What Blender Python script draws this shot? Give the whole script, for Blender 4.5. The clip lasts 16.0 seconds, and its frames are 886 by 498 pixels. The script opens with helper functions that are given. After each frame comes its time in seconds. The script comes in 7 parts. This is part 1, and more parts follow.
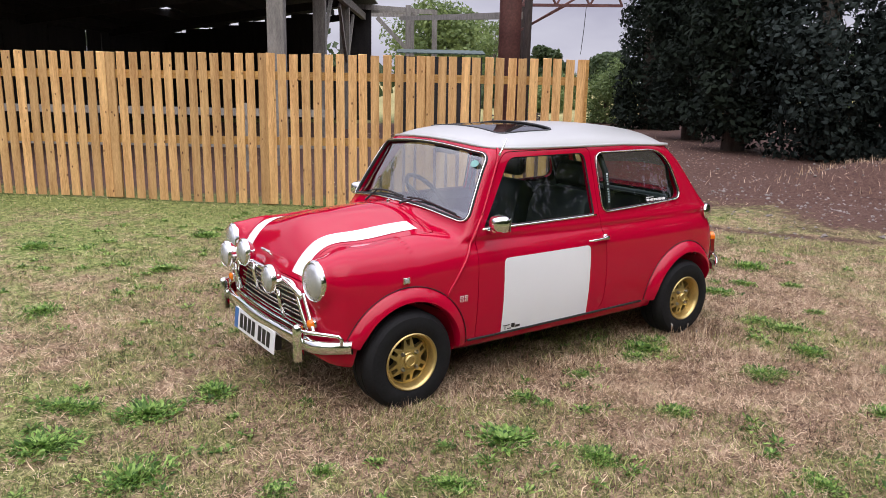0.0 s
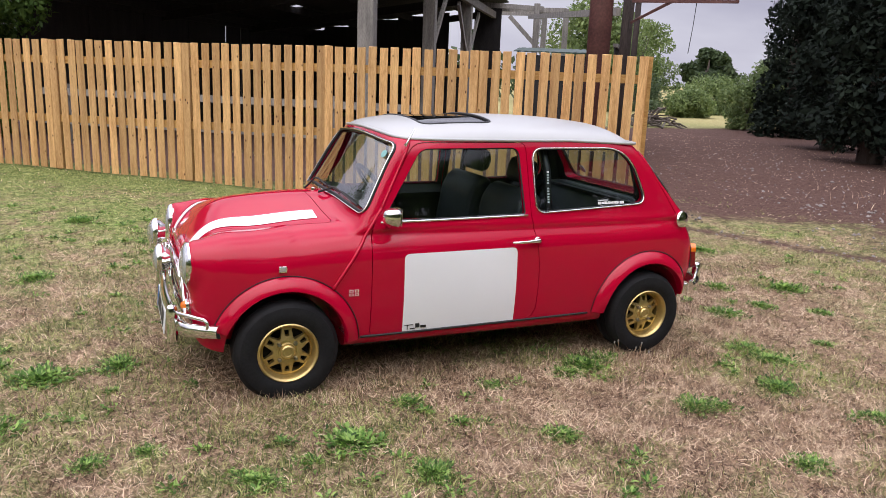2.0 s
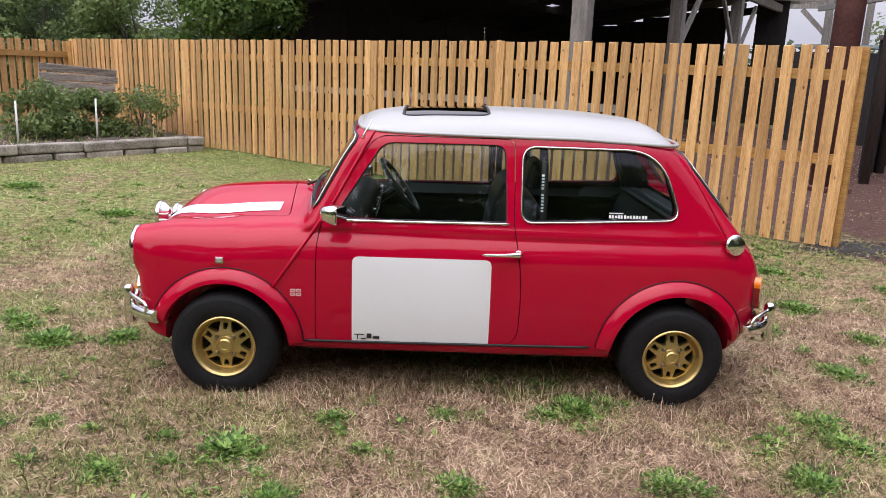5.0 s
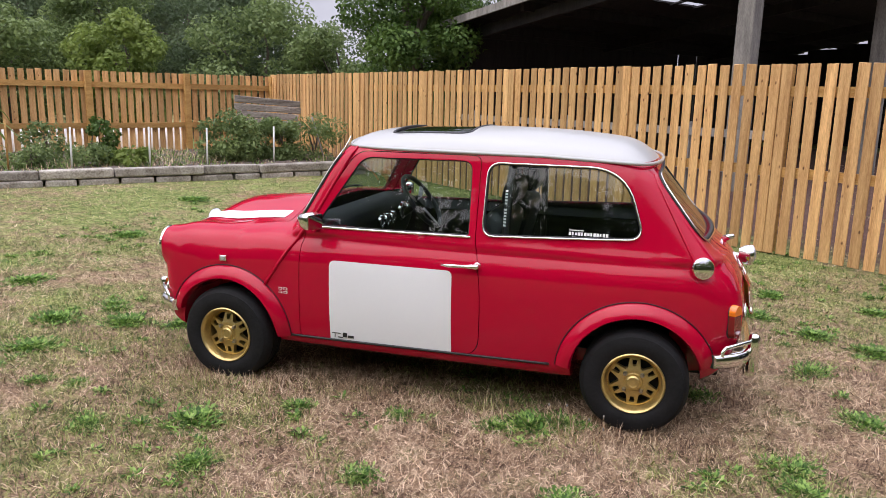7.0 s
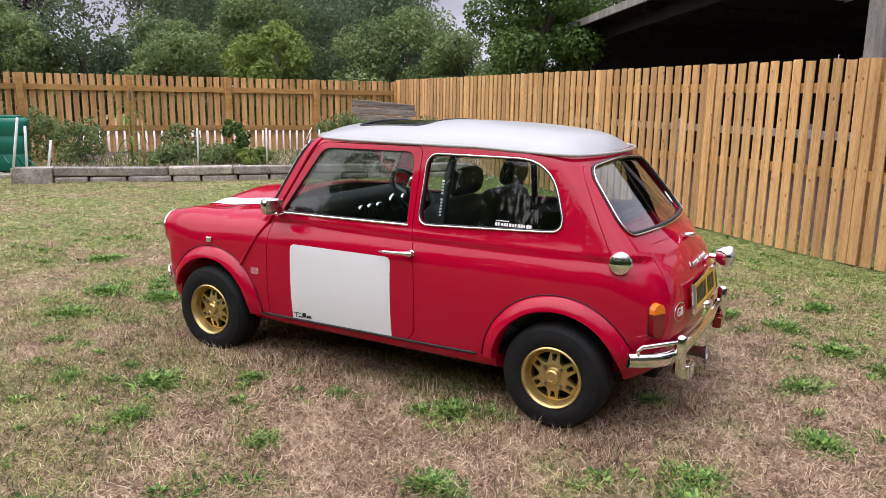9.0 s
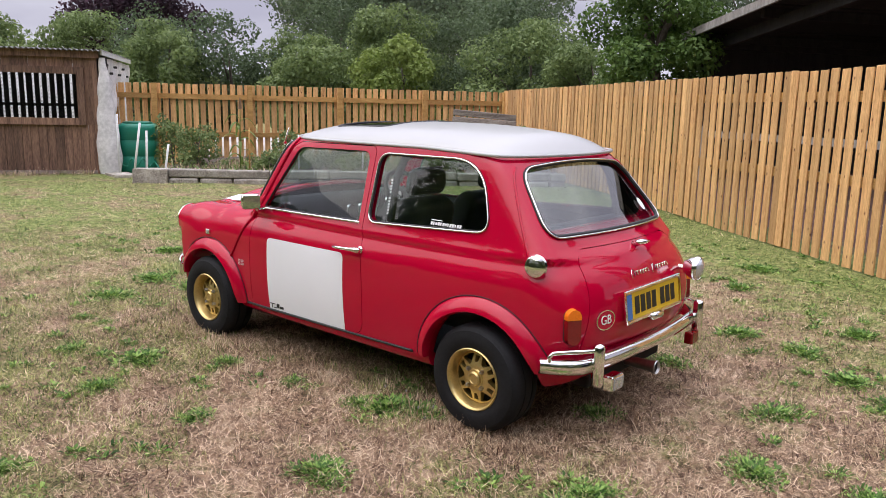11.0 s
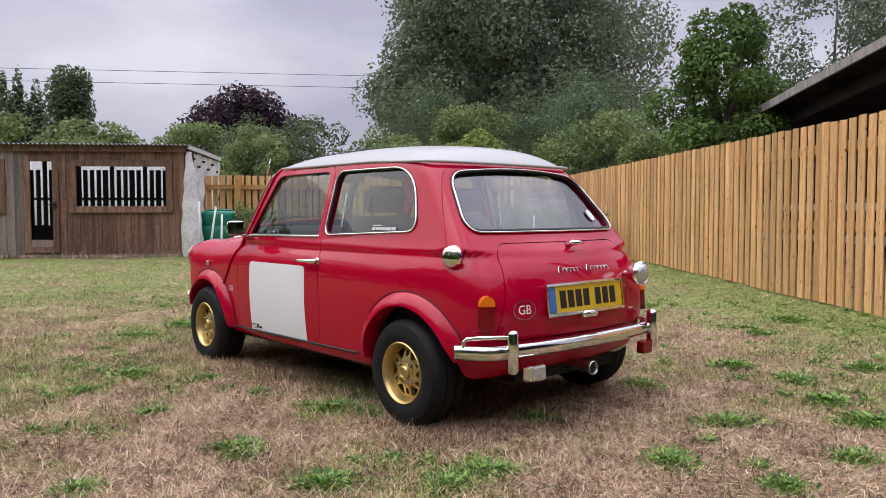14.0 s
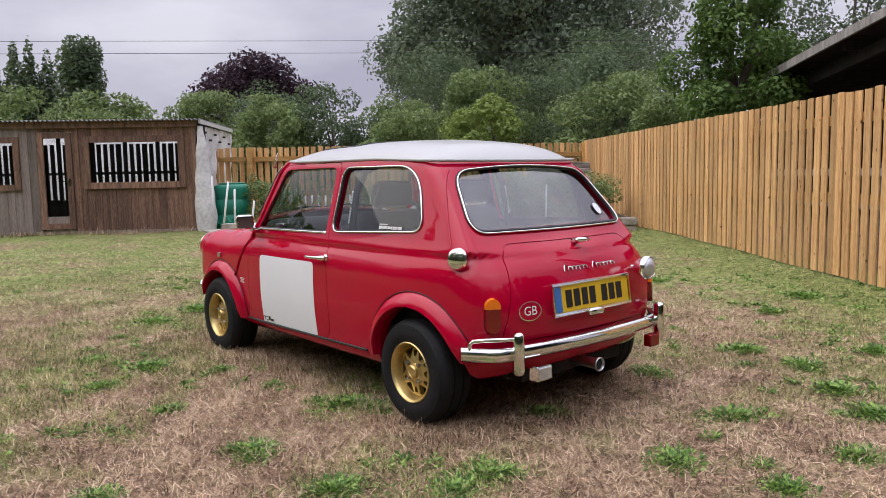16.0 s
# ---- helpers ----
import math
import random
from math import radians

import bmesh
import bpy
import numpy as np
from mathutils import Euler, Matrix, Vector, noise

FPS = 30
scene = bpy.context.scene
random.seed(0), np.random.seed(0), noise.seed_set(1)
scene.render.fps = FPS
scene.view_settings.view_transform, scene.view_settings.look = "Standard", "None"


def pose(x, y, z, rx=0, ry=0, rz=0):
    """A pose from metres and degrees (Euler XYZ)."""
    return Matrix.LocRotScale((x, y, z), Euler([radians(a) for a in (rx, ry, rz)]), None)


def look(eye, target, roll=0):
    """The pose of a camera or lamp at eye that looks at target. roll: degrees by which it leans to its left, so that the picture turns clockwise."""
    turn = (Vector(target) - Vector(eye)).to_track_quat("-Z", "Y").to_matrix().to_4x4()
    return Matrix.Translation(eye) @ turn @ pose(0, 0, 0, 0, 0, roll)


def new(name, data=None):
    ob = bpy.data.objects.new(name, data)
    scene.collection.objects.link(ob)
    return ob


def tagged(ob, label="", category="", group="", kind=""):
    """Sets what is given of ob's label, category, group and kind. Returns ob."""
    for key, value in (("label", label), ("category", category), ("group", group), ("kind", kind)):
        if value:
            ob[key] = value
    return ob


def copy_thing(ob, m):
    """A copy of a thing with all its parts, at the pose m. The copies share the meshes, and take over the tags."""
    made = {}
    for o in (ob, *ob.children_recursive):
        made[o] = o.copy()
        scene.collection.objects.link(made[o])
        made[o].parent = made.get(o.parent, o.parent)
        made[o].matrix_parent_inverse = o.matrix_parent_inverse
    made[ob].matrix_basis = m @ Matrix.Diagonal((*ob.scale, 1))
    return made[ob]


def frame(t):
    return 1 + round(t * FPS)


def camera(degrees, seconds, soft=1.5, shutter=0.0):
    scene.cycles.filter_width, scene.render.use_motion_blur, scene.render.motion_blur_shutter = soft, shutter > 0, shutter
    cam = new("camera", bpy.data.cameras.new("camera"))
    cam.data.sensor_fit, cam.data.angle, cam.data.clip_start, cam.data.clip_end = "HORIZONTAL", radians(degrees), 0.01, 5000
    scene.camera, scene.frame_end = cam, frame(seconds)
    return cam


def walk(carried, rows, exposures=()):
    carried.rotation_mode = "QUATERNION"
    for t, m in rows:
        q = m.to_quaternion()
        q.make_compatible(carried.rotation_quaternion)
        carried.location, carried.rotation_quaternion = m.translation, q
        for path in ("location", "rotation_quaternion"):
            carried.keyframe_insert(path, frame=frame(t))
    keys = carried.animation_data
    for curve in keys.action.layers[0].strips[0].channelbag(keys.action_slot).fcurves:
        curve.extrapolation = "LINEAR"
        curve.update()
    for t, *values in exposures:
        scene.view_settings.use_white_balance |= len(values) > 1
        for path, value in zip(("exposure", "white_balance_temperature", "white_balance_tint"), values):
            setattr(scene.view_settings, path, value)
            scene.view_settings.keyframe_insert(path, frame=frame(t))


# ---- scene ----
cam = camera(60.6, 16.0, soft=0.75)
PATH = [
    (0, (-2.886, -3.544, 1.55), (-1.754, -1.954, 1.114), 1.2),
    (0.5, (-2.595, -3.733, 1.537), (-1.546, -2.087, 1.1), 1.3),
    (1, (-2.3, -3.818, 1.512), (-1.342, -2.119, 1.07), 1.5),
    (1.5, (-2.022, -3.893, 1.529), (-1.15, -2.148, 1.09), 1.9),
    (2, (-1.706, -4.011, 1.517), (-0.927, -2.224, 1.072), 2.3),
    (2.5, (-1.4, -4.027, 1.477), (-0.722, -2.2, 1.026), 2.6),
    (3, (-1.116, -4.014, 1.483), (-0.544, -2.152, 1.028), 2.8),
    (3.5, (-0.821, -4.024, 1.483), (-0.364, -2.132, 1.021), 2.8),
    (4, (-0.573, -3.993, 1.473), (-0.245, -2.076, 1.01), 2.8),
    (4.5, (-0.331, -3.924, 1.475), (-0.145, -1.989, 1.008), 2.6),
    (4.7, (-0.241, -3.918, 1.497), (-0.117, -1.978, 1.028), 2.5),
    (6.8, (0.941, -3.944, 1.486), (0.458, -2.046, 1.08), 1.1),
    (7, (1.075, -3.95, 1.479), (0.532, -2.068, 1.073), 1.4),
    (7.5, (1.322, -3.867, 1.446), (0.651, -2.026, 1.046), 1.3),
    (8, (1.552, -3.773, 1.459), (0.78, -1.971, 1.064), 1.1),
    (8.5, (1.838, -3.71, 1.447), (0.977, -1.949, 1.05), 1.0),
    (8.7, (1.951, -3.683, 1.44), (1.054, -1.94, 1.043), 1.0),
    (10.8, (2.87, -3.208, 1.406), (1.62, -1.694, 1.028), 1.3),
    (11, (2.928, -3.134, 1.394), (1.652, -1.639, 1.023), 1.3),
    (11.5, (3.062, -2.95, 1.404), (1.729, -1.499, 1.06), 1.3),
    (12, (3.241, -2.803, 1.395), (1.859, -1.39, 1.089), 1.2),
    (12.5, (3.415, -2.726, 1.358), (1.99, -1.346, 1.101), 1.0),
    (13, (3.539, -2.747, 1.308), (2.079, -1.396, 1.104), 0.7),
    (13.5, (3.618, -2.743, 1.175), (2.132, -1.412, 1.027), 0.3),
    (14, (3.636, -2.745, 0.95), (2.137, -1.425, 0.854), -0.1),
    (14.5, (3.631, -2.721, 0.768), (2.123, -1.408, 0.707), -0.5),
    (15, (3.647, -2.728, 0.68), (2.138, -1.415, 0.635), -0.7),
    (15.5, (3.646, -2.711, 0.794), (2.136, -1.403, 0.691), -0.9),
    (16, (3.666, -2.714, 1.131), (2.146, -1.43, 0.93), -1.1),
]
walk(cam, [(t, look(eye, target, roll)) for t, eye, target, roll in PATH],
     exposures=((0, 0.0), (4.7, 0.03), (7, 0.06), (11, 0.09), (12.5, 0.06), (13.5, 0.02), (14.5, -0.10), (15.2, -0.12), (16, -0.08)))

# ---- light ----
SUN_EL, SUN_ROT = radians(52), radians(216)
world = bpy.data.worlds.new("overcast_sky")
scene.world = world
world.use_nodes = True
wn, wl = world.node_tree.nodes, world.node_tree.links
wn.clear()
w_out, w_bg = wn.new("ShaderNodeOutputWorld"), wn.new("ShaderNodeBackground")
w_sky = wn.new("ShaderNodeTexSky")
w_sky.sky_type, w_sky.sun_disc = "NISHITA", False
w_sky.sun_elevation, w_sky.sun_rotation = SUN_EL, SUN_ROT
w_sky.dust_density, w_sky.air_density = 3.0, 1.2
w_co, w_map = wn.new("ShaderNodeTexCoord"), wn.new("ShaderNodeMapping")
w_map.inputs["Scale"].default_value = (1.0, 1.0, 3.2)
w_noise, w_ramp, w_mix = wn.new("ShaderNodeTexNoise"), wn.new("ShaderNodeValToRGB"), wn.new("ShaderNodeMix")
w_noise.inputs["Scale"].default_value, w_noise.inputs["Detail"].default_value = 2.2, 5.0
w_noise.inputs["Roughness"].default_value = 0.5
w_ramp.color_ramp.elements[0].position, w_ramp.color_ramp.elements[0].color = 0.38, (6.0, 5.85, 7.5, 1)
w_ramp.color_ramp.elements[1].position, w_ramp.color_ramp.elements[1].color = 0.64, (9.9, 9.8, 11.2, 1)
w_mix.data_type = "RGBA"
w_mix.inputs["Factor"].default_value = 0.93
wl.new(w_co.outputs["Generated"], w_map.inputs["Vector"])
wl.new(w_map.outputs["Vector"], w_noise.inputs["Vector"])
wl.new(w_noise.outputs["Fac"], w_ramp.inputs["Fac"])
wl.new(w_sky.outputs["Color"], w_mix.inputs[6])
wl.new(w_ramp.outputs["Color"], w_mix.inputs[7])
# an overcast sky is several times as bright overhead as at the horizon
w_sep, w_up, w_mul = wn.new("ShaderNodeSeparateXYZ"), wn.new("ShaderNodeMapRange"), wn.new("ShaderNodeVectorMath")
w_up.inputs["From Min"].default_value, w_up.inputs["From Max"].default_value = 0.0, 1.0
w_up.inputs["To Min"].default_value, w_up.inputs["To Max"].default_value = 0.95, 4.95
w_mul.operation = "SCALE"
wl.new(w_co.outputs["Generated"], w_sep.inputs[0])
w_pow = wn.new("ShaderNodeMath")
w_pow.operation, w_pow.inputs[1].default_value = "POWER", 2.6
w_top = wn.new("ShaderNodeMath")
w_top.operation, w_top.inputs[1].default_value = "MAXIMUM", 0.0
wl.new(w_sep.outputs[2], w_top.inputs[0])
wl.new(w_top.outputs[0], w_pow.inputs[0])
wl.new(w_pow.outputs[0], w_up.inputs["Value"])
wl.new(w_mix.outputs[2], w_mul.inputs[0])
wl.new(w_up.outputs["Result"], w_mul.inputs["Scale"])
wl.new(w_mul.outputs[0], w_bg.inputs["Color"])
wl.new(w_bg.outputs["Background"], w_out.inputs["Surface"])
w_bg.inputs["Strength"].default_value = 0.084
sun_data = bpy.data.lights.new("sun", "SUN")
sun_data.energy, sun_data.angle, sun_data.color = 1.55, radians(80), (1.0, 0.95, 0.87)
sun = new("sun", sun_data)
sun.matrix_world = look((0, 0, 30), (30 * math.sin(SUN_ROT) / math.tan(SUN_EL) * -1, 30 * math.cos(SUN_ROT) / math.tan(SUN_EL) * -1, 0))


# ---- materials ----
def mat(name, col, rough=0.6, metal=0.0, var=0.2, scale=3.0, fine=40.0, bump=0.0, coat=0.0, coat_ior=1.5, stretch=(1, 1, 1), col2=None, rnd=0.0, spec=0.5, knots=0.0):
    m = bpy.data.materials.new(name)
    m.use_nodes = True
    n, l = m.node_tree.nodes, m.node_tree.links
    b = n["Principled BSDF"]
    b.inputs["Roughness"].default_value, b.inputs["Metallic"].default_value = rough, metal
    b.inputs["Specular IOR Level"].default_value = spec
    b.inputs["Coat Weight"].default_value, b.inputs["Coat Roughness"].default_value, b.inputs["Coat IOR"].default_value = coat, 0.03, coat_ior
    co, mp = n.new("ShaderNodeTexCoord"), n.new("ShaderNodeMapping")
    mp.inputs["Scale"].default_value = stretch
    if rnd:
        # each piece shows another stretch of the same grain
        who, shift, off = n.new("ShaderNodeObjectInfo"), n.new("ShaderNodeMath"), n.new("ShaderNodeVectorMath")
        shift.operation, shift.inputs[1].default_value, off.operation = "MULTIPLY", 61.0, "ADD"
        l.new(who.outputs["Random"], shift.inputs[0])
        l.new(co.outputs["Object"], off.inputs[0])
        l.new(shift.outputs[0], off.inputs[1])
        l.new(off.outputs[0], mp.inputs["Vector"])
    else:
        l.new(co.outputs["Object"], mp.inputs["Vector"])
    big, small = n.new("ShaderNodeTexNoise"), n.new("ShaderNodeTexNoise")
    big.inputs["Scale"].default_value, small.inputs["Scale"].default_value = scale, fine
    big.inputs["Detail"].default_value, small.inputs["Detail"].default_value = 4, 3
    for t in (big, small):
        l.new(mp.outputs["Vector"], t.inputs["Vector"])
    c2 = col2 or tuple(min(1, c * (1 + var)) for c in col)
    c1 = col if col2 else tuple(c * (1 - var) for c in col)
    add = n.new("ShaderNodeMath")
    add.operation = "ADD"
    l.new(big.outputs["Fac"], add.inputs[0])
    l.new(small.outputs["Fac"], add.inputs[1])
    ramp = n.new("ShaderNodeValToRGB")
    ramp.color_ramp.elements[0].position, ramp.color_ramp.elements[0].color = 0.36, (*c1, 1)
    ramp.color_ramp.elements[1].position, ramp.color_ramp.elements[1].color = 0.64, (*c2, 1)
    half = n.new("ShaderNodeMath")
    half.operation = "MULTIPLY"
    half.inputs[1].default_value = 0.5
    l.new(add.outputs[0], half.inputs[0])
    l.new(half.outputs[0], ramp.inputs["Fac"])
    last = ramp.outputs["Color"]
    if knots:
        vor, vr, mk = n.new("ShaderNodeTexVoronoi"), n.new("ShaderNodeValToRGB"), n.new("ShaderNodeMix")
        vor.inputs["Scale"].default_value = knots
        vm = n.new("ShaderNodeMapping")
        vm.inputs["Scale"].default_value = (1.6, 0.3, 1.5)
        l.new(off.outputs[0], vm.inputs["Vector"])
        l.new(vm.outputs["Vector"], vor.inputs["Vector"])
        vr.color_ramp.elements[0].position, vr.color_ramp.elements[0].color = 0.05, (1, 1, 1, 1)
        vr.color_ramp.elements[1].position, vr.color_ramp.elements[1].color = 0.13, (0, 0, 0, 1)
        l.new(vor.outputs["Distance"], vr.inputs["Fac"])
        mk.data_type = "RGBA"
        mk.inputs[7].default_value = (0.13, 0.05, 0.015, 1)
        l.new(vr.outputs["Color"], mk.inputs["Factor"])
        l.new(last, mk.inputs[6])
        last = mk.outputs[2]
    if rnd:
        info, hsv, rng = n.new("ShaderNodeObjectInfo"), n.new("ShaderNodeHueSaturation"), n.new("ShaderNodeMapRange")
        rng.inputs["To Min"].default_value, rng.inputs["To Max"].default_value = 1 - rnd, 1 + rnd
        l.new(info.outputs["Random"], rng.inputs["Value"])
        l.new(rng.outputs["Result"], hsv.inputs["Value"])
        l.new(last, hsv.inputs["Color"])
        last = hsv.outputs["Color"]
    l.new(last, b.inputs["Base Color"])
    if bump:
        bp = n.new("ShaderNodeBump")
        bp.inputs["Strength"].default_value, bp.inputs["Distance"].default_value = min(1, bump), 0.01
        l.new(small.outputs["Fac"], bp.inputs["Height"])
        l.new(bp.outputs["Normal"], b.inputs["Normal"])
    return m


def leaf_mat(name, a, b_, rough=0.55, trans=0.38, spread=0.6, patch=1.1, mid=None, grain=0.9):
    """Foliage whose leaves differ one by one, with some light through them."""
    m = bpy.data.materials.new(name)
    m.use_nodes = True
    n, l = m.node_tree.nodes, m.node_tree.links
    b = n["Principled BSDF"]
    b.inputs["Roughness"].default_value = rough
    b.inputs["Specular IOR Level"].default_value = 0.3
    geo, ramp = n.new("ShaderNodeNewGeometry"), n.new("ShaderNodeValToRGB")
    co, big = n.new("ShaderNodeTexCoord"), n.new("ShaderNodeTexNoise")
    big.inputs["Scale"].default_value, big.inputs["Detail"].default_value = grain, 4.0
    l.new(co.outputs["Object"], big.inputs["Vector"])
    mx = n.new("ShaderNodeMath")
    mx.operation = "MULTIPLY_ADD"
    mx.inputs[1].default_value = spread
    l.new(geo.outputs["Random Per Island"], mx.inputs[0])
    sub = n.new("ShaderNodeMath")
    sub.operation = "MULTIPLY_ADD"
    sub.inputs[1].default_value, sub.inputs[2].default_value = patch, 0.5 - 0.5 * patch - 0.5 * spread
    l.new(big.outputs["Fac"], sub.inputs[0])
    l.new(sub.outputs[0], mx.inputs[2])
    ramp.color_ramp.elements[0].color, ramp.color_ramp.elements[1].color = (*a, 1), (*b_, 1)
    if mid:
        ramp.color_ramp.elements.new(0.5).color = (*mid, 1)
    l.new(mx.outputs[0], ramp.inputs["Fac"])
    l.new(ramp.outputs["Color"], b.inputs["Base Color"])
    tr, mix = n.new("ShaderNodeBsdfTranslucent"), n.new("ShaderNodeMixShader")
    l.new(ramp.outputs["Color"], tr.inputs["Color"])
    mix.inputs["Fac"].default_value = trans
    l.new(b.outputs["BSDF"], mix.inputs[1])
    l.new(tr.outputs["BSDF"], mix.inputs[2])
    l.new(mix.outputs["Shader"], n["Material Output"].inputs["Surface"])
    return m


def glass_mat(name, tint, rough=0.0, f0=0.16):
    m = bpy.data.materials.new(name)
    m.use_nodes = True
    n, l = m.node_tree.nodes, m.node_tree.links
    n.remove(n["Principled BSDF"])
    tr, gl, mix, fr = n.new("ShaderNodeBsdfTransparent"), n.new("ShaderNodeBsdfGlossy"), n.new("ShaderNodeMixShader"), n.new("ShaderNodeLayerWeight")
    fr.inputs["Blend"].default_value = 0.5
    pw, sc = n.new("ShaderNodeMath"), n.new("ShaderNodeMath")
    pw.operation, sc.operation = "POWER", "MULTIPLY_ADD"
    pw.inputs[1].default_value = 3.4
    sc.inputs[1].default_value, sc.inputs[2].default_value = 1.0 - f0, f0
    l.new(fr.outputs["Facing"], pw.inputs[0])
    l.new(pw.outputs[0], sc.inputs[0])
    tr.inputs["Color"].default_value = (*tint, 1)
    gl.inputs["Roughness"].default_value = rough
    l.new(sc.outputs[0], mix.inputs["Fac"])
    l.new(tr.outputs["BSDF"], mix.inputs[1])
    l.new(gl.outputs["BSDF"], mix.inputs[2])
    l.new(mix.outputs["Shader"], n["Material Output"].inputs["Surface"])
    return m


M_RED = mat("red_paint", (0.43, 0.0015, 0.026), 0.35, var=0.04, scale=2, fine=300, coat=1.0, coat_ior=1.42, spec=0.0)
M_WHITE = mat("white_roof_paint", (0.42, 0.42, 0.405), 0.35, var=0.04, scale=2, fine=200, coat=0.3)
M_VINYL = mat("white_vinyl", (0.80, 0.81, 0.825), 0.4, var=0.02, scale=3, fine=200)
M_CHROME = mat("chrome", (0.80, 0.79, 0.77), 0.08, 1.0, var=0.05, scale=9, fine=120)
M_STEEL = mat("dull_steel", (0.42, 0.41, 0.39), 0.35, 1.0, var=0.15, scale=9, fine=90)
M_GOLD = mat("gold_alloy", (0.56, 0.42, 0.17), 0.33, 0.8, var=0.12, scale=14, fine=120, bump=0.05)
M_TYRE = mat("tyre_rubber", (0.009, 0.009, 0.010), 0.7, var=0.35, scale=12, fine=90, bump=0.1, spec=0.25)
M_RUBBER = mat("black_rubber", (0.010, 0.010, 0.011), 0.5, var=0.2, scale=20, fine=90)
M_BLACK = mat("black_plastic", (0.012, 0.012, 0.013), 0.45, var=0.2, scale=8, fine=200, bump=0.05)
M_UNDER = mat("underseal", (0.010, 0.009, 0.009), 0.9, var=0.4, scale=9, fine=60)
M_LEATHER = mat("black_leather", (0.030, 0.034, 0.038), 0.45, var=0.25, scale=7, fine=220, bump=0.25)
M_CABIN = mat("dark_cabin_trim", (0.016, 0.017, 0.019), 0.7, var=0.2, scale=6, fine=120)
M_MIRROR = mat("mirror_glass", (0.42, 0.44, 0.46), 0.02, 1.0, var=0.02)
M_AMBER = mat("amber_lens", (0.85, 0.20, 0.01), 0.12, var=0.08, scale=60, fine=200, coat=0.5)
M_REDLENS = mat("red_lens", (0.19, 0.004, 0.006), 0.12, var=0.1, scale=60, fine=200, coat=0.5)
M_LENS = mat("lamp_lens", (0.60, 0.62, 0.63), 0.14, 0.65, var=0.2, scale=30, fine=240, coat=1.0, bump=0.3)
M_YELLOW = mat("yellow_plate", (0.72, 0.46, 0.015), 0.4, var=0.03, scale=20, fine=200)
M_BLUE = mat("plate_blue", (0.05, 0.17, 0.45), 0.4, var=0.05)
M_PAPER = mat("plate_white", (0.78, 0.78, 0.77), 0.4, var=0.03)
M_GLASS = glass_mat("window_glass", (0.70, 0.78, 0.77), f0=0.06)
M_REAR = glass_mat("rear_window_glass", (0.60, 0.71, 0.70), f0=0.14)
M_SCREEN = glass_mat("screen_glass", (0.80, 0.88, 0.86), f0=0.30)
M_SUNGLASS = glass_mat("dark_sunroof_glass", (0.05, 0.055, 0.06))


# ---- mesh helpers ----
def part(name, bm, material, parent=None, label="", smooth=None):
    """Links a bmesh as one mesh object under a thing or a part."""
    me = bpy.data.meshes.new(name)
    if smooth is not None:
        for f in bm.faces:
            f.smooth = True
        for e in bm.edges:
            if len(e.link_faces) == 2 and e.calc_face_angle(0) > radians(smooth):
                e.smooth = False
    bm.to_mesh(me)
    bm.free()
    me.materials.append(material)
    ob = new(name, me)
    if parent is not None:
        ob.parent = parent
    return tagged(ob, label)


def thing(name, label, category, at=(0, 0, 0), rz=0.0, group="", kind=""):
    ob = new(name)
    ob.matrix_world = pose(*at, 0, 0, rz)
    return tagged(ob, label, category, group, kind)


def box(bm, size, at=(0, 0, 0), bev=0.0, m=None):
    r = bmesh.ops.create_cube(bm, size=1.0)
    vs = r["verts"]
    for v in vs:
        v.co = Vector((v.co.x * size[0], v.co.y * size[1], v.co.z * size[2]))
    if bev:
        es = list({e for v in vs for e in v.link_edges})
        r2 = bmesh.ops.bevel(bm, geom=es, offset=bev, segments=2, affect="EDGES", profile=0.5)
        vs = list({v for f in r2["faces"] for v in f.verts} | {v for v in vs if v.is_valid})
    t = Matrix.Translation(at) @ (m or Matrix())
    for v in vs:
        v.co = t @ v.co
    return bm


def tube(bm, pts, r, sides=8, closed=False):
    """A round bar along points; r may be one radius or one for each point."""
    pts = [Vector(p) for p in pts]
    n = len(pts)
    rs = r if hasattr(r, "__len__") else [r] * n
    rings, up = [], None
    for i, p in enumerate(pts):
        a, b = pts[(i - 1) % n if closed else max(i - 1, 0)], pts[(i + 1) % n if closed else min(i + 1, n - 1)]
        d = (b - a).normalized()
        if up is None:
            up = d.orthogonal().normalized()
        up = (up - d * up.dot(d))
        up = up.normalized() if up.length > 1e-6 else d.orthogonal().normalized()
        side = d.cross(up)
        rings.append([bm.verts.new(p + rs[i] * (math.cos(k * math.tau / sides) * up + math.sin(k * math.tau / sides) * side)) for k in range(sides)])
    if closed:
        # turn the last ring to meet the first with the least twist
        first = rings[0]
        shift = min(range(sides), key=lambda s: sum((rings[-1][k].co - first[(k + s) % sides].co).length for k in range(sides)))
    for i in range(n if closed else n - 1):
        a, b, s = rings[i], rings[(i + 1) % n], (shift if closed and i == n - 1 else 0)
        for k in range(sides):
            bm.faces.new((a[k], a[(k + 1) % sides], b[(k + 1 + s) % sides], b[(k + s) % sides]))
    if not closed:
        bm.faces.new(list(reversed(rings[0])))
        bm.faces.new(rings[-1])
    return bm


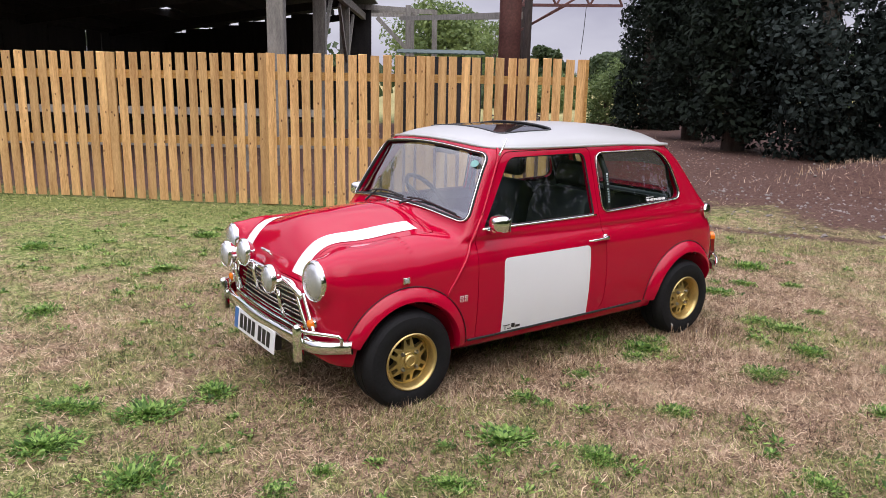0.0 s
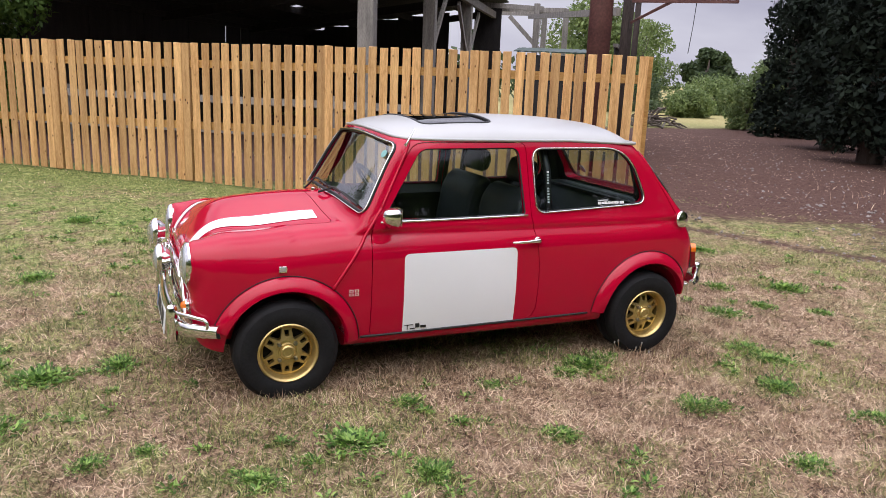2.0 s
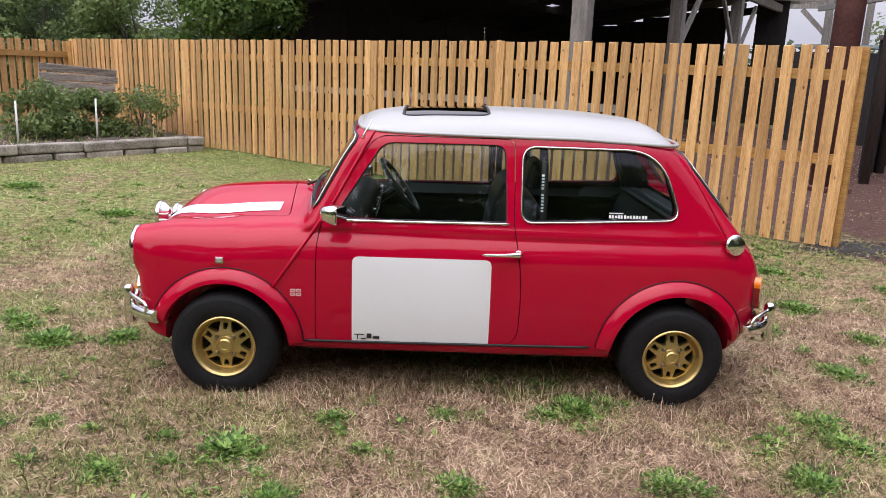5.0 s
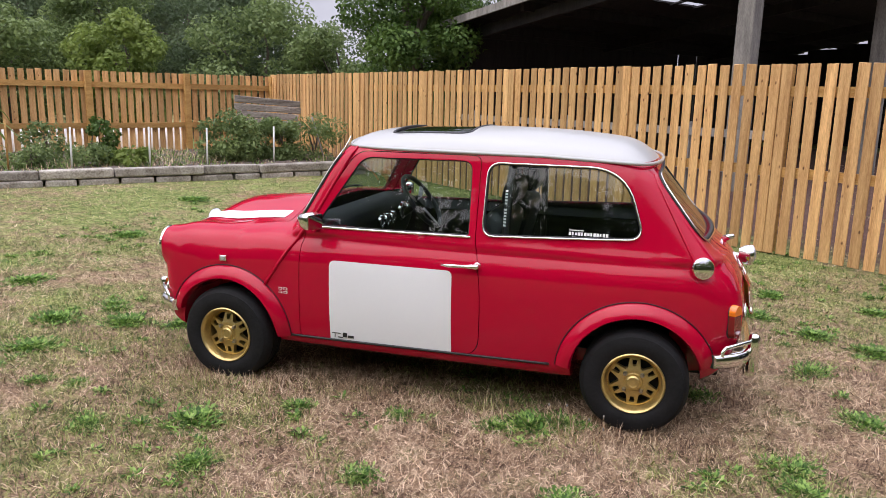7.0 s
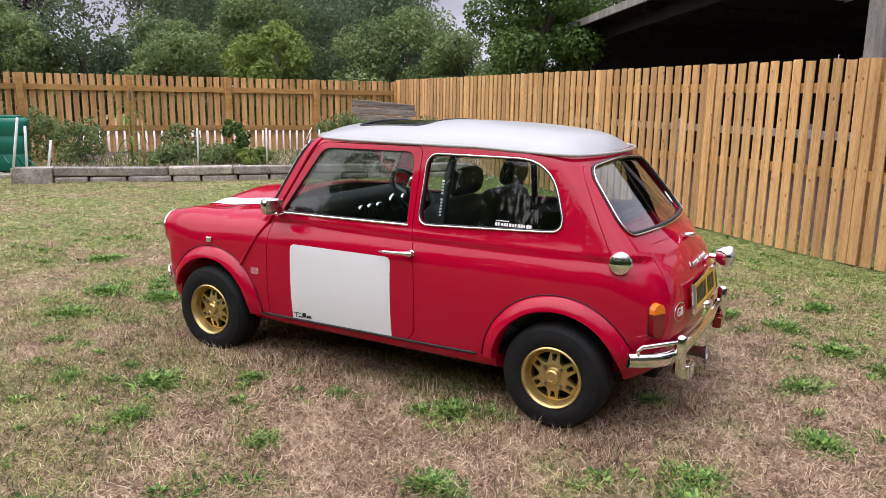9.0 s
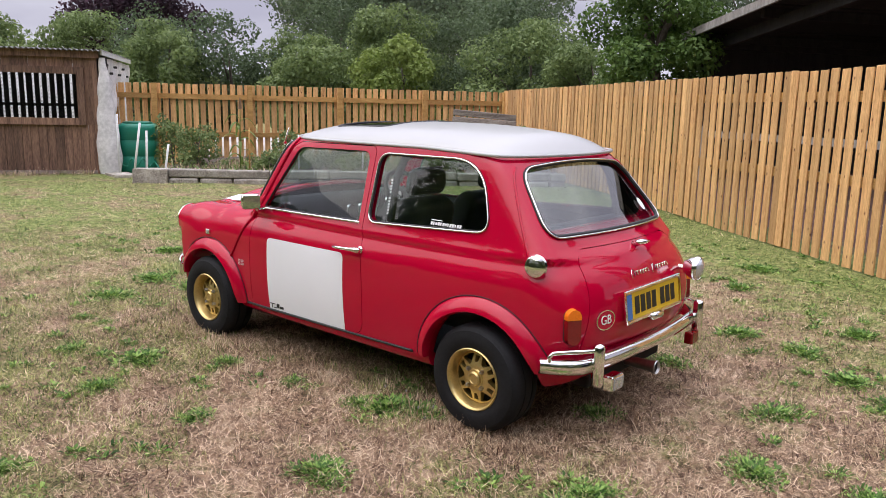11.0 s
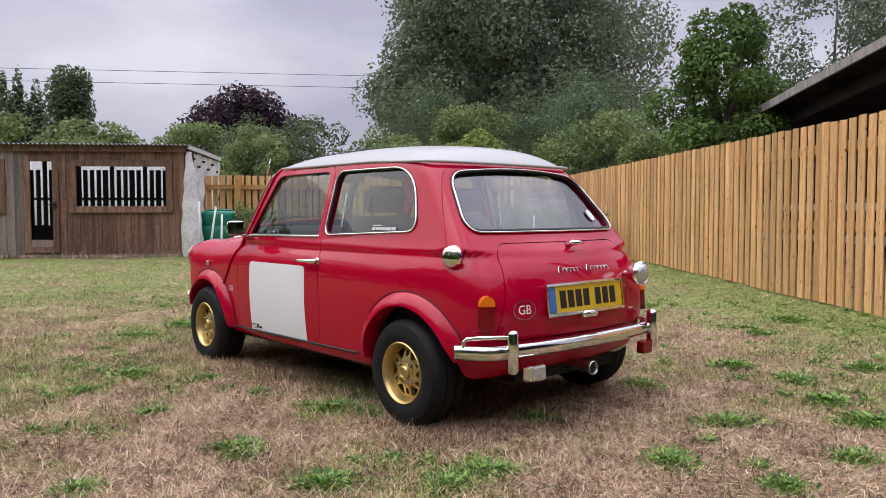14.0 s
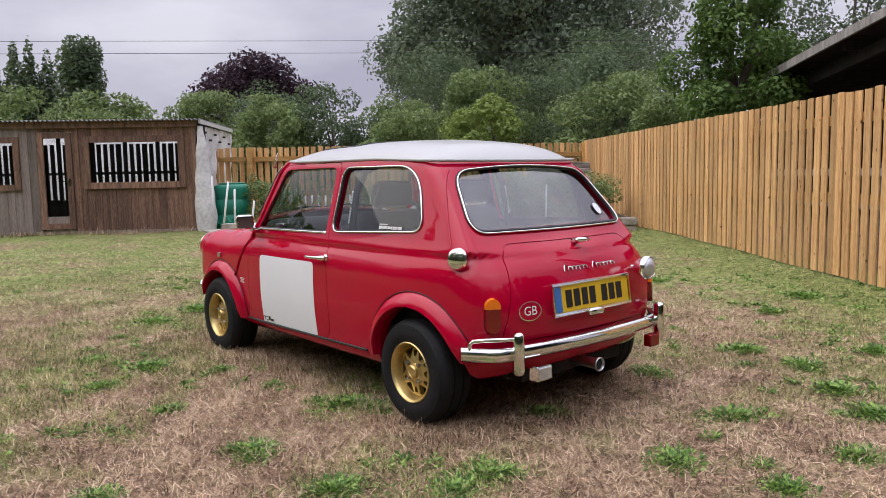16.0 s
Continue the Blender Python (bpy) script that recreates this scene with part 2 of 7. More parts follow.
def lathe(bm, prof, seg=32, m=None, close=False):
    """Turns a profile of (radius, height) about z; m places it."""
    m = m or Matrix()
    rings = []
    for r, h in prof:
        if r < 1e-6:
            rings.append([bm.verts.new(m @ Vector((0, 0, h)))])
        else:
            rings.append([bm.verts.new(m @ Vector((r * math.cos(k * math.tau / seg), r * math.sin(k * math.tau / seg), h))) for k in range(seg)])
    pairs = list(zip(rings, rings[1:]))
    if close:
        pairs.append((rings[-1], rings[0]))
    for a, b in pairs:
        for k in range(seg):
            q = [a[k % len(a)], a[(k + 1) % len(a)], b[(k + 1) % len(b)], b[k % len(b)]]
            q = [v for i, v in enumerate(q) if v not in q[:i]]
            if len(q) > 2:
                bm.faces.new(q)
    bmesh.ops.recalc_face_normals(bm, faces=bm.faces[:])
    return bm


def prism(bm, poly, fa, fb):
    """A closed prism over a polygon of 2D points; fa and fb place its two ends."""
    a, b = [bm.verts.new(fa(p)) for p in poly], [bm.verts.new(fb(p)) for p in poly]
    n = len(poly)
    bm.faces.new(a)
    bm.faces.new(list(reversed(b)))
    for i in range(n):
        bm.faces.new((a[i], b[i], b[(i + 1) % n], a[(i + 1) % n]))
    bmesh.ops.recalc_face_normals(bm, faces=bm.faces[:])
    return bm


def rounded(corners, n=6):
    """A polygon with rounded corners from (x, y, radius) rows."""
    out, k = [], len(corners)
    for i, (x, y, r) in enumerate(corners):
        p, a, b = Vector((x, y)), Vector(corners[i - 1][:2]), Vector(corners[(i + 1) % k][:2])
        if r <= 0:
            out.append(p)
            continue
        p0, p1 = p + (a - p).normalized() * r, p + (b - p).normalized() * r
        for j in range(n + 1):
            t = j / n
            out.append(p0 * (1 - t) ** 2 + p * 2 * t * (1 - t) + p1 * t ** 2)
    return out


def grow(poly, d):
    """A polygon moved outwards by d."""
    n = len(poly)
    area = sum(poly[i].x * poly[(i + 1) % n].y - poly[(i + 1) % n].x * poly[i].y for i in range(n))
    s = 1 if area > 0 else -1
    out = []
    for i in range(n):
        t = poly[(i + 1) % n] - poly[i - 1]
        if t.length < 1e-9:
            out.append(poly[i].copy())
            continue
        t.normalize()
        out.append(poly[i] + Vector((t.y, -t.x)) * d * s)
    return out


def dense(poly, step):
    out, n = [], len(poly)
    for i in range(n):
        a, b = poly[i], poly[(i + 1) % n]
        k = max(1, math.ceil((b - a).length / step))
        out += [a.lerp(b, j / k) for j in range(k)]
    return out


def carve(ob, cutter_bms, op="DIFFERENCE"):
    """Cuts ob's mesh by closed bmeshes, one after another; the cutters are thrown away."""
    for cb in cutter_bms:
        cm = bpy.data.meshes.new("cutter")
        cb.to_mesh(cm)
        cb.free()
        co = new("cutter", cm)
        md = ob.modifiers.new("cut", "BOOLEAN")
        md.operation, md.object, md.solver = op, co, "EXACT"
        dg = bpy.context.evaluated_depsgraph_get()
        dg.update()
        me = bpy.data.meshes.new_from_object(ob.evaluated_get(dg))
        ob.modifiers.clear()
        old = ob.data
        ob.data = me
        bpy.data.meshes.remove(old)
        bpy.data.objects.remove(co)
        bpy.data.meshes.remove(cm)
    return ob


def spline(pts):
    """A smooth curve through (x, y) points: a natural cubic spline, straight beyond its ends."""
    xs, ys = np.array([p[0] for p in pts], float), np.array([p[1] for p in pts], float)
    n, h = len(xs), np.diff(xs)
    A, r = np.eye(n), np.zeros(n)
    for i in range(1, n - 1):
        A[i, i - 1:i + 2] = h[i - 1], 2 * (h[i - 1] + h[i]), h[i]
        r[i] = 6 * ((ys[i + 1] - ys[i]) / h[i] - (ys[i] - ys[i - 1]) / h[i - 1])
    m2 = np.linalg.solve(A, r)

    def f(x):
        x = np.asarray(x, float)
        i = np.clip(np.searchsorted(xs, x) - 1, 0, n - 2)
        xc = np.clip(x, xs[0], xs[-1])
        a, b, hh = xs[i + 1] - xc, xc - xs[i], h[i]
        y = (m2[i] * a ** 3 + m2[i + 1] * b ** 3) / (6 * hh) + (ys[i] / hh - m2[i] * hh / 6) * a + (ys[i + 1] / hh - m2[i + 1] * hh / 6) * b
        s0 = (ys[1] - ys[0]) / h[0] - h[0] * m2[1] / 6
        s1 = (ys[-1] - ys[-2]) / h[-1] + h[-1] * m2[-2] / 6
        return y + np.minimum(x - xs[0], 0) * s0 + np.maximum(x - xs[-1], 0) * s1
    return f


def smax(a, b, k):
    d = np.maximum(k - np.abs(a - b), 0) / k
    return np.maximum(a, b) + d * d * k * 0.25


def smin(a, b, k):
    return -smax(-a, -b, k)


def beam(bm, a, b, w, h, up=(0, 0, 1)):
    """A squared bar from a to b; w across, h along up."""
    a, b, up = Vector(a), Vector(b), Vector(up)
    d = (b - a).normalized()
    s = d.cross(up).normalized()
    t = s.cross(d)
    q = [[bm.verts.new(p + s * i * w / 2 + t * j * h / 2) for i, j in ((-1, -1), (1, -1), (1, 1), (-1, 1))] for p in (a, b)]
    for k in range(4):
        bm.faces.new((q[0][k], q[0][(k + 1) % 4], q[1][(k + 1) % 4], q[1][k]))
    bm.faces.new(list(reversed(q[0])))
    bm.faces.new(q[1])
    bmesh.ops.recalc_face_normals(bm, faces=bm.faces[:])
    return bm


# ---- the small saloon car ----
# nose towards -x, tail towards +x, wheels at x = -1.018 and 1.018
prof_top = spline([(-1.50, 0.60), (-1.44, 0.685), (-1.38, 0.752), (-1.28, 0.828), (-1.12, 0.868), (-0.90, 0.886), (-0.65, 0.890), (0.3, 0.89), (1.2, 0.875), (1.6, 0.86)])
crown = spline([(-1.5, 0.0), (-1.38, 0.03), (-1.18, 0.108), (-1.0, 0.112), (-0.8, 0.100), (-0.5, 0.09), (1.6, 0.05)])
side_z = spline([(0.15, 0.632), (0.27, 0.650), (0.40, 0.664), (0.55, 0.668), (0.68, 0.662), (0.80, 0.645), (0.90, 0.625), (1.3, 0.54)])
side_x = spline([(-1.6, -0.075), (-1.40, -0.034), (-1.02, -0.018), (-0.6, -0.006), (-0.1, 0.0), (0.6, 0.0), (1.02, -0.012), (1.3, -0.040), (1.6, -0.085)])
nose_z = spline([(0.15, -1.40), (0.30, -1.445), (0.45, -1.462), (0.60, -1.462), (0.72, -1.43), (0.85, -1.38)])
tail_z = spline([(0.15, 1.30), (0.25, 1.41), (0.35, 1.470), (0.50, 1.503), (0.63, 1.487), (0.72, 1.452), (0.806, 1.392), (0.86, 1.318), (0.92, 1.20)])
roof_x = spline([(-0.585, 1.15), (-0.46, 1.248), (-0.35, 1.281), (-0.23, 1.296), (0.0, 1.307), (0.3, 1.310), (0.62, 1.302), (0.88, 1.278), (1.05, 1.246), (1.17, 1.205)])


def lower_body(x, y, z):
    a = np.abs(y)
    f_side = (a - (side_z(z) + side_x(x))) * 0.98
    f_top = (z - (prof_top(x) - crown(x) * (1 - np.exp(-(y / 0.34) ** 2)))) * 0.97
    f_bot = (0.207 + 0.05 * np.clip((np.abs(x) - 1.2) / 0.3, 0, 1)) - z
    f_nose = (nose_z(z) + 0.10 * y * y) - x
    f_tail = x - (tail_z(z) - 0.18 * y * y)
    f = smax(f_side, f_top, 0.16)
    f = smax(f, f_nose, 0.10)
    # round pods behind the headlamps
    pod = np.hypot(a - 0.520 + 0.06 * np.clip(x + 1.43, 0, 1), z - 0.650 - 0.05 * np.clip(x + 1.43, 0, 1)) - 0.100
    pod = smax(pod, -1.436 - x, 0.02)
    f = smin(f, np.maximum(pod, x + 1.0), 0.05)
    f = smax(f, f_tail * 0.9, 0.17)
    return smax(f, f_bot, 0.06)


SCR_X, SCR_LEAN = -0.634, 0.60                   # foot and lean of the windscreen


def cabin_top(x, y, z):
    a = np.abs(y)
    f_side = (a - (0.622 - 0.285 * (z - 0.82) - 0.022 * np.clip((x - 0.5) / 0.6, 0, 1) ** 2 * 1.0 - 0.02 * np.clip((-0.1 - x) / 0.5, 0, 1) ** 2)) * 0.96
    f_roof = z - (roof_x(x) - 0.042 * (y / 0.52) ** 2 - 0.046 * (y / 0.52) ** 4)
    f_scr = ((SCR_X - 0.072 * (1 - (y / 0.55) ** 2) + SCR_LEAN * (z - 0.855)) - x) * 0.9
    f_rear = (x - (1.106 - 0.86 * (z - 1.115) - 0.22 * y * y)) * 0.76
    f = smax(f_side, f_roof, 0.05)
    f = smax(f, f_scr, 0.03)
    f = smax(f, f_rear, 0.075)
    return smax(f, 0.78 - z, 0.02)


def shell(x, y, z):
    return smin(lower_body(x, y, z), cabin_top(x, y, z), 0.035)


def grad(p):
    e = 0.002
    g = np.stack([shell(*(p + d).T) - shell(*(p - d).T) for d in np.eye(3) * e], 1)
    return g / np.linalg.norm(g, axis=1, keepdims=True)


def land(start, way, level=0.0, far=2.0):
    """Where rays from inside the body leave its skin (or the skin set in by level)."""
    start, way = np.asarray(start, float), np.asarray(way, float)
    lo = np.zeros(len(start))
    ts = np.linspace(0, far, 120)
    vals = shell(*(start[None] + ts[:, None, None] * way[None]).transpose(2, 0, 1)) - level
    inside = vals < 0
    last = len(ts) - 1 - np.argmax(inside[::-1], axis=0)
    lo, hi = ts[last], ts[np.minimum(last + 1, len(ts) - 1)]
    for _ in range(22):
        mid = (lo + hi) / 2
        ins = shell(*(start + mid[:, None] * way).T) < level
        lo, hi = np.where(ins, mid, lo), np.where(ins, hi, mid)
    return start + lo[:, None] * way


def skin(field, inner, outer, nx, ny, nz, clamp=None):
    """Closed quad mesh of the zero level of a field: a cube's grid cast outwards from an inner box to an outer one."""
    idx, pts, faces = {}, [], []

    def vid(i, j, k):
        if (i, j, k) not in idx:
            idx[i, j, k] = len(pts)
            pts.append((i / nx * 2 - 1, j / ny * 2 - 1, k / nz * 2 - 1))
        return idx[i, j, k]
    for i in range(nx):
        for j in range(ny):
            faces.append([vid(i, j, 0), vid(i, j + 1, 0), vid(i + 1, j + 1, 0), vid(i + 1, j, 0)])
            faces.append([vid(i, j, nz), vid(i + 1, j, nz), vid(i + 1, j + 1, nz), vid(i, j + 1, nz)])
    for i in range(nx):
        for k in range(nz):
            faces.append([vid(i, 0, k), vid(i + 1, 0, k), vid(i + 1, 0, k + 1), vid(i, 0, k + 1)])
            faces.append([vid(i, ny, k), vid(i, ny, k + 1), vid(i + 1, ny, k + 1), vid(i + 1, ny, k)])
    for j in range(ny):
        for k in range(nz):
            faces.append([vid(0, j, k), vid(0, j, k + 1), vid(0, j + 1, k + 1), vid(0, j + 1, k)])
            faces.append([vid(nx, j, k), vid(nx, j + 1, k), vid(nx, j + 1, k + 1), vid(nx, j, k + 1)])
    c = np.array(pts)
    (ic, ih), (oc, oh) = inner, outer
    a, b = np.array(ic) + c * np.array(ih), np.array(oc) + c * np.array(oh)
    ts = np.linspace(0, 1, 90)
    vals = np.stack([field(*(a + t * (b - a)).T) for t in ts])
    last = len(ts) - 1 - np.argmax((vals < 0)[::-1], axis=0)
    lo, hi = ts[last], ts[np.minimum(last + 1, len(ts) - 1)]
    for _ in range(24):
        mid = (lo + hi) / 2
        ins = field(*(a + mid[:, None] * (b - a)).T) < 0
        lo, hi = np.where(ins, mid, lo), np.where(ins, hi, mid)
    p = a + lo[:, None] * (b - a)
    return p, faces


def mesh_of(name, p, faces, material):
    me = bpy.data.meshes.new(name)
    me.from_pydata(p.tolist(), [], faces)
    if material:
        me.materials.append(material)
    return me


def polish(ob):
    """Shades the outer skin by the true slope of the body, and the rest flat."""
    me = ob.data
    n = len(me.vertices)
    co = np.empty(n * 3)
    me.vertices.foreach_get("co", co)
    co = co.reshape(-1, 3)
    on = np.abs(shell(*co.T)) < 0.0015
    g = grad(co)
    k = len(me.loops)
    lv = np.empty(k, int)
    me.loops.foreach_get("vertex_index", lv)
    pn = np.array([p.normal[:] for p in me.polygons])
    lp = np.repeat(np.arange(len(me.polygons)), [p.loop_total for p in me.polygons])
    out = pn[lp]
    use = on[lv] & ((g[lv] * out).sum(1) > 0.6)
    out[use] = g[lv][use]
    me.polygons.foreach_set("use_smooth", np.ones(len(me.polygons), bool))
    me.normals_split_custom_set(out.tolist())


def cut_y(poly, y0, y1):
    return prism(bmesh.new(), poly, lambda p: (p.x, y0, p.y), lambda p: (p.x, y1, p.y))


def cut_x(poly, x0, x1):
    return prism(bmesh.new(), poly, lambda p: (x0, p.x, p.y), lambda p: (x1, p.x, p.y))


def drum(x, z, r, y0, y1):
    return prism(bmesh.new(), [Vector((x + r * math.cos(t * math.tau / 48), z + r * math.sin(t * math.tau / 48))) for t in range(48)], lambda p: (p.x, y0, p.y), lambda p: (p.x, y1, p.y))


DOOR = rounded([(-0.613, 0.262, 0.03), (0.305, 0.268, 0.09), (0.312, 0.60, 0.15), (0.268, 0.815, 0.03), (0.262, 1.194, 0.04), (-0.360, 1.190, 0.06), (-0.607, 0.80, 0.12)])
DOORWIN = rounded([(-0.545, 0.822, 0.02), (0.236, 0.832, 0.015), (0.222, 1.168, 0.05), (-0.325, 1.163, 0.05)])
QUARTER = rounded([(0.300, 0.838, 0.055), (1.015, 0.868, 0.07), (0.915, 1.164, 0.16), (0.300, 1.163, 0.06)], 8)
SCREEN = rounded([(-0.574, 0.855, 0.05), (-0.2, 0.902, 0.2), (0.2, 0.902, 0.2), (0.574, 0.855, 0.05), (0.494, 1.180, 0.045), (0, 1.224, 0.3), (-0.494, 1.180, 0.045)], 8)
REARWIN = rounded([(-0.520, 0.868, 0.08), (0.520, 0.868, 0.08), (0.435, 1.132, 0.08), (0, 1.168, 0.3), (-0.435, 1.132, 0.08)], 8)
BOOT = rounded([(-0.52, 0.41, 0.05), (0.52, 0.41, 0.05), (0.425, 0.815, 0.07), (-0.425, 0.815, 0.07)], 8)
BONNET = rounded([(-0.755, -0.49, 0.05), (-0.80, 0, 0), (-0.755, 0.49, 0.05), (-1.30, 0.40, 0.1), (-1.9, 0.40, 0), (-1.9, -0.40, 0), (-1.30, -0.40, 0.1)])
GRILLE = rounded([(-0.455, 0.385, 0.03), (0.455, 0.385, 0.03), (0.35, 0.60, 0.06), (-0.35, 0.60, 0.06)])

car = thing("car", "glossy red two-door car with a white roof on dry grass", "car")

p_out, f_out = skin(shell, ((0, 0, 0.55), (1.05, 0.30, 0.08)), ((0, 0, 0.75), (1.75, 0.95, 0.75)), 132, 56, 44)
body = new("body", mesh_of("body", p_out, f_out, M_RED))
body.parent = car


def cabin_field(x, y, z):
    f = np.maximum(shell(x, y, z) + 0.032, 0.27 - z)
    f = np.maximum(f, -0.66 - x)
    return np.maximum(f, x - 1.16)


p_in, f_in = skin(cabin_field, ((0.2, 0, 0.6), (0.5, 0.3, 0.1)), ((0.25, 0, 0.75), (1.2, 0.95, 0.75)), 60, 30, 30)
cabin_bm = bmesh.new()
cabin_me = mesh_of("cabin", p_in, f_in, None)
cabin_bm.from_mesh(cabin_me)
bpy.data.meshes.remove(cabin_me)
body.data.materials.append(M_CABIN)
for fc in cabin_bm.faces:
    fc.material_index = 1
wells = [drum(x, z, 0.283, s * 0.36, s * 0.80) for x, z in ((-1.018, 0.24), (1.018, 0.25)) for s in (-1, 1)]
carve(body, [cabin_bm] + wells)
carve(body, [cut_y(DOORWIN, -0.8, 0.8), cut_y(QUARTER, -0.8, 0.8), cut_x(SCREEN, -0.85, -0.2), cut_x(REARWIN, 0.9, 1.4)])
# grille opening, sunroof opening
carve(body, [cut_x(GRILLE, -1.6, -1.40)])
SUNROOF = rounded([(-0.25, -0.34, 0.06), (0.155, -0.34, 0.06), (0.155, 0.34, 0.06), (-0.25, 0.34, 0.06)])
carve(body, [prism(bmesh.new(), SUNROOF, lambda p: (p.x, p.y, 1.2), lambda p: (p.x, p.y, 1.5))])


def gutter_z(x, y):
    return 1.207 + 0.032 * (1 - np.minimum(1, (np.asarray(y) / 0.52) ** 2)) * (np.asarray(x) < 0.3) * np.clip((0.3 - np.asarray(x)) / 0.6, 0, 1) - 0.022 * np.clip((np.asarray(x) - 0.55) / 0.55, 0, 1)


# the roof above the rain gutter
slab = bmesh.new()
nxg, nyg = 60, 24
low = [[slab.verts.new((-0.9 + 2.5 * i / nxg, -0.9 + 1.8 * j / nyg, float(gutter_z(-0.9 + 2.5 * i / nxg, -0.9 + 1.8 * j / nyg)))) for j in range(nyg + 1)] for i in range(nxg + 1)]
for i in range(nxg):
    for j in range(nyg):
        slab.faces.new((low[i][j], low[i][j + 1], low[i + 1][j + 1], low[i + 1][j]))
rim_v = [low[i][0] for i in range(nxg + 1)] + [low[nxg][j] for j in range(1, nyg + 1)] + [low[i][nyg] for i in range(nxg - 1, -1, -1)] + [low[0][j] for j in range(nyg - 1, 0, -1)]
hi_v = [slab.verts.new((v.co.x, v.co.y, 1.6)) for v in rim_v]
for i in range(len(rim_v)):
    j = (i + 1) % len(rim_v)
    slab.faces.new((rim_v[i], rim_v[j], hi_v[j], hi_v[i]))
slab.faces.new(hi_v)
bmesh.ops.recalc_face_normals(slab, faces=slab.faces[:])


def split_off(name, cutters, material, label=""):
    """Parts a panel from the body along cutters: (for the panel, for the body)."""
    ob = new(name, body.data.copy())
    ob.parent = car
    carve(ob, [cutters[0]], "INTERSECT")
    carve(body, [cutters[1]])
    ob.data.materials[0] = material
    return tagged(ob, label)


roof = split_off("roof", (slab.copy(), slab), M_WHITE, "white painted roof panel")
panels = [roof]
for s in (-1, 1):
    panels.append(split_off("door", (cut_y(grow(DOOR, -0.002), s * 0.35, s * 0.9), cut_y(grow(DOOR, 0.002), s * 0.35, s * 0.9)), M_RED))
panels.append(split_off("bonnet", (prism(bmesh.new(), grow(BONNET, -0.002), lambda p: (p.x, p.y, 0.618), lambda p: (p.x, p.y, 1.1)), prism(bmesh.new(), grow(BONNET, 0.002), lambda p: (p.x, p.y, 0.614), lambda p: (p.x, p.y, 1.1))), M_RED, "red bonnet with two white stripes"))
panels.append(split_off("boot_lid", (cut_x(grow(BOOT, -0.002), 1.22, 1.7), cut_x(grow(BOOT, 0.002), 1.22, 1.7)), M_RED))
for ob in panels + [body]:
    polish(ob)
bonnet_ob, boot_ob, doors = panels[3], panels[4], panels[1:3]


def on_side(poly, s, lift=0.0):
    """Points of a side outline laid on the skin, s = -1 for the near side."""
    p = np.array([(q.x, 0.0, q.y) for q in poly])
    return land(p, np.tile((0, s, 0), (len(p), 1)), lift, 0.9)


def on_end(poly, x0, d, lift=0.0):
    p = np.array([(x0, q.x, q.y) for q in poly])
    p = land(p, np.tile((d, 0, 0), (len(p), 1)), lift, 1.6)
    if d < 0:
        plane = SCR_X - 0.072 * (1 - (p[:, 1] / 0.55) ** 2) + SCR_LEAN * (p[:, 2] - 0.855) - lift
        p[:, 0] = np.clip(p[:, 0], plane - 0.012, plane + 0.016)
    return p


def on_top(poly, lift=0.0, z0=0.6):
    p = np.array([(q.x, q.y, z0) for q in poly])
    return land(p, np.tile((0, 0, 1), (len(p), 1)), lift, 0.9)


def patch(bm, poly, lay, rings=5, thick=0.0):
    """A sheet inside an outline, laid on the skin in rings."""
    c = sum(poly, Vector((0, 0))) / len(poly)
    rows = []
    for r in range(rings + 1):
        k = 1 - r / (rings + 0.35)
        rows.append([bm.verts.new(p) for p in lay([c + (q - c) * k for q in poly])])
    n = len(poly)
    for a, b in zip(rows, rows[1:]):
        for i in range(n):
            bm.faces.new((a[i], a[(i + 1) % n], b[(i + 1) % n], b[i]))
    bm.faces.new(rows[-1])
    bmesh.ops.recalc_face_normals(bm, faces=bm.faces[:])
    if thick:
        bmesh.ops.solidify(bm, geom=bm.faces[:], thickness=thick)
    return bm


def ring(poly, lay, r, sides=6):
    return tube(bmesh.new(), lay(poly), r, sides, True)


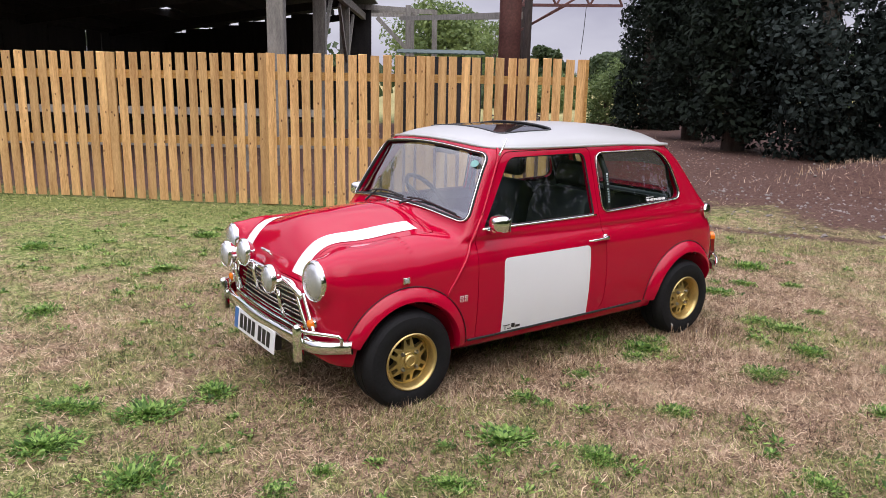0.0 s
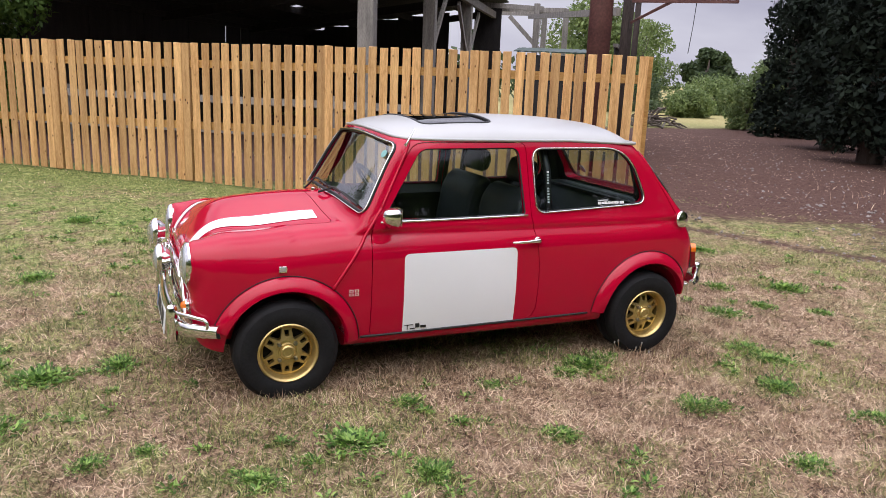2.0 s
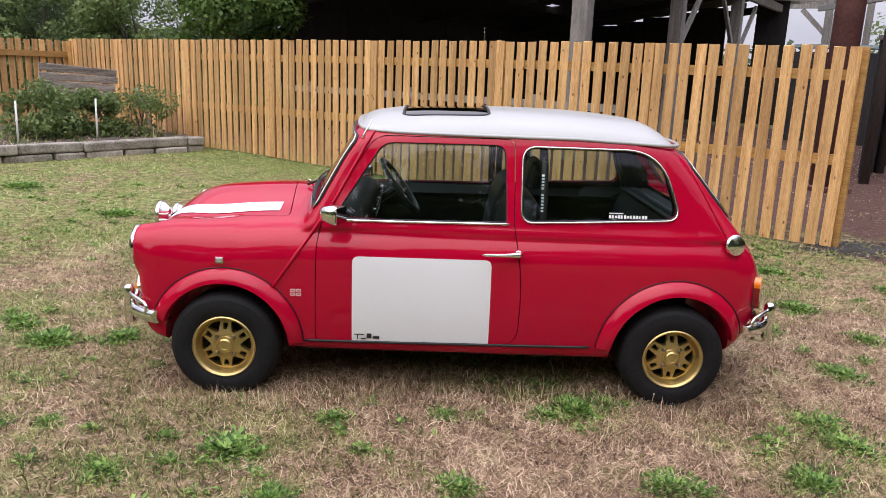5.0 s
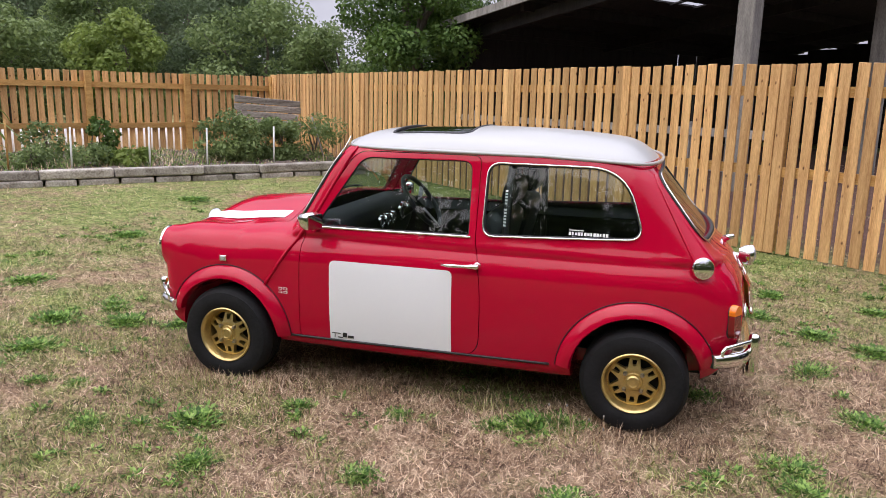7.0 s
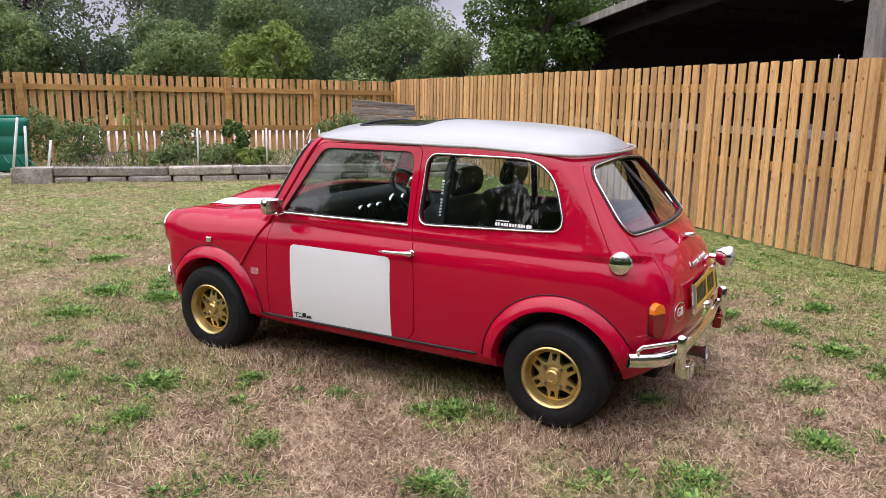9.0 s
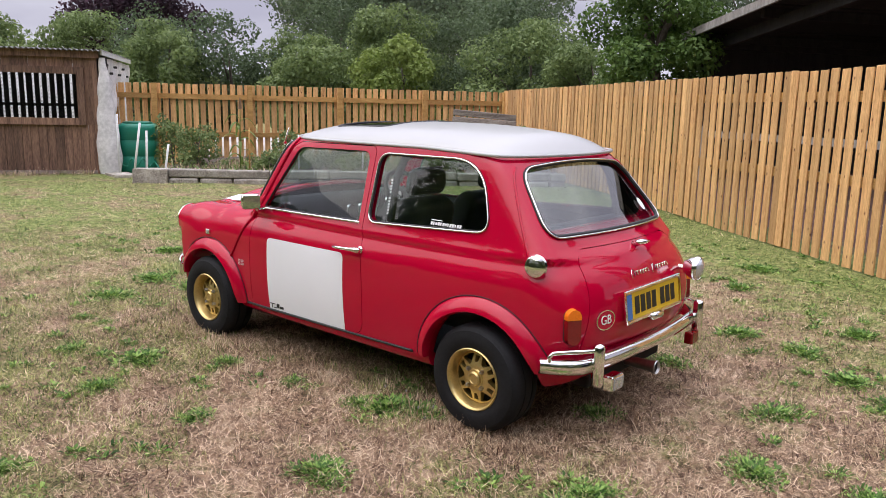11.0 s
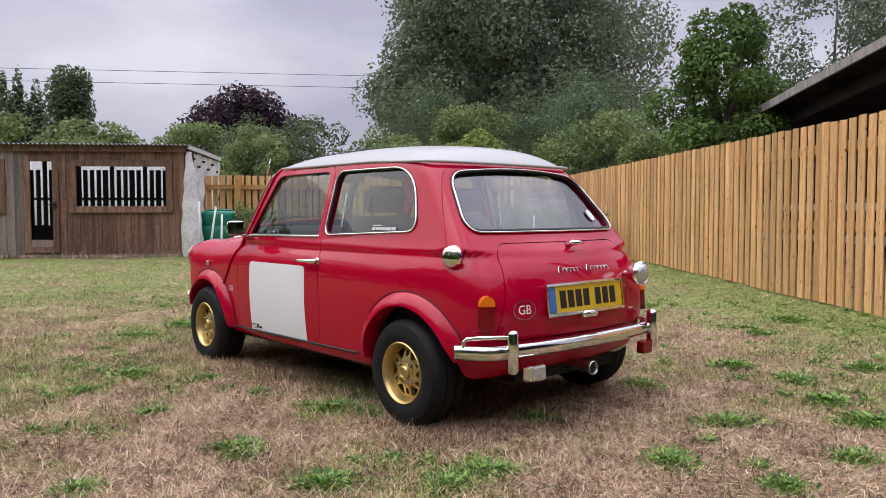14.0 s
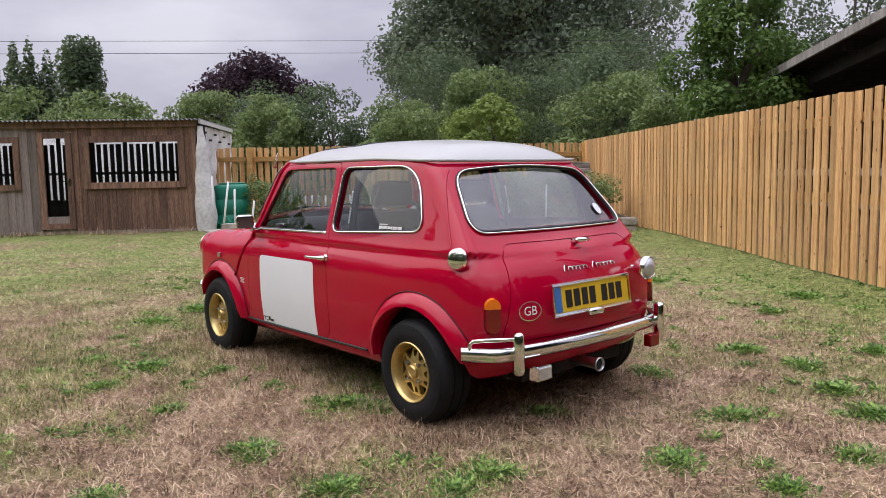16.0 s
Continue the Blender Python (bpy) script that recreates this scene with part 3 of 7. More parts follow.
# glass, rubber and bright trim
for s, d_ob in zip((-1, 1), doors):
    g = part("window_glass", patch(bmesh.new(), dense(grow(DOORWIN, 0.006), 0.05), lambda q: on_side(q, s, -0.018)), M_GLASS, d_ob, smooth=60)
    part("window_seal", ring(dense(DOORWIN, 0.05), lambda q: on_side(q, s, -0.008), 0.006), M_RUBBER, d_ob, smooth=60)
    strip = [Vector((x, 0.818 + 0.0128 * (x + 0.545))) for x in np.linspace(-0.555, 0.245, 24)]
    part("waist_trim", tube(bmesh.new(), on_side(strip, s, 0.002), 0.0065, 6), M_CHROME, d_ob, "chrome waist strip", smooth=60)
    g = part("quarter_glass", patch(bmesh.new(), dense(grow(QUARTER, 0.006), 0.05), lambda q: on_side(q, s, -0.012)), M_GLASS, car, smooth=60)
    part("quarter_seal", ring(dense(QUARTER, 0.05), lambda q: on_side(q, s, -0.001), 0.0075), M_RUBBER, car, smooth=60)
    part("quarter_trim", ring(dense(grow(QUARTER, 0.002), 0.05), lambda q: on_side(q, s, 0.005), 0.0048), M_CHROME, car, "bright window surround", smooth=60)
    # sill strip and rain gutter
    sill = [Vector((x, 0.262 + 0.012 * (x + 0.65) / 1.3)) for x in np.linspace(-0.66, 0.64, 40)]
    part("sill_trim", tube(bmesh.new(), on_side(sill, s, 0.004), 0.0065, 6), M_RUBBER, car, "dark sill strip", smooth=60)
    # welded seam down from the windscreen pillar to the arch
    seam = [Vector((-0.545, 0.885)).lerp(Vector((-0.80, 0.515)), t / 20) for t in range(21)]
    part("wing_seam", tube(bmesh.new(), on_side(seam, s, 0.002), [0.0085] * 21, 6), M_RED, car, smooth=60)
    pil = [Vector((-0.545, 0.885)).lerp(Vector((-0.372, 1.207)), t / 20) for t in range(21)]
    part("pillar_gutter", tube(bmesh.new(), on_side(pil, s, 0.003), 0.0075, 6), M_RED, car, smooth=60)
    seam = [Vector((1.035, 1.14)).lerp(Vector((1.27, 0.72)), t / 20) for t in range(21)]
    part("rear_seam", tube(bmesh.new(), on_side(seam, s, 0.0), 0.006, 6), M_RED, car, smooth=60)
for poly, x0, d, nm in ((SCREEN, 0.0, -1, "windscreen"), (REARWIN, 0.5, 1, "rear_window")):
    big = dense(poly, 0.05)
    gl = part(nm, patch(bmesh.new(), dense(grow(poly, 0.008), 0.05), lambda q: on_end(q, x0, d, -0.012), 7), M_SCREEN if d < 0 else M_REAR, car, smooth=60)
    part("rubber_seal", ring(big, lambda q: on_end(q, x0, d, 0.001), 0.010), M_RUBBER, gl, smooth=60)
    part("bright_insert", ring(dense(grow(poly, 0.004), 0.05), lambda q: on_end(q, x0, d, 0.008), 0.0045), M_CHROME, gl, "chrome insert", smooth=60)
# rain gutter round the roof
ang = np.linspace(0, math.tau, 181)[:-1]


def gutter_ring(lift):
    c, w = np.array((0.32, 0.0)), np.stack([np.cos(ang), np.sin(ang)], 1)
    lo, hi = np.zeros(len(ang)), np.full(len(ang), 1.4)
    for _ in range(30):
        mid = (lo + hi) / 2
        q = c + mid[:, None] * w
        ins = shell(q[:, 0], q[:, 1], gutter_z(q[:, 0], q[:, 1])) < lift + 0.014 * np.clip((q[:, 0] - 0.8) / 0.2, 0, 1)
        lo, hi = np.where(ins, mid, lo), np.where(ins, hi, mid)
    q = c + lo[:, None] * w
    return np.stack([q[:, 0], q[:, 1], gutter_z(q[:, 0], q[:, 1])], 1)


part("rain_gutter", tube(bmesh.new(), gutter_ring(0.004) - np.array((0, 0, 0.003)), 0.0085, 6, True), M_WHITE, car, "white rain gutter", smooth=60)
# sunroof
part("sunroof_glass", patch(bmesh.new(), dense(grow(SUNROOF, 0.004), 0.06), lambda q: on_top(q, -0.006, 1.1), 6), M_SUNGLASS, car, "dark tinted glass sunroof", smooth=60)
part("sunroof_frame", ring(dense(SUNROOF, 0.05), lambda q: on_top(q, -0.001, 1.1), 0.007), M_BLACK, car, "black sunroof frame", smooth=60)

# wheel arch flares
for s in (-1, 1):
    for cx, cz, a0, a1 in ((-1.018, 0.24, 160, 2), (1.018, 0.25, 176, 14)):
        bm = bmesh.new()
        rows = []
        shape = ((0.352, -0.004), (0.347, 0.006), (0.338, 0.018), (0.318, 0.034), (0.300, 0.043), (0.290, 0.044), (0.285, 0.036), (0.284, 0.0), (0.288, -0.05))
        turn = [radians(a0 + (a1 - a0) * i / 40) for i in range(41)]
        skin_y = on_side([Vector((cx + max(r, 0.3) * math.cos(t), cz + max(r, 0.3) * math.sin(t))) for t in turn for r, _ in shape], s)[:, 1].reshape(41, len(shape))
        for i, t in enumerate(turn):
            fade = 0.75 + 0.25 * min(1, i / 3, (40 - i) / 3)
            rows.append([bm.verts.new((cx + r * math.cos(t), skin_y[i, j] + s * out * fade, cz + r * math.sin(t))) for j, (r, out) in enumerate(shape)])
        for a, b in zip(rows, rows[1:]):
            for k in range(len(a) - 1):
                bm.faces.new((a[k], a[k + 1], b[k + 1], b[k]))
        bm.faces.new(rows[0])
        bm.faces.new(list(reversed(rows[-1])))
        bmesh.ops.recalc_face_normals(bm, faces=bm.faces[:])
        fl = part("wheel_arch", bm, M_RED, car, smooth=50)
        edge = [Vector((cx + 0.353 * math.cos(radians(a0 + (a1 - a0) * i / 40)), cz + 0.353 * math.sin(radians(a0 + (a1 - a0) * i / 40)))) for i in range(41)]
        part("arch_piping", tube(bmesh.new(), on_side(edge, s, 0.0015), 0.0024, 6), M_RUBBER, fl, "black piping", smooth=60)


# wheels
WHEEL_SIZE = Matrix.Diagonal((0.97, 0.97, 1.0, 1.0))


def make_wheel(cx, cz, s):
    w = new("wheel")
    w.parent = car
    w.matrix_basis = pose(cx, s * 0.60, cz, 90 if s < 0 else -90) @ WHEEL_SIZE
    R, hw = 0.253, 0.092
    t = lathe(bmesh.new(), [(0.135, -hw + 0.01), (0.150, -hw + 0.002), (0.185, -hw - 0.006), (0.215, -hw), (0.238, -hw + 0.012), (0.248, -hw + 0.026), (R, -0.055), (R, -0.030), (R - 0.006, -0.029), (R - 0.006, -0.023), (R, -0.022), (R, 0.022), (R - 0.006, 0.023), (R - 0.006, 0.029), (R, 0.030), (R, 0.055), (0.248, hw - 0.026), (0.238, hw - 0.012), (0.232, hw - 0.009), (0.228, hw - 0.003), (0.205, hw + 0.002), (0.180, hw + 0.004), (0.158, hw - 0.002), (0.150, hw - 0.006), (0.135, hw - 0.012), (0.13, 0.0)], 56, close=True)
    part("tyre", t, M_TYRE, w, smooth=40)
    rim = part("rim", lathe(bmesh.new(), [(0.122, -0.07), (0.133, -0.075), (0.133, 0.05), (0.139, hw - 0.016), (0.147, hw - 0.010), (0.148, hw - 0.004), (0.143, hw + 0.000), (0.137, hw - 0.003), (0.131, hw - 0.016), (0.127, hw - 0.032), (0.122, hw - 0.05), (0.120, 0.02)], 56, close=True), M_GOLD, w, "gold cast alloy rim", smooth=40)
    face = lathe(bmesh.new(), [(0, 0.026), (0.128, 0.026), (0.128, 0.040), (0.115, 0.046), (0.075, 0.056), (0.060, 0.060), (0.045, 0.060), (0.040, 0.066), (0, 0.066)], 48)
    sp = part("spokes", face, M_GOLD)
    cuts = []
    for k in range(6):
        a = radians(90 + 60 * k)
        hole = rounded([(0.075, -0.008, 0.003), (0.105, -0.013, 0.004), (0.105, 0.013, 0.004), (0.075, 0.008, 0.003)], 3)
        big = rounded([(0.070, -0.006, 0.003), (0.109, -0.036, 0.006), (0.119, 0, 0.02), (0.109, 0.036, 0.006), (0.070, 0.006, 0.003)], 3)
        for poly, an in ((hole, a), (big, a + radians(30))):
            c, sn = math.cos(an), math.sin(an)
            q = [Vector((p.x * c - p.y * sn, p.x * sn + p.y * c)) for p in poly]
            cuts.append(prism(bmesh.new(), q, lambda p: (p.x, p.y, -0.02), lambda p: (p.x, p.y, 0.1)))
    carve(sp, cuts)
    sp.parent = rim
    cap = part("hub_cap", lathe(bmesh.new(), [(0.034, 0.05), (0.034, 0.074), (0.028, 0.080), (0.020, 0.080), (0.018, 0.077), (0, 0.077)], 28), M_GOLD, rim, smooth=40)
    for k in range(4):
        a = radians(45 + 90 * k)
        part("wheel_nut", lathe(bmesh.new(), [(0.011, 0.04), (0.011, 0.070), (0.007, 0.077), (0, 0.077)], 6, Matrix.Translation((0.055 * math.cos(a), 0.055 * math.sin(a), 0))), M_STEEL, rim, smooth=30)
    part("brake_drum", lathe(bmesh.new(), [(0.09, -0.06), (0.116, -0.05), (0.118, 0.0), (0, 0.004)], 32), M_UNDER, w, smooth=40)
    part("axle", tube(bmesh.new(), [(0, 0, -0.3), (0, 0, 0)], 0.03, 10), M_UNDER, w)
    return w


wheel = make_wheel(-1.018, 0.232, -1)
for cx, cz, s in ((1.018, 0.240, -1), (-1.018, 0.232, 1), (1.018, 0.240, 1)):
    w2 = copy_thing(wheel, pose(cx, s * 0.60, cz, 90 if s < 0 else -90) @ WHEEL_SIZE)
    w2.parent = car
# underside, with wide low plates added to darken the ground beneath
bm = bmesh.new()
box(bm, (2.3, 0.7, 0.05), (0.0, 0, 0.235), 0.01)
box(bm, (1.38, 1.18, 0.05), (0.0, 0, 0.222), 0.01)
box(bm, (0.42, 0.70, 0.06), (1.18, 0, 0.232), 0.01)
box(bm, (0.5, 0.6, 0.12), (-1.05, 0, 0.215), 0.03)
part("underbody", bm, M_UNDER, car)


# ---- car details ----
def disc_axis(at, way):
    return Matrix.Translation(at) @ Vector(way).to_track_quat("Z", "Y").to_matrix().to_4x4()


def lamp(name, at, way, r, depth, parent, label="", rim=M_CHROME, lens=M_LENS, bowl=True):
    m = disc_axis(at, way)
    body_prof = [(0, -depth), (r * 0.55, -depth * 0.95), (r * 0.9, -depth * 0.5), (r * 1.0, -0.012)] if bowl else [(0, -depth), (r * 1.0, -depth), (r * 1.04, -depth * 0.5), (r * 1.02, -0.012)]
    b = part(name, lathe(bmesh.new(), body_prof + [(r * 1.06, -0.010), (r * 1.06, 0.004), (r * 0.98, 0.012), (r * 0.93, 0.008), (r * 0.92, 0.0)], 36, m), rim, parent, label, smooth=40)
    part("lens", lathe(bmesh.new(), [(r * 0.93, 0.002), (r * 0.86, 0.014), (r * 0.6, 0.024), (r * 0.3, 0.029), (0, 0.031)], 32, m), lens, b, "ribbed clear glass lens" if lens is M_LENS else "", smooth=60)
    return b


for s in (-1, 1):
    lamp("headlamp", (-1.443, s * 0.520, 0.650), (-1, s * 0.06, 0.05), 0.090, 0.06, car, bowl=False)
    lamp("front_indicator", (-1.444, s * 0.505, 0.448), (-1, s * 0.15, 0), 0.030, 0.02, car, "amber round indicator", lens=M_AMBER, bowl=False)
for y, z in ((-0.245, 0.614), (0.075, 0.680), (0.330, 0.622)):
    sp = lamp("spot_lamp", (-1.545, y, z), (-1, 0, 0.03), 0.066, 0.052, car, "chrome spot lamp on a bracket")
    part("bracket", tube(bmesh.new(), [(-1.50, y, z - 0.06), (-1.49, y, z - 0.12), (-1.47, y, z - 0.2)], 0.011, 6), M_CHROME, sp, smooth=60)
# grille: curved bright slats in a chrome surround
grille = part("grille", patch(bmesh.new(), dense(GRILLE, 0.06), lambda q: np.array([(-1.405, p.x, p.y) for p in q]), 2), M_BLACK, car, "chrome slatted grille")
for k in range(9):
    z = 0.398 + k * 0.0232
    w = 0.445 - 0.105 * max(0, (z - 0.41) / 0.19)
    part("slat", tube(bmesh.new(), [(-1.452 + 0.10 * y * y - 0.006 * (k % 2), y, z + (0.004 if i in (0, 16) else 0)) for i, y in enumerate(np.linspace(-w, w, 17))], 0.0050, 6), M_CHROME, grille, smooth=60)
part("surround", ring(dense(grow(GRILLE, 0.004), 0.04), lambda q: np.array([(nose_z(p.y) + 0.10 * p.x * p.x - 0.008, p.x, p.y) for p in q]), 0.011, 8), M_CHROME, grille, "chrome grille surround", smooth=60)
top = [Vector((y, 0.607 - 0.05 * (abs(y) / 0.43) ** 3)) for y in np.linspace(-0.43, 0.43, 25)]
part("moustache_trim", tube(bmesh.new(), [(float(nose_z(p.y)) + 0.10 * p.x * p.x - 0.012, p.x, p.y) for p in top], 0.016, 8), M_CHROME, car, "chrome moulding over the grille", smooth=60)
for s in (-1, 1):
    part("moustache_trim", tube(bmesh.new(), [(-1.475 + 0.1 * 0.2, s * (0.435 + 0.012 * t), 0.575 - 0.019 * t) for t in range(10)], 0.011, 8), M_CHROME, car, smooth=60)
part("bonnet_badge", box(bmesh.new(), (0.012, 0.11, 0.028), (-1.452, 0.0, 0.690), 0.005, pose(0, 0, 0, 0, -40, 0)), M_CHROME, bonnet_ob, "small chrome winged badge")


def bumper(d, x0, ends, z):
    """A bright curved bar with overriders and corner bars; d: which way it faces."""
    ys = np.linspace(-1, 1, 41)
    bm = bmesh.new()
    rows = []
    for t in ys:
        y = 0.655 * t
        x = d * (x0 - 0.055 * t * t - (ends * max(0, (abs(t) - 0.82) / 0.18) ** 1.8))
        nx_ = d * 1.0
        row = []
        for o, dz in ((-0.002, -0.031), (0.014, -0.030), (0.025, -0.020), (0.029, 0.0), (0.025, 0.020), (0.014, 0.030), (-0.002, 0.031), (0.008, 0.0)):
            out = Vector((nx_, 0.9 * np.sign(t) * max(0, (abs(t) - 0.75) / 0.25), 0)).normalized()
            row.append(bm.verts.new((x + out.x * o, y + out.y * o, z + dz)))
        rows.append(row)
    for a, b in zip(rows, rows[1:]):
        for k in range(8):
            bm.faces.new((a[k], a[(k + 1) % 8], b[(k + 1) % 8], b[k]))
    bm.faces.new(rows[0])
    bm.faces.new(rows[-1])
    bmesh.ops.recalc_face_normals(bm, faces=bm.faces[:])
    ob = part("bumper", bm, M_CHROME, car, "chrome bumper with overriders", smooth=50)
    for s in (-1, 1):
        y = s * (0.485 if d < 0 else 0.50)
        bmo = bmesh.new()
        box(bmo, (0.050, 0.044, 0.185), (d * (x0 + 0.008), y, z + 0.004), 0.018)
        part("overrider", bmo, M_CHROME, ob, smooth=60)
        part("corner_bar", tube(bmesh.new(), [(d * (x0 + 0.0), y, z + 0.066), (d * (x0 - 0.02), s * 0.54, z + 0.066), (d * (x0 - 0.075), s * 0.60, z + 0.064), (d * (x0 - 0.120), s * 0.636, z + 0.058), (d * (x0 - 0.132), s * 0.646, z + 0.042), (d * (x0 - 0.13), s * 0.645, z + 0.015)], 0.0095, 8), M_CHROME, ob, smooth=60)
    return ob


bf = bumper(-1, 1.503, 0.13, 0.354)
br = bumper(1, 1.508, 0.12, 0.374)


def bar(bm, y, z, w, h, x, d, t=0.002):
    return box(bm, (t, w, h), (x, y, z))


def number_plate(at, tilt, turn, back, band, chrome):
    """A plate of plain bars where its characters stand."""
    m = Matrix.Translation(at) @ pose(0, 0, 0, 0, tilt, turn)
    p = part("number_plate", box(bmesh.new(), (0.006, 0.52, 0.113), (0, 0, 0), 0.002, None), back, car, "number plate")
    p.matrix_basis = m
    part("blue_band", box(bmesh.new(), (0.0016, 0.045, 0.108), (0.0042, -0.236, 0)), M_BLUE, p)
    x = -0.185
    for k in range(7):
        if k == 4:
            x += 0.03
        part("character_bar", box(bmesh.new(), (0.0016, 0.040, 0.076), (0.0042, x + 0.02, 0)), M_BLACK, p)
        x += 0.054
    if chrome:
        part("plate_surround", tube(bmesh.new(), [(0.002, y, z) for y, z in ((-0.268, -0.064), (0.268, -0.064), (0.268, 0.064), (-0.268, 0.064))], 0.009, 6, True), M_CHROME, p)
    return p


number_plate((-1.532, 0.0, 0.292), -6, 180, M_PAPER, True, False)
number_plate((1.507, -0.01, 0.570), -8, 0, M_YELLOW, True, True)
part("plate_backing", box(bmesh.new(), (0.03, 0.50, 0.09), (-1.505, 0, 0.296), 0.004), M_BLACK, car)

# white stripes over the bonnet
for s in (-1, 1):
    bm = bmesh.new()
    rows = []
    for i in range(46):
        t = i / 45
        ys = [s * (0.303 - 0.035 * t + (0.106 - 0.006 * t) * j / 5) for j in range(6)]
        if t < 0.78:
            x = -0.815 - 0.545 * t / 0.78
            q = land([(x, y, 0.55) for y in ys], [(0, 0, 1)] * 6, 0.0025)
        else:
            a = radians(90 + (t - 0.78) / 0.22 * 62)
            q = land([(-1.36, y, 0.60) for y in ys], [(math.cos(a), 0, math.sin(a))] * 6, 0.0025)
        rows.append([bm.verts.new(p) for p in q])
    for a, b in zip(rows, rows[1:]):
        for k in range(5):
            bm.faces.new((a[k], a[k + 1], b[k + 1], b[k]))
    bmesh.ops.recalc_face_normals(bm, faces=bm.faces[:])
    part("bonnet_stripe", bm, M_VINYL, bonnet_ob, "white bonnet stripe", smooth=60)

# white door panel with a short scribble in its corner
SQUARE = rounded([(-0.446, 0.268, 0.004), (0.176, 0.274, 0.004), (0.172, 0.671, 0.03), (-0.446, 0.668, 0.03)], 5)
sq = part("door_panel", patch(bmesh.new(), dense(SQUARE, 0.05), lambda q: on_side(q, -1, 0.002), 8), M_VINYL, doors[0], "plain white square on the door", smooth=60)
for i, (x, z, w, h) in enumerate(((-0.435, 0.300, 0.045, 0.004), (-0.422, 0.278, 0.004, 0.022), (-0.405, 0.279, 0.025, 0.005), (-0.378, 0.285, 0.022, 0.022), (-0.350, 0.283, 0.03, 0.012))):
    p = on_side([Vector((x + w / 2, z + h / 2))], -1, 0.004)[0]
    part("signature_bar", box(bmesh.new(), (w, 0.0015, h), p), M_BLACK, sq)
# small flag badge, side repeater
for s in (-1, 1):
    p = on_side([Vector((-0.698, 0.492))], s, 0.002)[0]
    fb = part("flag_badge", box(bmesh.new(), (0.046, 0.003, 0.030), p), M_VINYL, car, "small red and white flag badge")
    for w, h in ((0.046, 0.006), (0.007, 0.030)):
        part("flag_bar", box(bmesh.new(), (w, 0.0045, h), p), M_RED, fb)
    for q in ((-0.014, 0.009), (0.014, 0.009), (-0.014, -0.009), (0.014, -0.009)):
        part("flag_field", box(bmesh.new(), (0.012, 0.004, 0.008), (p[0] + q[0], p[1], p[2] + q[1])), M_RED, fb)
    p = on_side([Vector((-1.035, 0.627))], s, 0.006)[0]
    rp = part("side_repeater", box(bmesh.new(), (0.038, 0.014, 0.030), p, 0.003), M_CHROME, car, "small square side repeater")
    part("lens", box(bmesh.new(), (0.026, 0.006, 0.020), (p[0], p[1] + s * 0.006, p[2]), 0.002), M_LENS, rp)
    # door handle
    hb = part("door_handle", tube(bmesh.new(), [tuple(on_side([Vector((x, 0.702))], s, o)[0]) for x, o in ((0.300, 0.010), (0.288, 0.020), (0.262, 0.022), (0.24, 0.028), (0.20, 0.034), (0.16, 0.036), (0.128, 0.032))], [0.014, 0.015, 0.012, 0.009, 0.008, 0.008, 0.005], 8), M_CHROME, doors[0 if s < 0 else 1], "chrome lever handle", smooth=60)
    part("escutcheon", lathe(bmesh.new(), [(0.019, 0), (0.019, 0.006), (0.014, 0.012), (0, 0.013)], 18, disc_axis(on_side([Vector((0.29, 0.702))], s, 0.0)[0], (0, s, 0))), M_CHROME, hb, smooth=50)
    # door mirror on a stalk
    mb = bmesh.new()
    box(mb, (0.090, 0.108, 0.088), (0, 0, 0), 0.024)
    for v in mb.verts:
        k = 1.0 - 3.2 * max(0.0, 0.03 - v.co.x)
        v.co.y, v.co.z = v.co.y * k, v.co.z * k
    mb.transform(Matrix.Translation((-0.530, s * 0.708, 0.862)) @ pose(0, 0, 0, 0, 0, s * 22))
    mir = part("door_mirror", mb, M_CHROME, car, "chrome rectangular door mirror", smooth=60)
    part("mirror_glass", box(bmesh.new(), (0.004, 0.090, 0.070), (-0.4880, s * 0.7255, 0.862), 0.001, pose(0, 0, 0, 0, 0, s * 22)), M_MIRROR, mir, "dark mirror glass")
    part("mirror_stalk", tube(bmesh.new(), [(-0.525, s * 0.622, 0.808), (-0.526, s * 0.662, 0.812), (-0.524, s * 0.690, 0.84)], [0.017, 0.013, 0.012], 8), M_CHROME, mir, smooth=60)

# filler cap on the near wing
pc_ = land([(1.222, -0.2, 0.742)], [(0.1, -1, 0.05)], 0.0)[0]
m_ = disc_axis(pc_, (0.28, -1, 0.12))
fc_ = part("filler_cap", lathe(bmesh.new(), [(0.034, -0.01), (0.034, 0.022), (0.046, 0.024), (0.049, 0.032), (0.044, 0.042), (0.026, 0.049), (0, 0.051)], 30, m_), M_CHROME, car, "round chrome filler cap", smooth=40)

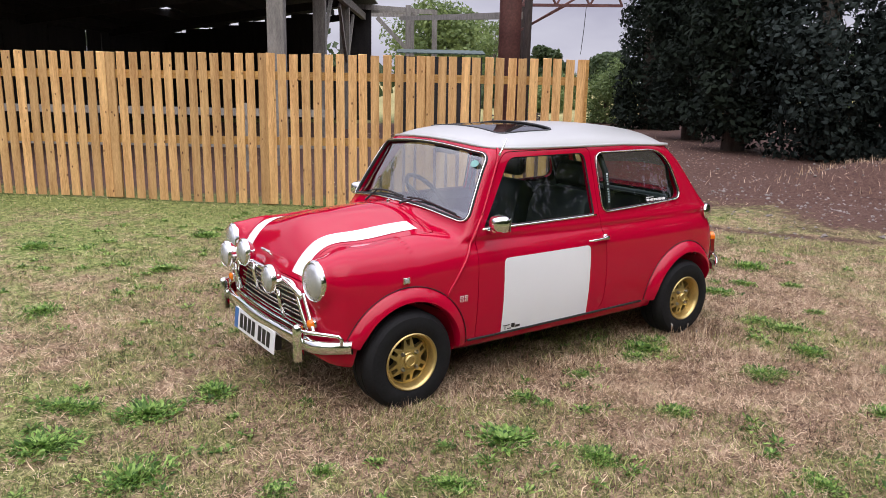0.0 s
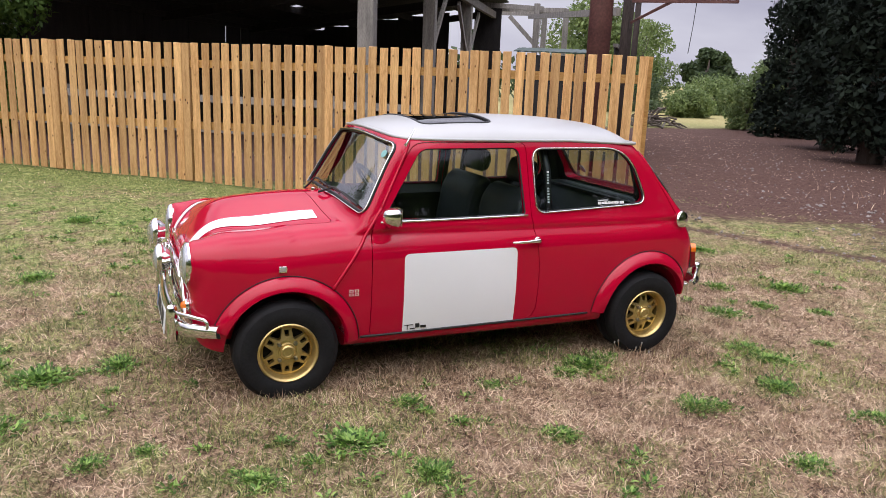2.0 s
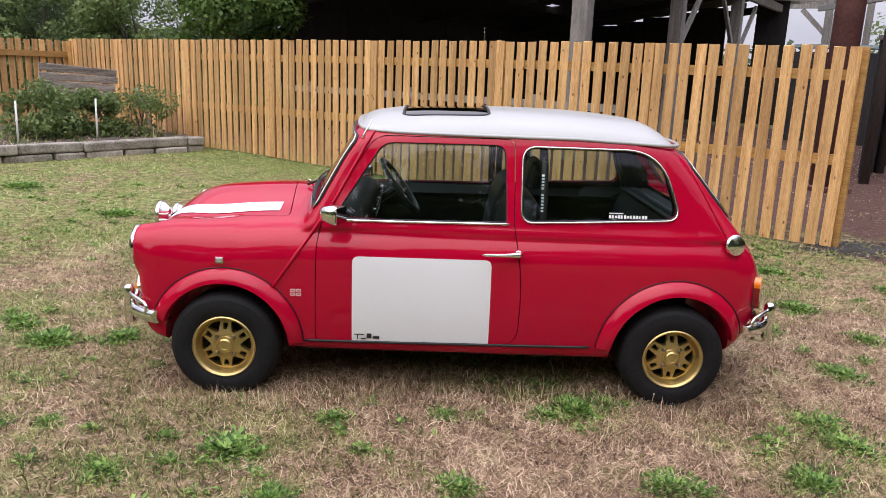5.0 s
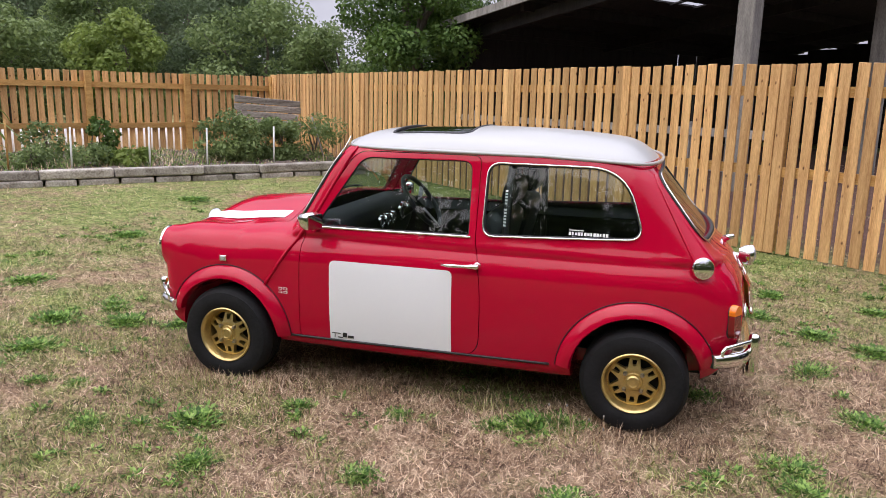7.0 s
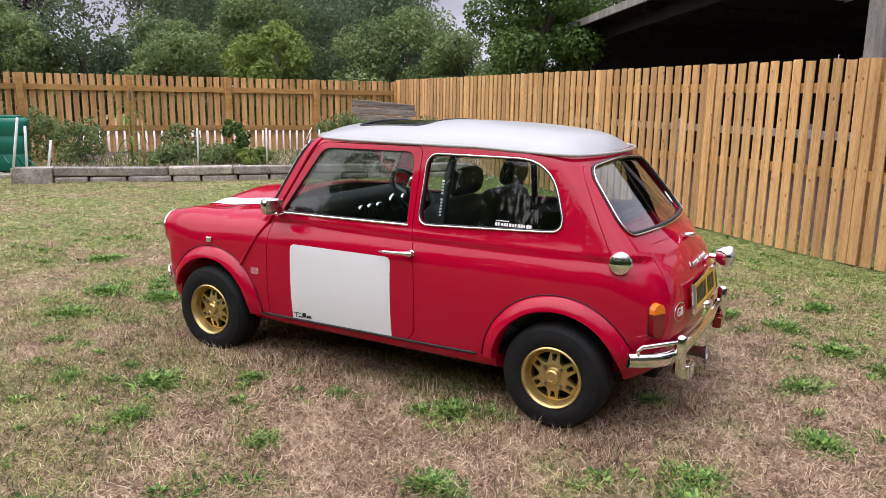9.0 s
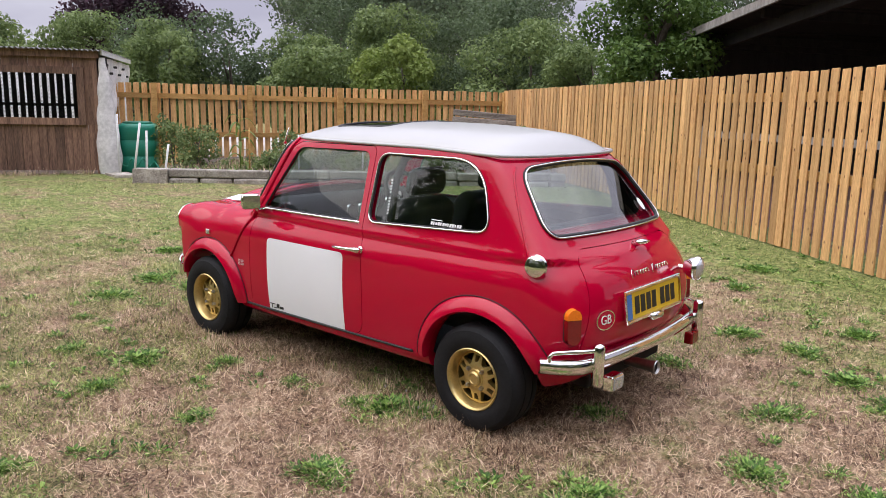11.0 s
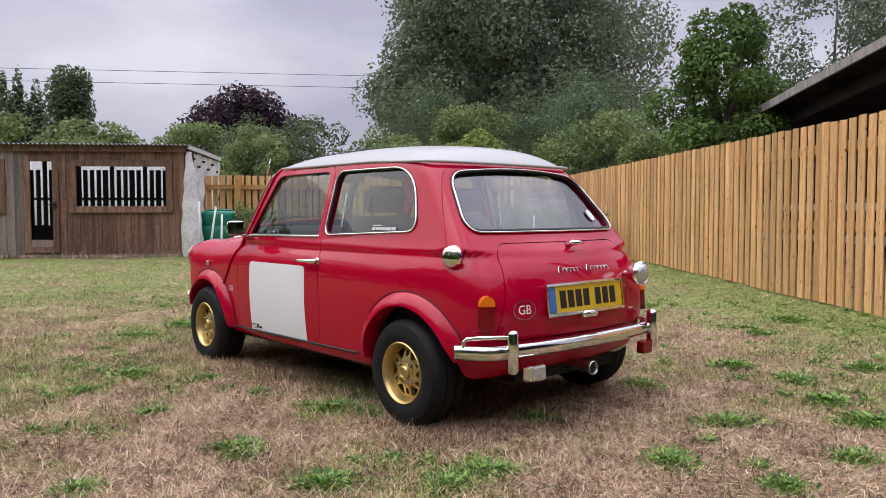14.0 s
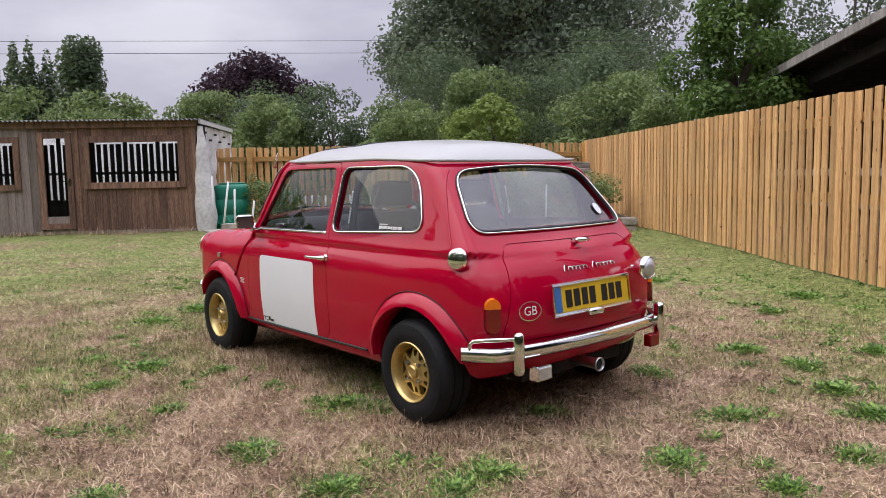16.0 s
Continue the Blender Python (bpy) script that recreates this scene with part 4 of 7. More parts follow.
# tail
for s in (-1, 1):
    out = Vector((0.86, s * 0.5, 0)).normalized()
    c = Vector(land([(1.2, s * 0.465, 0.530)], [(0.93, s * 0.36, 0)], -0.008)[0])
    m = Matrix.Translation(c) @ Vector((out.x, out.y, 0.05)).to_track_quat("X", "Z").to_matrix().to_4x4()
    oval = [Vector((0.036 * math.cos(t * math.tau / 48), (0.042 if math.sin(t * math.tau / 48) > 0 else -0.042) + 0.036 * math.sin(t * math.tau / 48))) for t in range(48)]

    def lens_of(z0, z1, thick, grow_by=0.0):
        o = [p for p in grow(oval, grow_by)]
        o = [Vector((p.x, min(max(p.y, z0), z1))) for p in o]
        seen, q = set(), []
        for p in o:
            k = (round(p.x, 5), round(p.y, 5))
            if k not in seen:
                seen.add(k)
                q.append(p)
        bm = prism(bmesh.new(), q, lambda p: m @ Vector((-0.02, p.x, p.y)), lambda p: m @ Vector((thick, p.x * 0.86, p.y * 0.93 if abs(p.y) > 0.05 else p.y)))
        return bm
    tl = part("tail_lamp", lens_of(-0.1, 0.1, 0.004, 0.004), M_RUBBER, car, "tail lamp with an amber and a red lens", smooth=50)
    part("amber_lens", lens_of(0.030, 0.1, 0.032), M_AMBER, tl, smooth=50)
    part("red_lens", lens_of(-0.1, 0.0285, 0.030), M_REDLENS, tl, smooth=50)
ex = part("exhaust", lathe(bmesh.new(), [(0.024, -0.5), (0.024, -0.02), (0.030, 0.0), (0.033, 0.012), (0.030, 0.016), (0.026, 0.01), (0.024, -0.1)], 24, disc_axis((1.53, 0.0, 0.250), (1, 0, 0))), M_STEEL, car, "dull steel exhaust tip", smooth=50)
# black disc standing in for the shade inside the pipe
part("bore_shade_disc", lathe(bmesh.new(), [(0.0255, 0.0), (0, 0.0)], 20, disc_axis((1.535, 0.0, 0.250), (1, 0, 0))), M_UNDER, ex)
part("silencer", tube(bmesh.new(), [(0.9, 0, 0.25), (1.25, 0, 0.25)], 0.06, 14), M_UNDER, car, smooth=50)
rl = part("reversing_lamp", box(bmesh.new(), (0.050, 0.095, 0.066), (1.520, -0.372, 0.278), 0.008), M_CHROME, car, "small square clear reversing lamp")
part("lens", box(bmesh.new(), (0.006, 0.080, 0.050), (1.547, -0.372, 0.278), 0.002), M_LENS, rl)
rl = part("fog_lamp", box(bmesh.new(), (0.045, 0.075, 0.06), (1.515, 0.44, 0.290), 0.008), M_REDLENS, car, "small red rear fog lamp")
lamp("work_lamp", (1.555, 0.345, 0.660), (1, 0.05, -0.04), 0.054, 0.065, car, "round chrome lamp on the boot lid")
part("lamp_foot", tube(bmesh.new(), [(1.46, 0.345, 0.655), (1.50, 0.345, 0.655)], 0.012, 8), M_CHROME, car)
bh = part("boot_handle", tube(bmesh.new(), [(1.385, 0.0, 0.800), (1.425, 0.0, 0.812), (1.432, 0.03, 0.812), (1.430, 0.065, 0.810)], [0.016, 0.013, 0.010, 0.006], 8), M_CHROME, boot_ob, "chrome boot handle", smooth=60)
part("plate_lamp", box(bmesh.new(), (0.05, 0.10, 0.034), (1.520, -0.01, 0.498), 0.014), M_CHROME, boot_ob, "chrome number plate lamp", smooth=60)
for y, lw in ((-0.075, 0.15), (0.125, 0.17)):
    n = 120
    pts = []
    for i in range(n):
        turn = math.tau * 6 * i / (n - 1)
        yy = y - lw / 2 + lw * i / (n - 1) - 0.007 * math.sin(turn)
        zz_ = 0.694 - (0.015 if i < 20 else 0.008) * math.cos(turn)
        pts.append(tuple(np.array(land([(1.2, yy, zz_)], [(1, 0, 0)], 0.003)[0])))
    part("script_badge", tube(bmesh.new(), pts, 0.0022, 5), M_CHROME, boot_ob, "chrome script-like badge")


def lettering(text, size, material, parent, m):
    cu = bpy.data.curves.new("letters", "FONT")
    cu.body, cu.size, cu.extrude, cu.align_x, cu.align_y = text, size, 0.0008, "CENTER", "CENTER"
    tmp = new("letters", cu)
    dg = bpy.context.evaluated_depsgraph_get()
    dg.update()
    me = bpy.data.meshes.new_from_object(tmp.evaluated_get(dg))
    bpy.data.objects.remove(tmp)
    me.materials.clear()
    me.materials.append(material)
    ob = new("lettering", me)
    ob.parent = parent
    ob.matrix_parent_inverse = Matrix()
    ob.matrix_basis = m
    return ob


gp = Vector(land([(1.2, -0.388, 0.538)], [(1, 0, 0)], 0.001)[0])
gn = Vector(grad(np.array([gp]))[0])
gm = Matrix.Translation(gp) @ gn.to_track_quat("Z", "Y").to_matrix().to_4x4()
oval2 = [Vector((0.062 * math.cos(t * math.tau / 40), 0.042 * math.sin(t * math.tau / 40))) for t in range(40)]
gb = part("country_badge", prism(bmesh.new(), oval2, lambda p: gm @ Vector((p.x, p.y, 0)), lambda p: gm @ Vector((p.x, p.y, 0.003))), M_CHROME, boot_ob, "oval country badge lettered GB")
part("badge_field", prism(bmesh.new(), [p * 0.91 for p in oval2], lambda p: gm @ Vector((p.x, p.y, 0.002)), lambda p: gm @ Vector((p.x, p.y, 0.0036))), M_RED, gb)
lettering("GB", 0.055, M_PAPER, gb, gm @ Matrix.Translation((0, 0, 0.0045)))

# wipers and aerial
for y0, y1 in ((-0.10, -0.50), (0.30, -0.06)):
    base = Vector(land([(-0.60, y0, 0.60)], [(-0.45, 0, 1)], 0.012)[0])
    pts = []
    for i in range(13):
        t = i / 12
        y = y0 + (y1 - y0) * t
        z = 0.922 - 0.044 * max(0.0, abs(y) - 0.2) / 0.38 + 0.008 * math.sin(t * math.pi)
        pts.append(tuple(land([(0.0, y, z)], [(-1, 0, 0)], 0.013)[0]))
    wp = part("wiper", tube(bmesh.new(), [tuple(base)] + [pts[2], pts[6]], [0.007, 0.0045, 0.004], 6), M_BLACK, car, "black windscreen wiper")
    part("blade", tube(bmesh.new(), pts, 0.005, 5), M_RUBBER, wp)
part("aerial", tube(bmesh.new(), [(-0.418, -0.553, 1.178), (-0.41, -0.556, 1.195), (-0.375, -0.556, 1.262)], [0.010, 0.006, 0.0022], 6), M_CHROME, car, "short chrome aerial", smooth=60)
part("washer_jet", lathe(bmesh.new(), [(0.010, 0), (0.009, 0.012), (0, 0.016)], 10, Matrix.Translation(land([(-0.74, 0.0, 0.6)], [(0, 0, 1)], 0.0)[0])), M_CHROME, car)

# small stickers on the glass
for x, z, w, h in [(0.690, 0.890, 0.065, 0.004), (0.705, 0.861, 0.160, 0.003)] + [(0.690 + 0.0135 * k, 0.875, 0.0105 - 0.003 * (k % 3 == 1), 0.015 - 0.004 * (k % 4 == 2)) for k in range(13)]:
    p = on_side([Vector((x + w / 2, z))], -1, 0.0)[0]
    part("glass_sticker", box(bmesh.new(), (w, 0.002, h), (p[0], p[1] + 0.004, p[2]), 0, pose(0, 0, 0, -16)), M_PAPER, car, "white bar-like window sticker")
p = land([(0.0, -0.445, 1.130)], [(-1, 0, 0)], -0.004)[0]
mm = disc_axis(p, (-0.87, -0.05, 0.45))
part("screen_sticker", prism(bmesh.new(), [Vector((0.030 * math.cos(t * 0.3142), 0.020 * math.sin(t * 0.3142))) for t in range(20)], lambda q: mm @ Vector((q.x, q.y, 0)), lambda q: mm @ Vector((q.x, q.y, 0.002))), mat("teal_sticker", (0.22, 0.45, 0.42), 0.5), car, "round teal windscreen sticker")
p = land([(0.5, 0.378, 0.935)], [(1, 0, 0)], -0.004)[0]
mm = disc_axis(p, (0.76, 0.1, 0.6))
part("rear_sticker", prism(bmesh.new(), [Vector((0.024 * math.cos(t * 0.3142), 0.034 * math.sin(t * 0.3142))) for t in range(20)], lambda q: mm @ Vector((q.x, q.y, 0)), lambda q: mm @ Vector((q.x, q.y, 0.002))), M_PAPER, car, "round pale rear window sticker")

# ---- inside the car ----
def cushion(bm, w, pts, r=0.035):
    """An upholstered slab: a closed side profile swept across its width with soft edges."""
    n = len(pts)
    c = (sum(p[0] for p in pts) / n, sum(p[1] for p in pts) / n)
    rows = []
    for f, k in ((-1, 0.82), (-0.93, 0.95), (-0.8, 1.0), (0.8, 1.0), (0.93, 0.95), (1, 0.82)):
        rows.append([bm.verts.new((c[0] + (x - c[0]) * k, f * w / 2, c[1] + (z - c[1]) * k)) for x, z in pts])
    for a, b in zip(rows, rows[1:]):
        for i in range(n):
            bm.faces.new((a[i], a[(i + 1) % n], b[(i + 1) % n], b[i]))
    bm.faces.new(rows[0])
    bm.faces.new(rows[-1])
    bmesh.ops.recalc_face_normals(bm, faces=bm.faces[:])
    return bm


def slab(pts, r=0.03):
    return [(p.x, p.y) for p in rounded([(x, z, r) for x, z in pts], 4)]


for y in (-0.29, 0.29):
    st_ = new("front_seat")
    st_.parent = car
    st_.matrix_basis = Matrix.Translation((0.06, y, 0))
    tagged(st_, "black leather bucket seat with headrest")
    part("seat_cushion", cushion(bmesh.new(), 0.46, slab([(-0.30, 0.36), (0.16, 0.34), (0.18, 0.46), (-0.30, 0.50)], 0.05)), M_LEATHER, st_, smooth=50)
    part("backrest", cushion(bmesh.new(), 0.46, slab([(0.10, 0.40), (0.22, 0.40), (0.345, 0.90), (0.25, 0.95), (0.18, 0.86)], 0.05)), M_LEATHER, st_, smooth=50)
    part("headrest", cushion(bmesh.new(), 0.22, slab([(0.265, 0.955), (0.345, 0.945), (0.375, 1.04), (0.34, 1.095), (0.29, 1.075)], 0.045)), M_LEATHER, st_, smooth=50)
    part("bolster", cushion(bmesh.new(), 0.08, slab([(-0.28, 0.40), (0.14, 0.38), (0.16, 0.52), (-0.28, 0.54)], 0.04)), M_LEATHER, st_, smooth=50).location = (0, 0.21, 0)
part("rear_seat", cushion(bmesh.new(), 1.02, slab([(0.62, 0.36), (0.98, 0.36), (1.12, 0.84), (1.04, 0.88), (0.92, 0.56), (0.62, 0.54)], 0.05)), M_LEATHER, car, "black leather rear bench", smooth=50)
part("parcel_shelf", box(bmesh.new(), (0.20, 0.98, 0.02), (1.10, 0, 0.84), 0.004), M_CABIN, car)
dsh = part("dashboard", cushion(bmesh.new(), 1.08, slab([(-0.62, 0.60), (-0.46, 0.60), (-0.42, 0.70), (-0.40, 0.82), (-0.46, 0.865), (-0.60, 0.87)], 0.04)), M_CABIN, car, "black dashboard with round gauges", smooth=50)
for y, z, r in ((-0.10, 0.775, 0.035), (-0.01, 0.775, 0.035), (0.08, 0.775, 0.035), (0.24, 0.79, 0.055), (0.36, 0.79, 0.045)):
    g_ = part("gauge", lathe(bmesh.new(), [(r, 0.0), (r, 0.014), (r * 0.9, 0.018), (r * 0.86, 0.012)], 20, disc_axis((-0.398, y, z), (1, 0, -0.1))), M_CHROME, dsh, smooth=40)
    part("dial", lathe(bmesh.new(), [(r * 0.88, 0.010), (0, 0.010)], 20, disc_axis((-0.398, y, z), (1, 0, -0.1))), M_BLACK, g_)
sw = new("steering_wheel")
sw.parent = car
tagged(sw, "black three-spoke steering wheel")
sw.matrix_basis = disc_axis((-0.285, 0.29, 0.845), (0.80, 0, 0.60))
part("wheel_rim", tube(bmesh.new(), [(0.172 * math.cos(a), 0.172 * math.sin(a), 0) for a in np.linspace(0, math.tau, 41)[:-1]], 0.014, 10, True), M_LEATHER, sw, smooth=60)
for k in range(3):
    a = radians(90 + 120 * k + 180)
    part("spoke", beam(bmesh.new(), (0.02 * math.cos(a), 0.02 * math.sin(a), -0.02), (0.165 * math.cos(a), 0.165 * math.sin(a), 0), 0.03, 0.004), M_STEEL, sw)
part("horn_pad", lathe(bmesh.new(), [(0.045, -0.035), (0.045, -0.01), (0.035, 0.0), (0, 0.002)], 20), M_BLACK, sw, smooth=40)
part("column", tube(bmesh.new(), [(0, 0, -0.03), (0, 0, -0.22)], 0.022, 8), M_BLACK, sw)
# roll cage
cage = new("roll_cage")
cage.parent = car
tagged(cage, "black tubular roll cage")
hoop = [(0.40, s * y, z) for s, y, z in ((-1, 0.575, 0.30), (-1, 0.575, 0.80), (-1, 0.525, 1.05), (-1, 0.47, 1.14), (-1, 0.36, 1.19), (1, 0.36, 1.19), (1, 0.47, 1.14), (1, 0.525, 1.05), (1, 0.575, 0.80), (1, 0.575, 0.30))]
part("main_hoop", tube(bmesh.new(), hoop, 0.019, 10), M_BLACK, cage, smooth=60)
for s in (-1, 1):
    belt = [(0.94, s * 0.520, 1.09), (0.985, s * 0.518, 0.98), (1.02, s * 0.515, 0.88), (1.03, s * 0.50, 0.80)]
    part("seat_belt", tube(bmesh.new(), belt, [0.012, 0.016, 0.016, 0.012], 4), M_BLACK, car, "black rear seat belt", smooth=60)
    part("belt_buckle", box(bmesh.new(), (0.03, 0.02, 0.05), (1.015, s * 0.505, 0.90), 0.004), M_BLACK, car)
for k in range(12):
    z = 0.885 + k * 0.0142
    if k == 6:
        continue
    part("padding_mark", box(bmesh.new(), (0.012, 0.002, 0.009), (0.392, -0.594 + (z - 0.8) * 0.2, z), 0, pose(0, 0, 0, -12)), M_PAPER, cage)
    part("padding_mark", box(bmesh.new(), (0.002, 0.012, 0.009), (0.4205, 0.575 - (z - 0.8) * 0.2, z)), M_PAPER, cage)
part("interior_mirror", box(bmesh.new(), (0.02, 0.20, 0.05), (-0.36, 0.0, 1.165), 0.008), M_BLACK, car)
part("gear_lever", tube(bmesh.new(), [(-0.16, 0, 0.32), (-0.12, 0, 0.58)], [0.008, 0.007], 6), M_STEEL, car)


# ---- materials of the garden and the farmyard ----
M_FENCE = mat("fresh_fence_board", (0.42, 0.212, 0.076), 0.75, scale=3, fine=34, col2=(0.77, 0.480, 0.208), stretch=(7, 7, 0.7), bump=0.45, rnd=0.24, knots=7.0)
M_RAIL = mat("fence_rail_wood", (0.34, 0.17, 0.042), 0.75, scale=3, fine=26, col2=(0.55, 0.33, 0.11), stretch=(1, 1, 6), bump=0.3, rnd=0.15)
M_GREYWOOD = mat("weathered_grey_timber", (0.15, 0.14, 0.13), 0.85, scale=3, fine=30, col2=(0.34, 0.32, 0.29), stretch=(5, 5, 0.6), bump=0.5, rnd=0.15)
# near-black wood: barn roof and inner timbers, shed inside, sheet wall
M_DARKWOOD = mat("near_black_timber", (0.016, 0.015, 0.017), 0.9, scale=2, fine=25, col2=(0.04, 0.036, 0.036), stretch=(4, 4, 0.6), bump=0.4)
M_POLE = mat("dark_brown_pole", (0.036, 0.028, 0.026), 0.85, scale=3, fine=25, col2=(0.085, 0.065, 0.06), stretch=(4, 4, 0.5), bump=0.4)
M_RUST = mat("rusty_painted_steel", (0.075, 0.028, 0.028), 0.6, scale=2, fine=25, col2=(0.16, 0.07, 0.06), bump=0.2)
M_SHED = mat("brown_shed_boards", (0.075, 0.038, 0.026), 0.75, scale=3, fine=24, col2=(0.27, 0.155, 0.10), stretch=(6, 6, 0.5), bump=0.4, rnd=0.3)
M_SHEDGREY = mat("faded_shed_boards", (0.16, 0.12, 0.10), 0.85, scale=3, fine=24, col2=(0.30, 0.25, 0.22), stretch=(6, 6, 0.5), bump=0.4, rnd=0.25)
M_TIN = mat("corrugated_sheet", (0.12, 0.115, 0.11), 0.6, 0.2, scale=2, fine=22, col2=(0.26, 0.25, 0.24), bump=0.15)
M_GREENTIN = mat("green_corrugated_sheet", (0.030, 0.055, 0.045), 0.6, scale=3, fine=22, col2=(0.075, 0.11, 0.095), bump=0.15)
M_TARP = mat("grey_tarpaulin", (0.50, 0.49, 0.48), 0.65, scale=2.5, fine=18, col2=(0.80, 0.78, 0.77), bump=0.4)
M_TANK = mat("green_plastic", (0.008, 0.19, 0.115), 0.4, var=0.12, scale=4, fine=60)
M_WHITEWOOD = mat("white_painted_stick", (0.70, 0.70, 0.68), 0.6, var=0.12, scale=9, fine=60)
M_CONC = mat("concrete", (0.17, 0.145, 0.12), 0.9, scale=5, fine=45, col2=(0.50, 0.46, 0.40), bump=0.7, rnd=0.22)
M_COAL = mat("dark_gravel", (0.018, 0.017, 0.018), 0.8, scale=9, fine=80, col2=(0.07, 0.065, 0.062), bump=0.4)
M_STONE = mat("rubble", (0.22, 0.18, 0.16), 0.9, scale=9, fine=80, col2=(0.52, 0.48, 0.45), bump=0.4, rnd=0.3)
M_PALLET = mat("weathered_pallet_wood", (0.15, 0.12, 0.10), 0.9, scale=3, fine=24, col2=(0.46, 0.41, 0.36), stretch=(0.8, 0.8, 9), bump=0.6, rnd=0.2)
M_SOIL = mat("garden_soil", (0.06, 0.045, 0.035), 0.95, scale=4, fine=50, col2=(0.13, 0.10, 0.08), bump=0.8)
M_BARK = mat("bark", (0.07, 0.055, 0.045), 0.9, scale=3, fine=20, col2=(0.16, 0.13, 0.11), stretch=(5, 5, 0.8), bump=0.7)
M_STRAW = leaf_mat("dry_grass_blades", (0.085, 0.046, 0.031), (0.88, 0.70, 0.50), 0.75, 0.25, 1.2, 1.5, (0.42, 0.280, 0.175), 3.2)
M_BLADE = leaf_mat("green_grass_blades", (0.042, 0.072, 0.016), (0.58, 0.58, 0.24), 0.65, 0.3, 1.0, 1.2, (0.185, 0.215, 0.056), 3.2)
M_WEED = leaf_mat("weed_leaves", (0.030, 0.075, 0.014), (0.38, 0.55, 0.14), 0.55, 0.3, 1.0, 0.5, (0.120, 0.240, 0.042))
L_MID = leaf_mat("shrub_leaves", (0.050, 0.088, 0.030), (0.29, 0.37, 0.135), spread=0.45)
L_DEEP = leaf_mat("deep_green_leaves", (0.032, 0.056, 0.028), (0.175, 0.235, 0.115), spread=0.45)
L_BRIGHT = leaf_mat("light_shrub_leaves", (0.075, 0.125, 0.024), (0.33, 0.41, 0.105), spread=0.45)
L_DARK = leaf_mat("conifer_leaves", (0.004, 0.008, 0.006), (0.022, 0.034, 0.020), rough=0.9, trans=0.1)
L_POPLAR = leaf_mat("poplar_leaves", (0.052, 0.080, 0.050), (0.235, 0.290, 0.185), spread=0.32, patch=1.3, grain=0.5)
L_PURPLE = leaf_mat("purple_leaves", (0.014, 0.007, 0.012), (0.075, 0.036, 0.052))
L_IVY = leaf_mat("ivy_leaves", (0.026, 0.065, 0.014), (0.15, 0.24, 0.05))
L_HEDGE = leaf_mat("far_hedge_leaves", (0.025, 0.045, 0.018), (0.10, 0.14, 0.06))

FA = Vector((3.55, 2.78, 0))                      # free end of the long fence
FD = Vector((-0.8214, 0.5703, 0))                 # along it
FU = Vector((-0.5703, -0.8214, 0))                # along the back fence
FC = FA + FD * 12.2                               # their corner
FENCE_ANGLE = math.degrees(math.atan2(FD.y, FD.x))
BACK_ANGLE = math.degrees(math.atan2(FU.y, FU.x))


def gz(x, y):
    """Height of the ground: it rises a little away from the car."""
    r = np.hypot(np.asarray(x) - 1.0, np.asarray(y) + 0.6)
    t = np.clip((r - 2.2) / 8.0, 0, 1)
    bumps = 0.012 * np.sin(np.asarray(x) * 2.3 + 1) * np.sin(np.asarray(y) * 1.9) * np.clip(r / 3, 0, 1)
    return 0.17 * t * t * (3 - 2 * t) + bumps


def g3(p, up=0.0):
    return (p[0], p[1], float(gz(p[0], p[1])) + up)


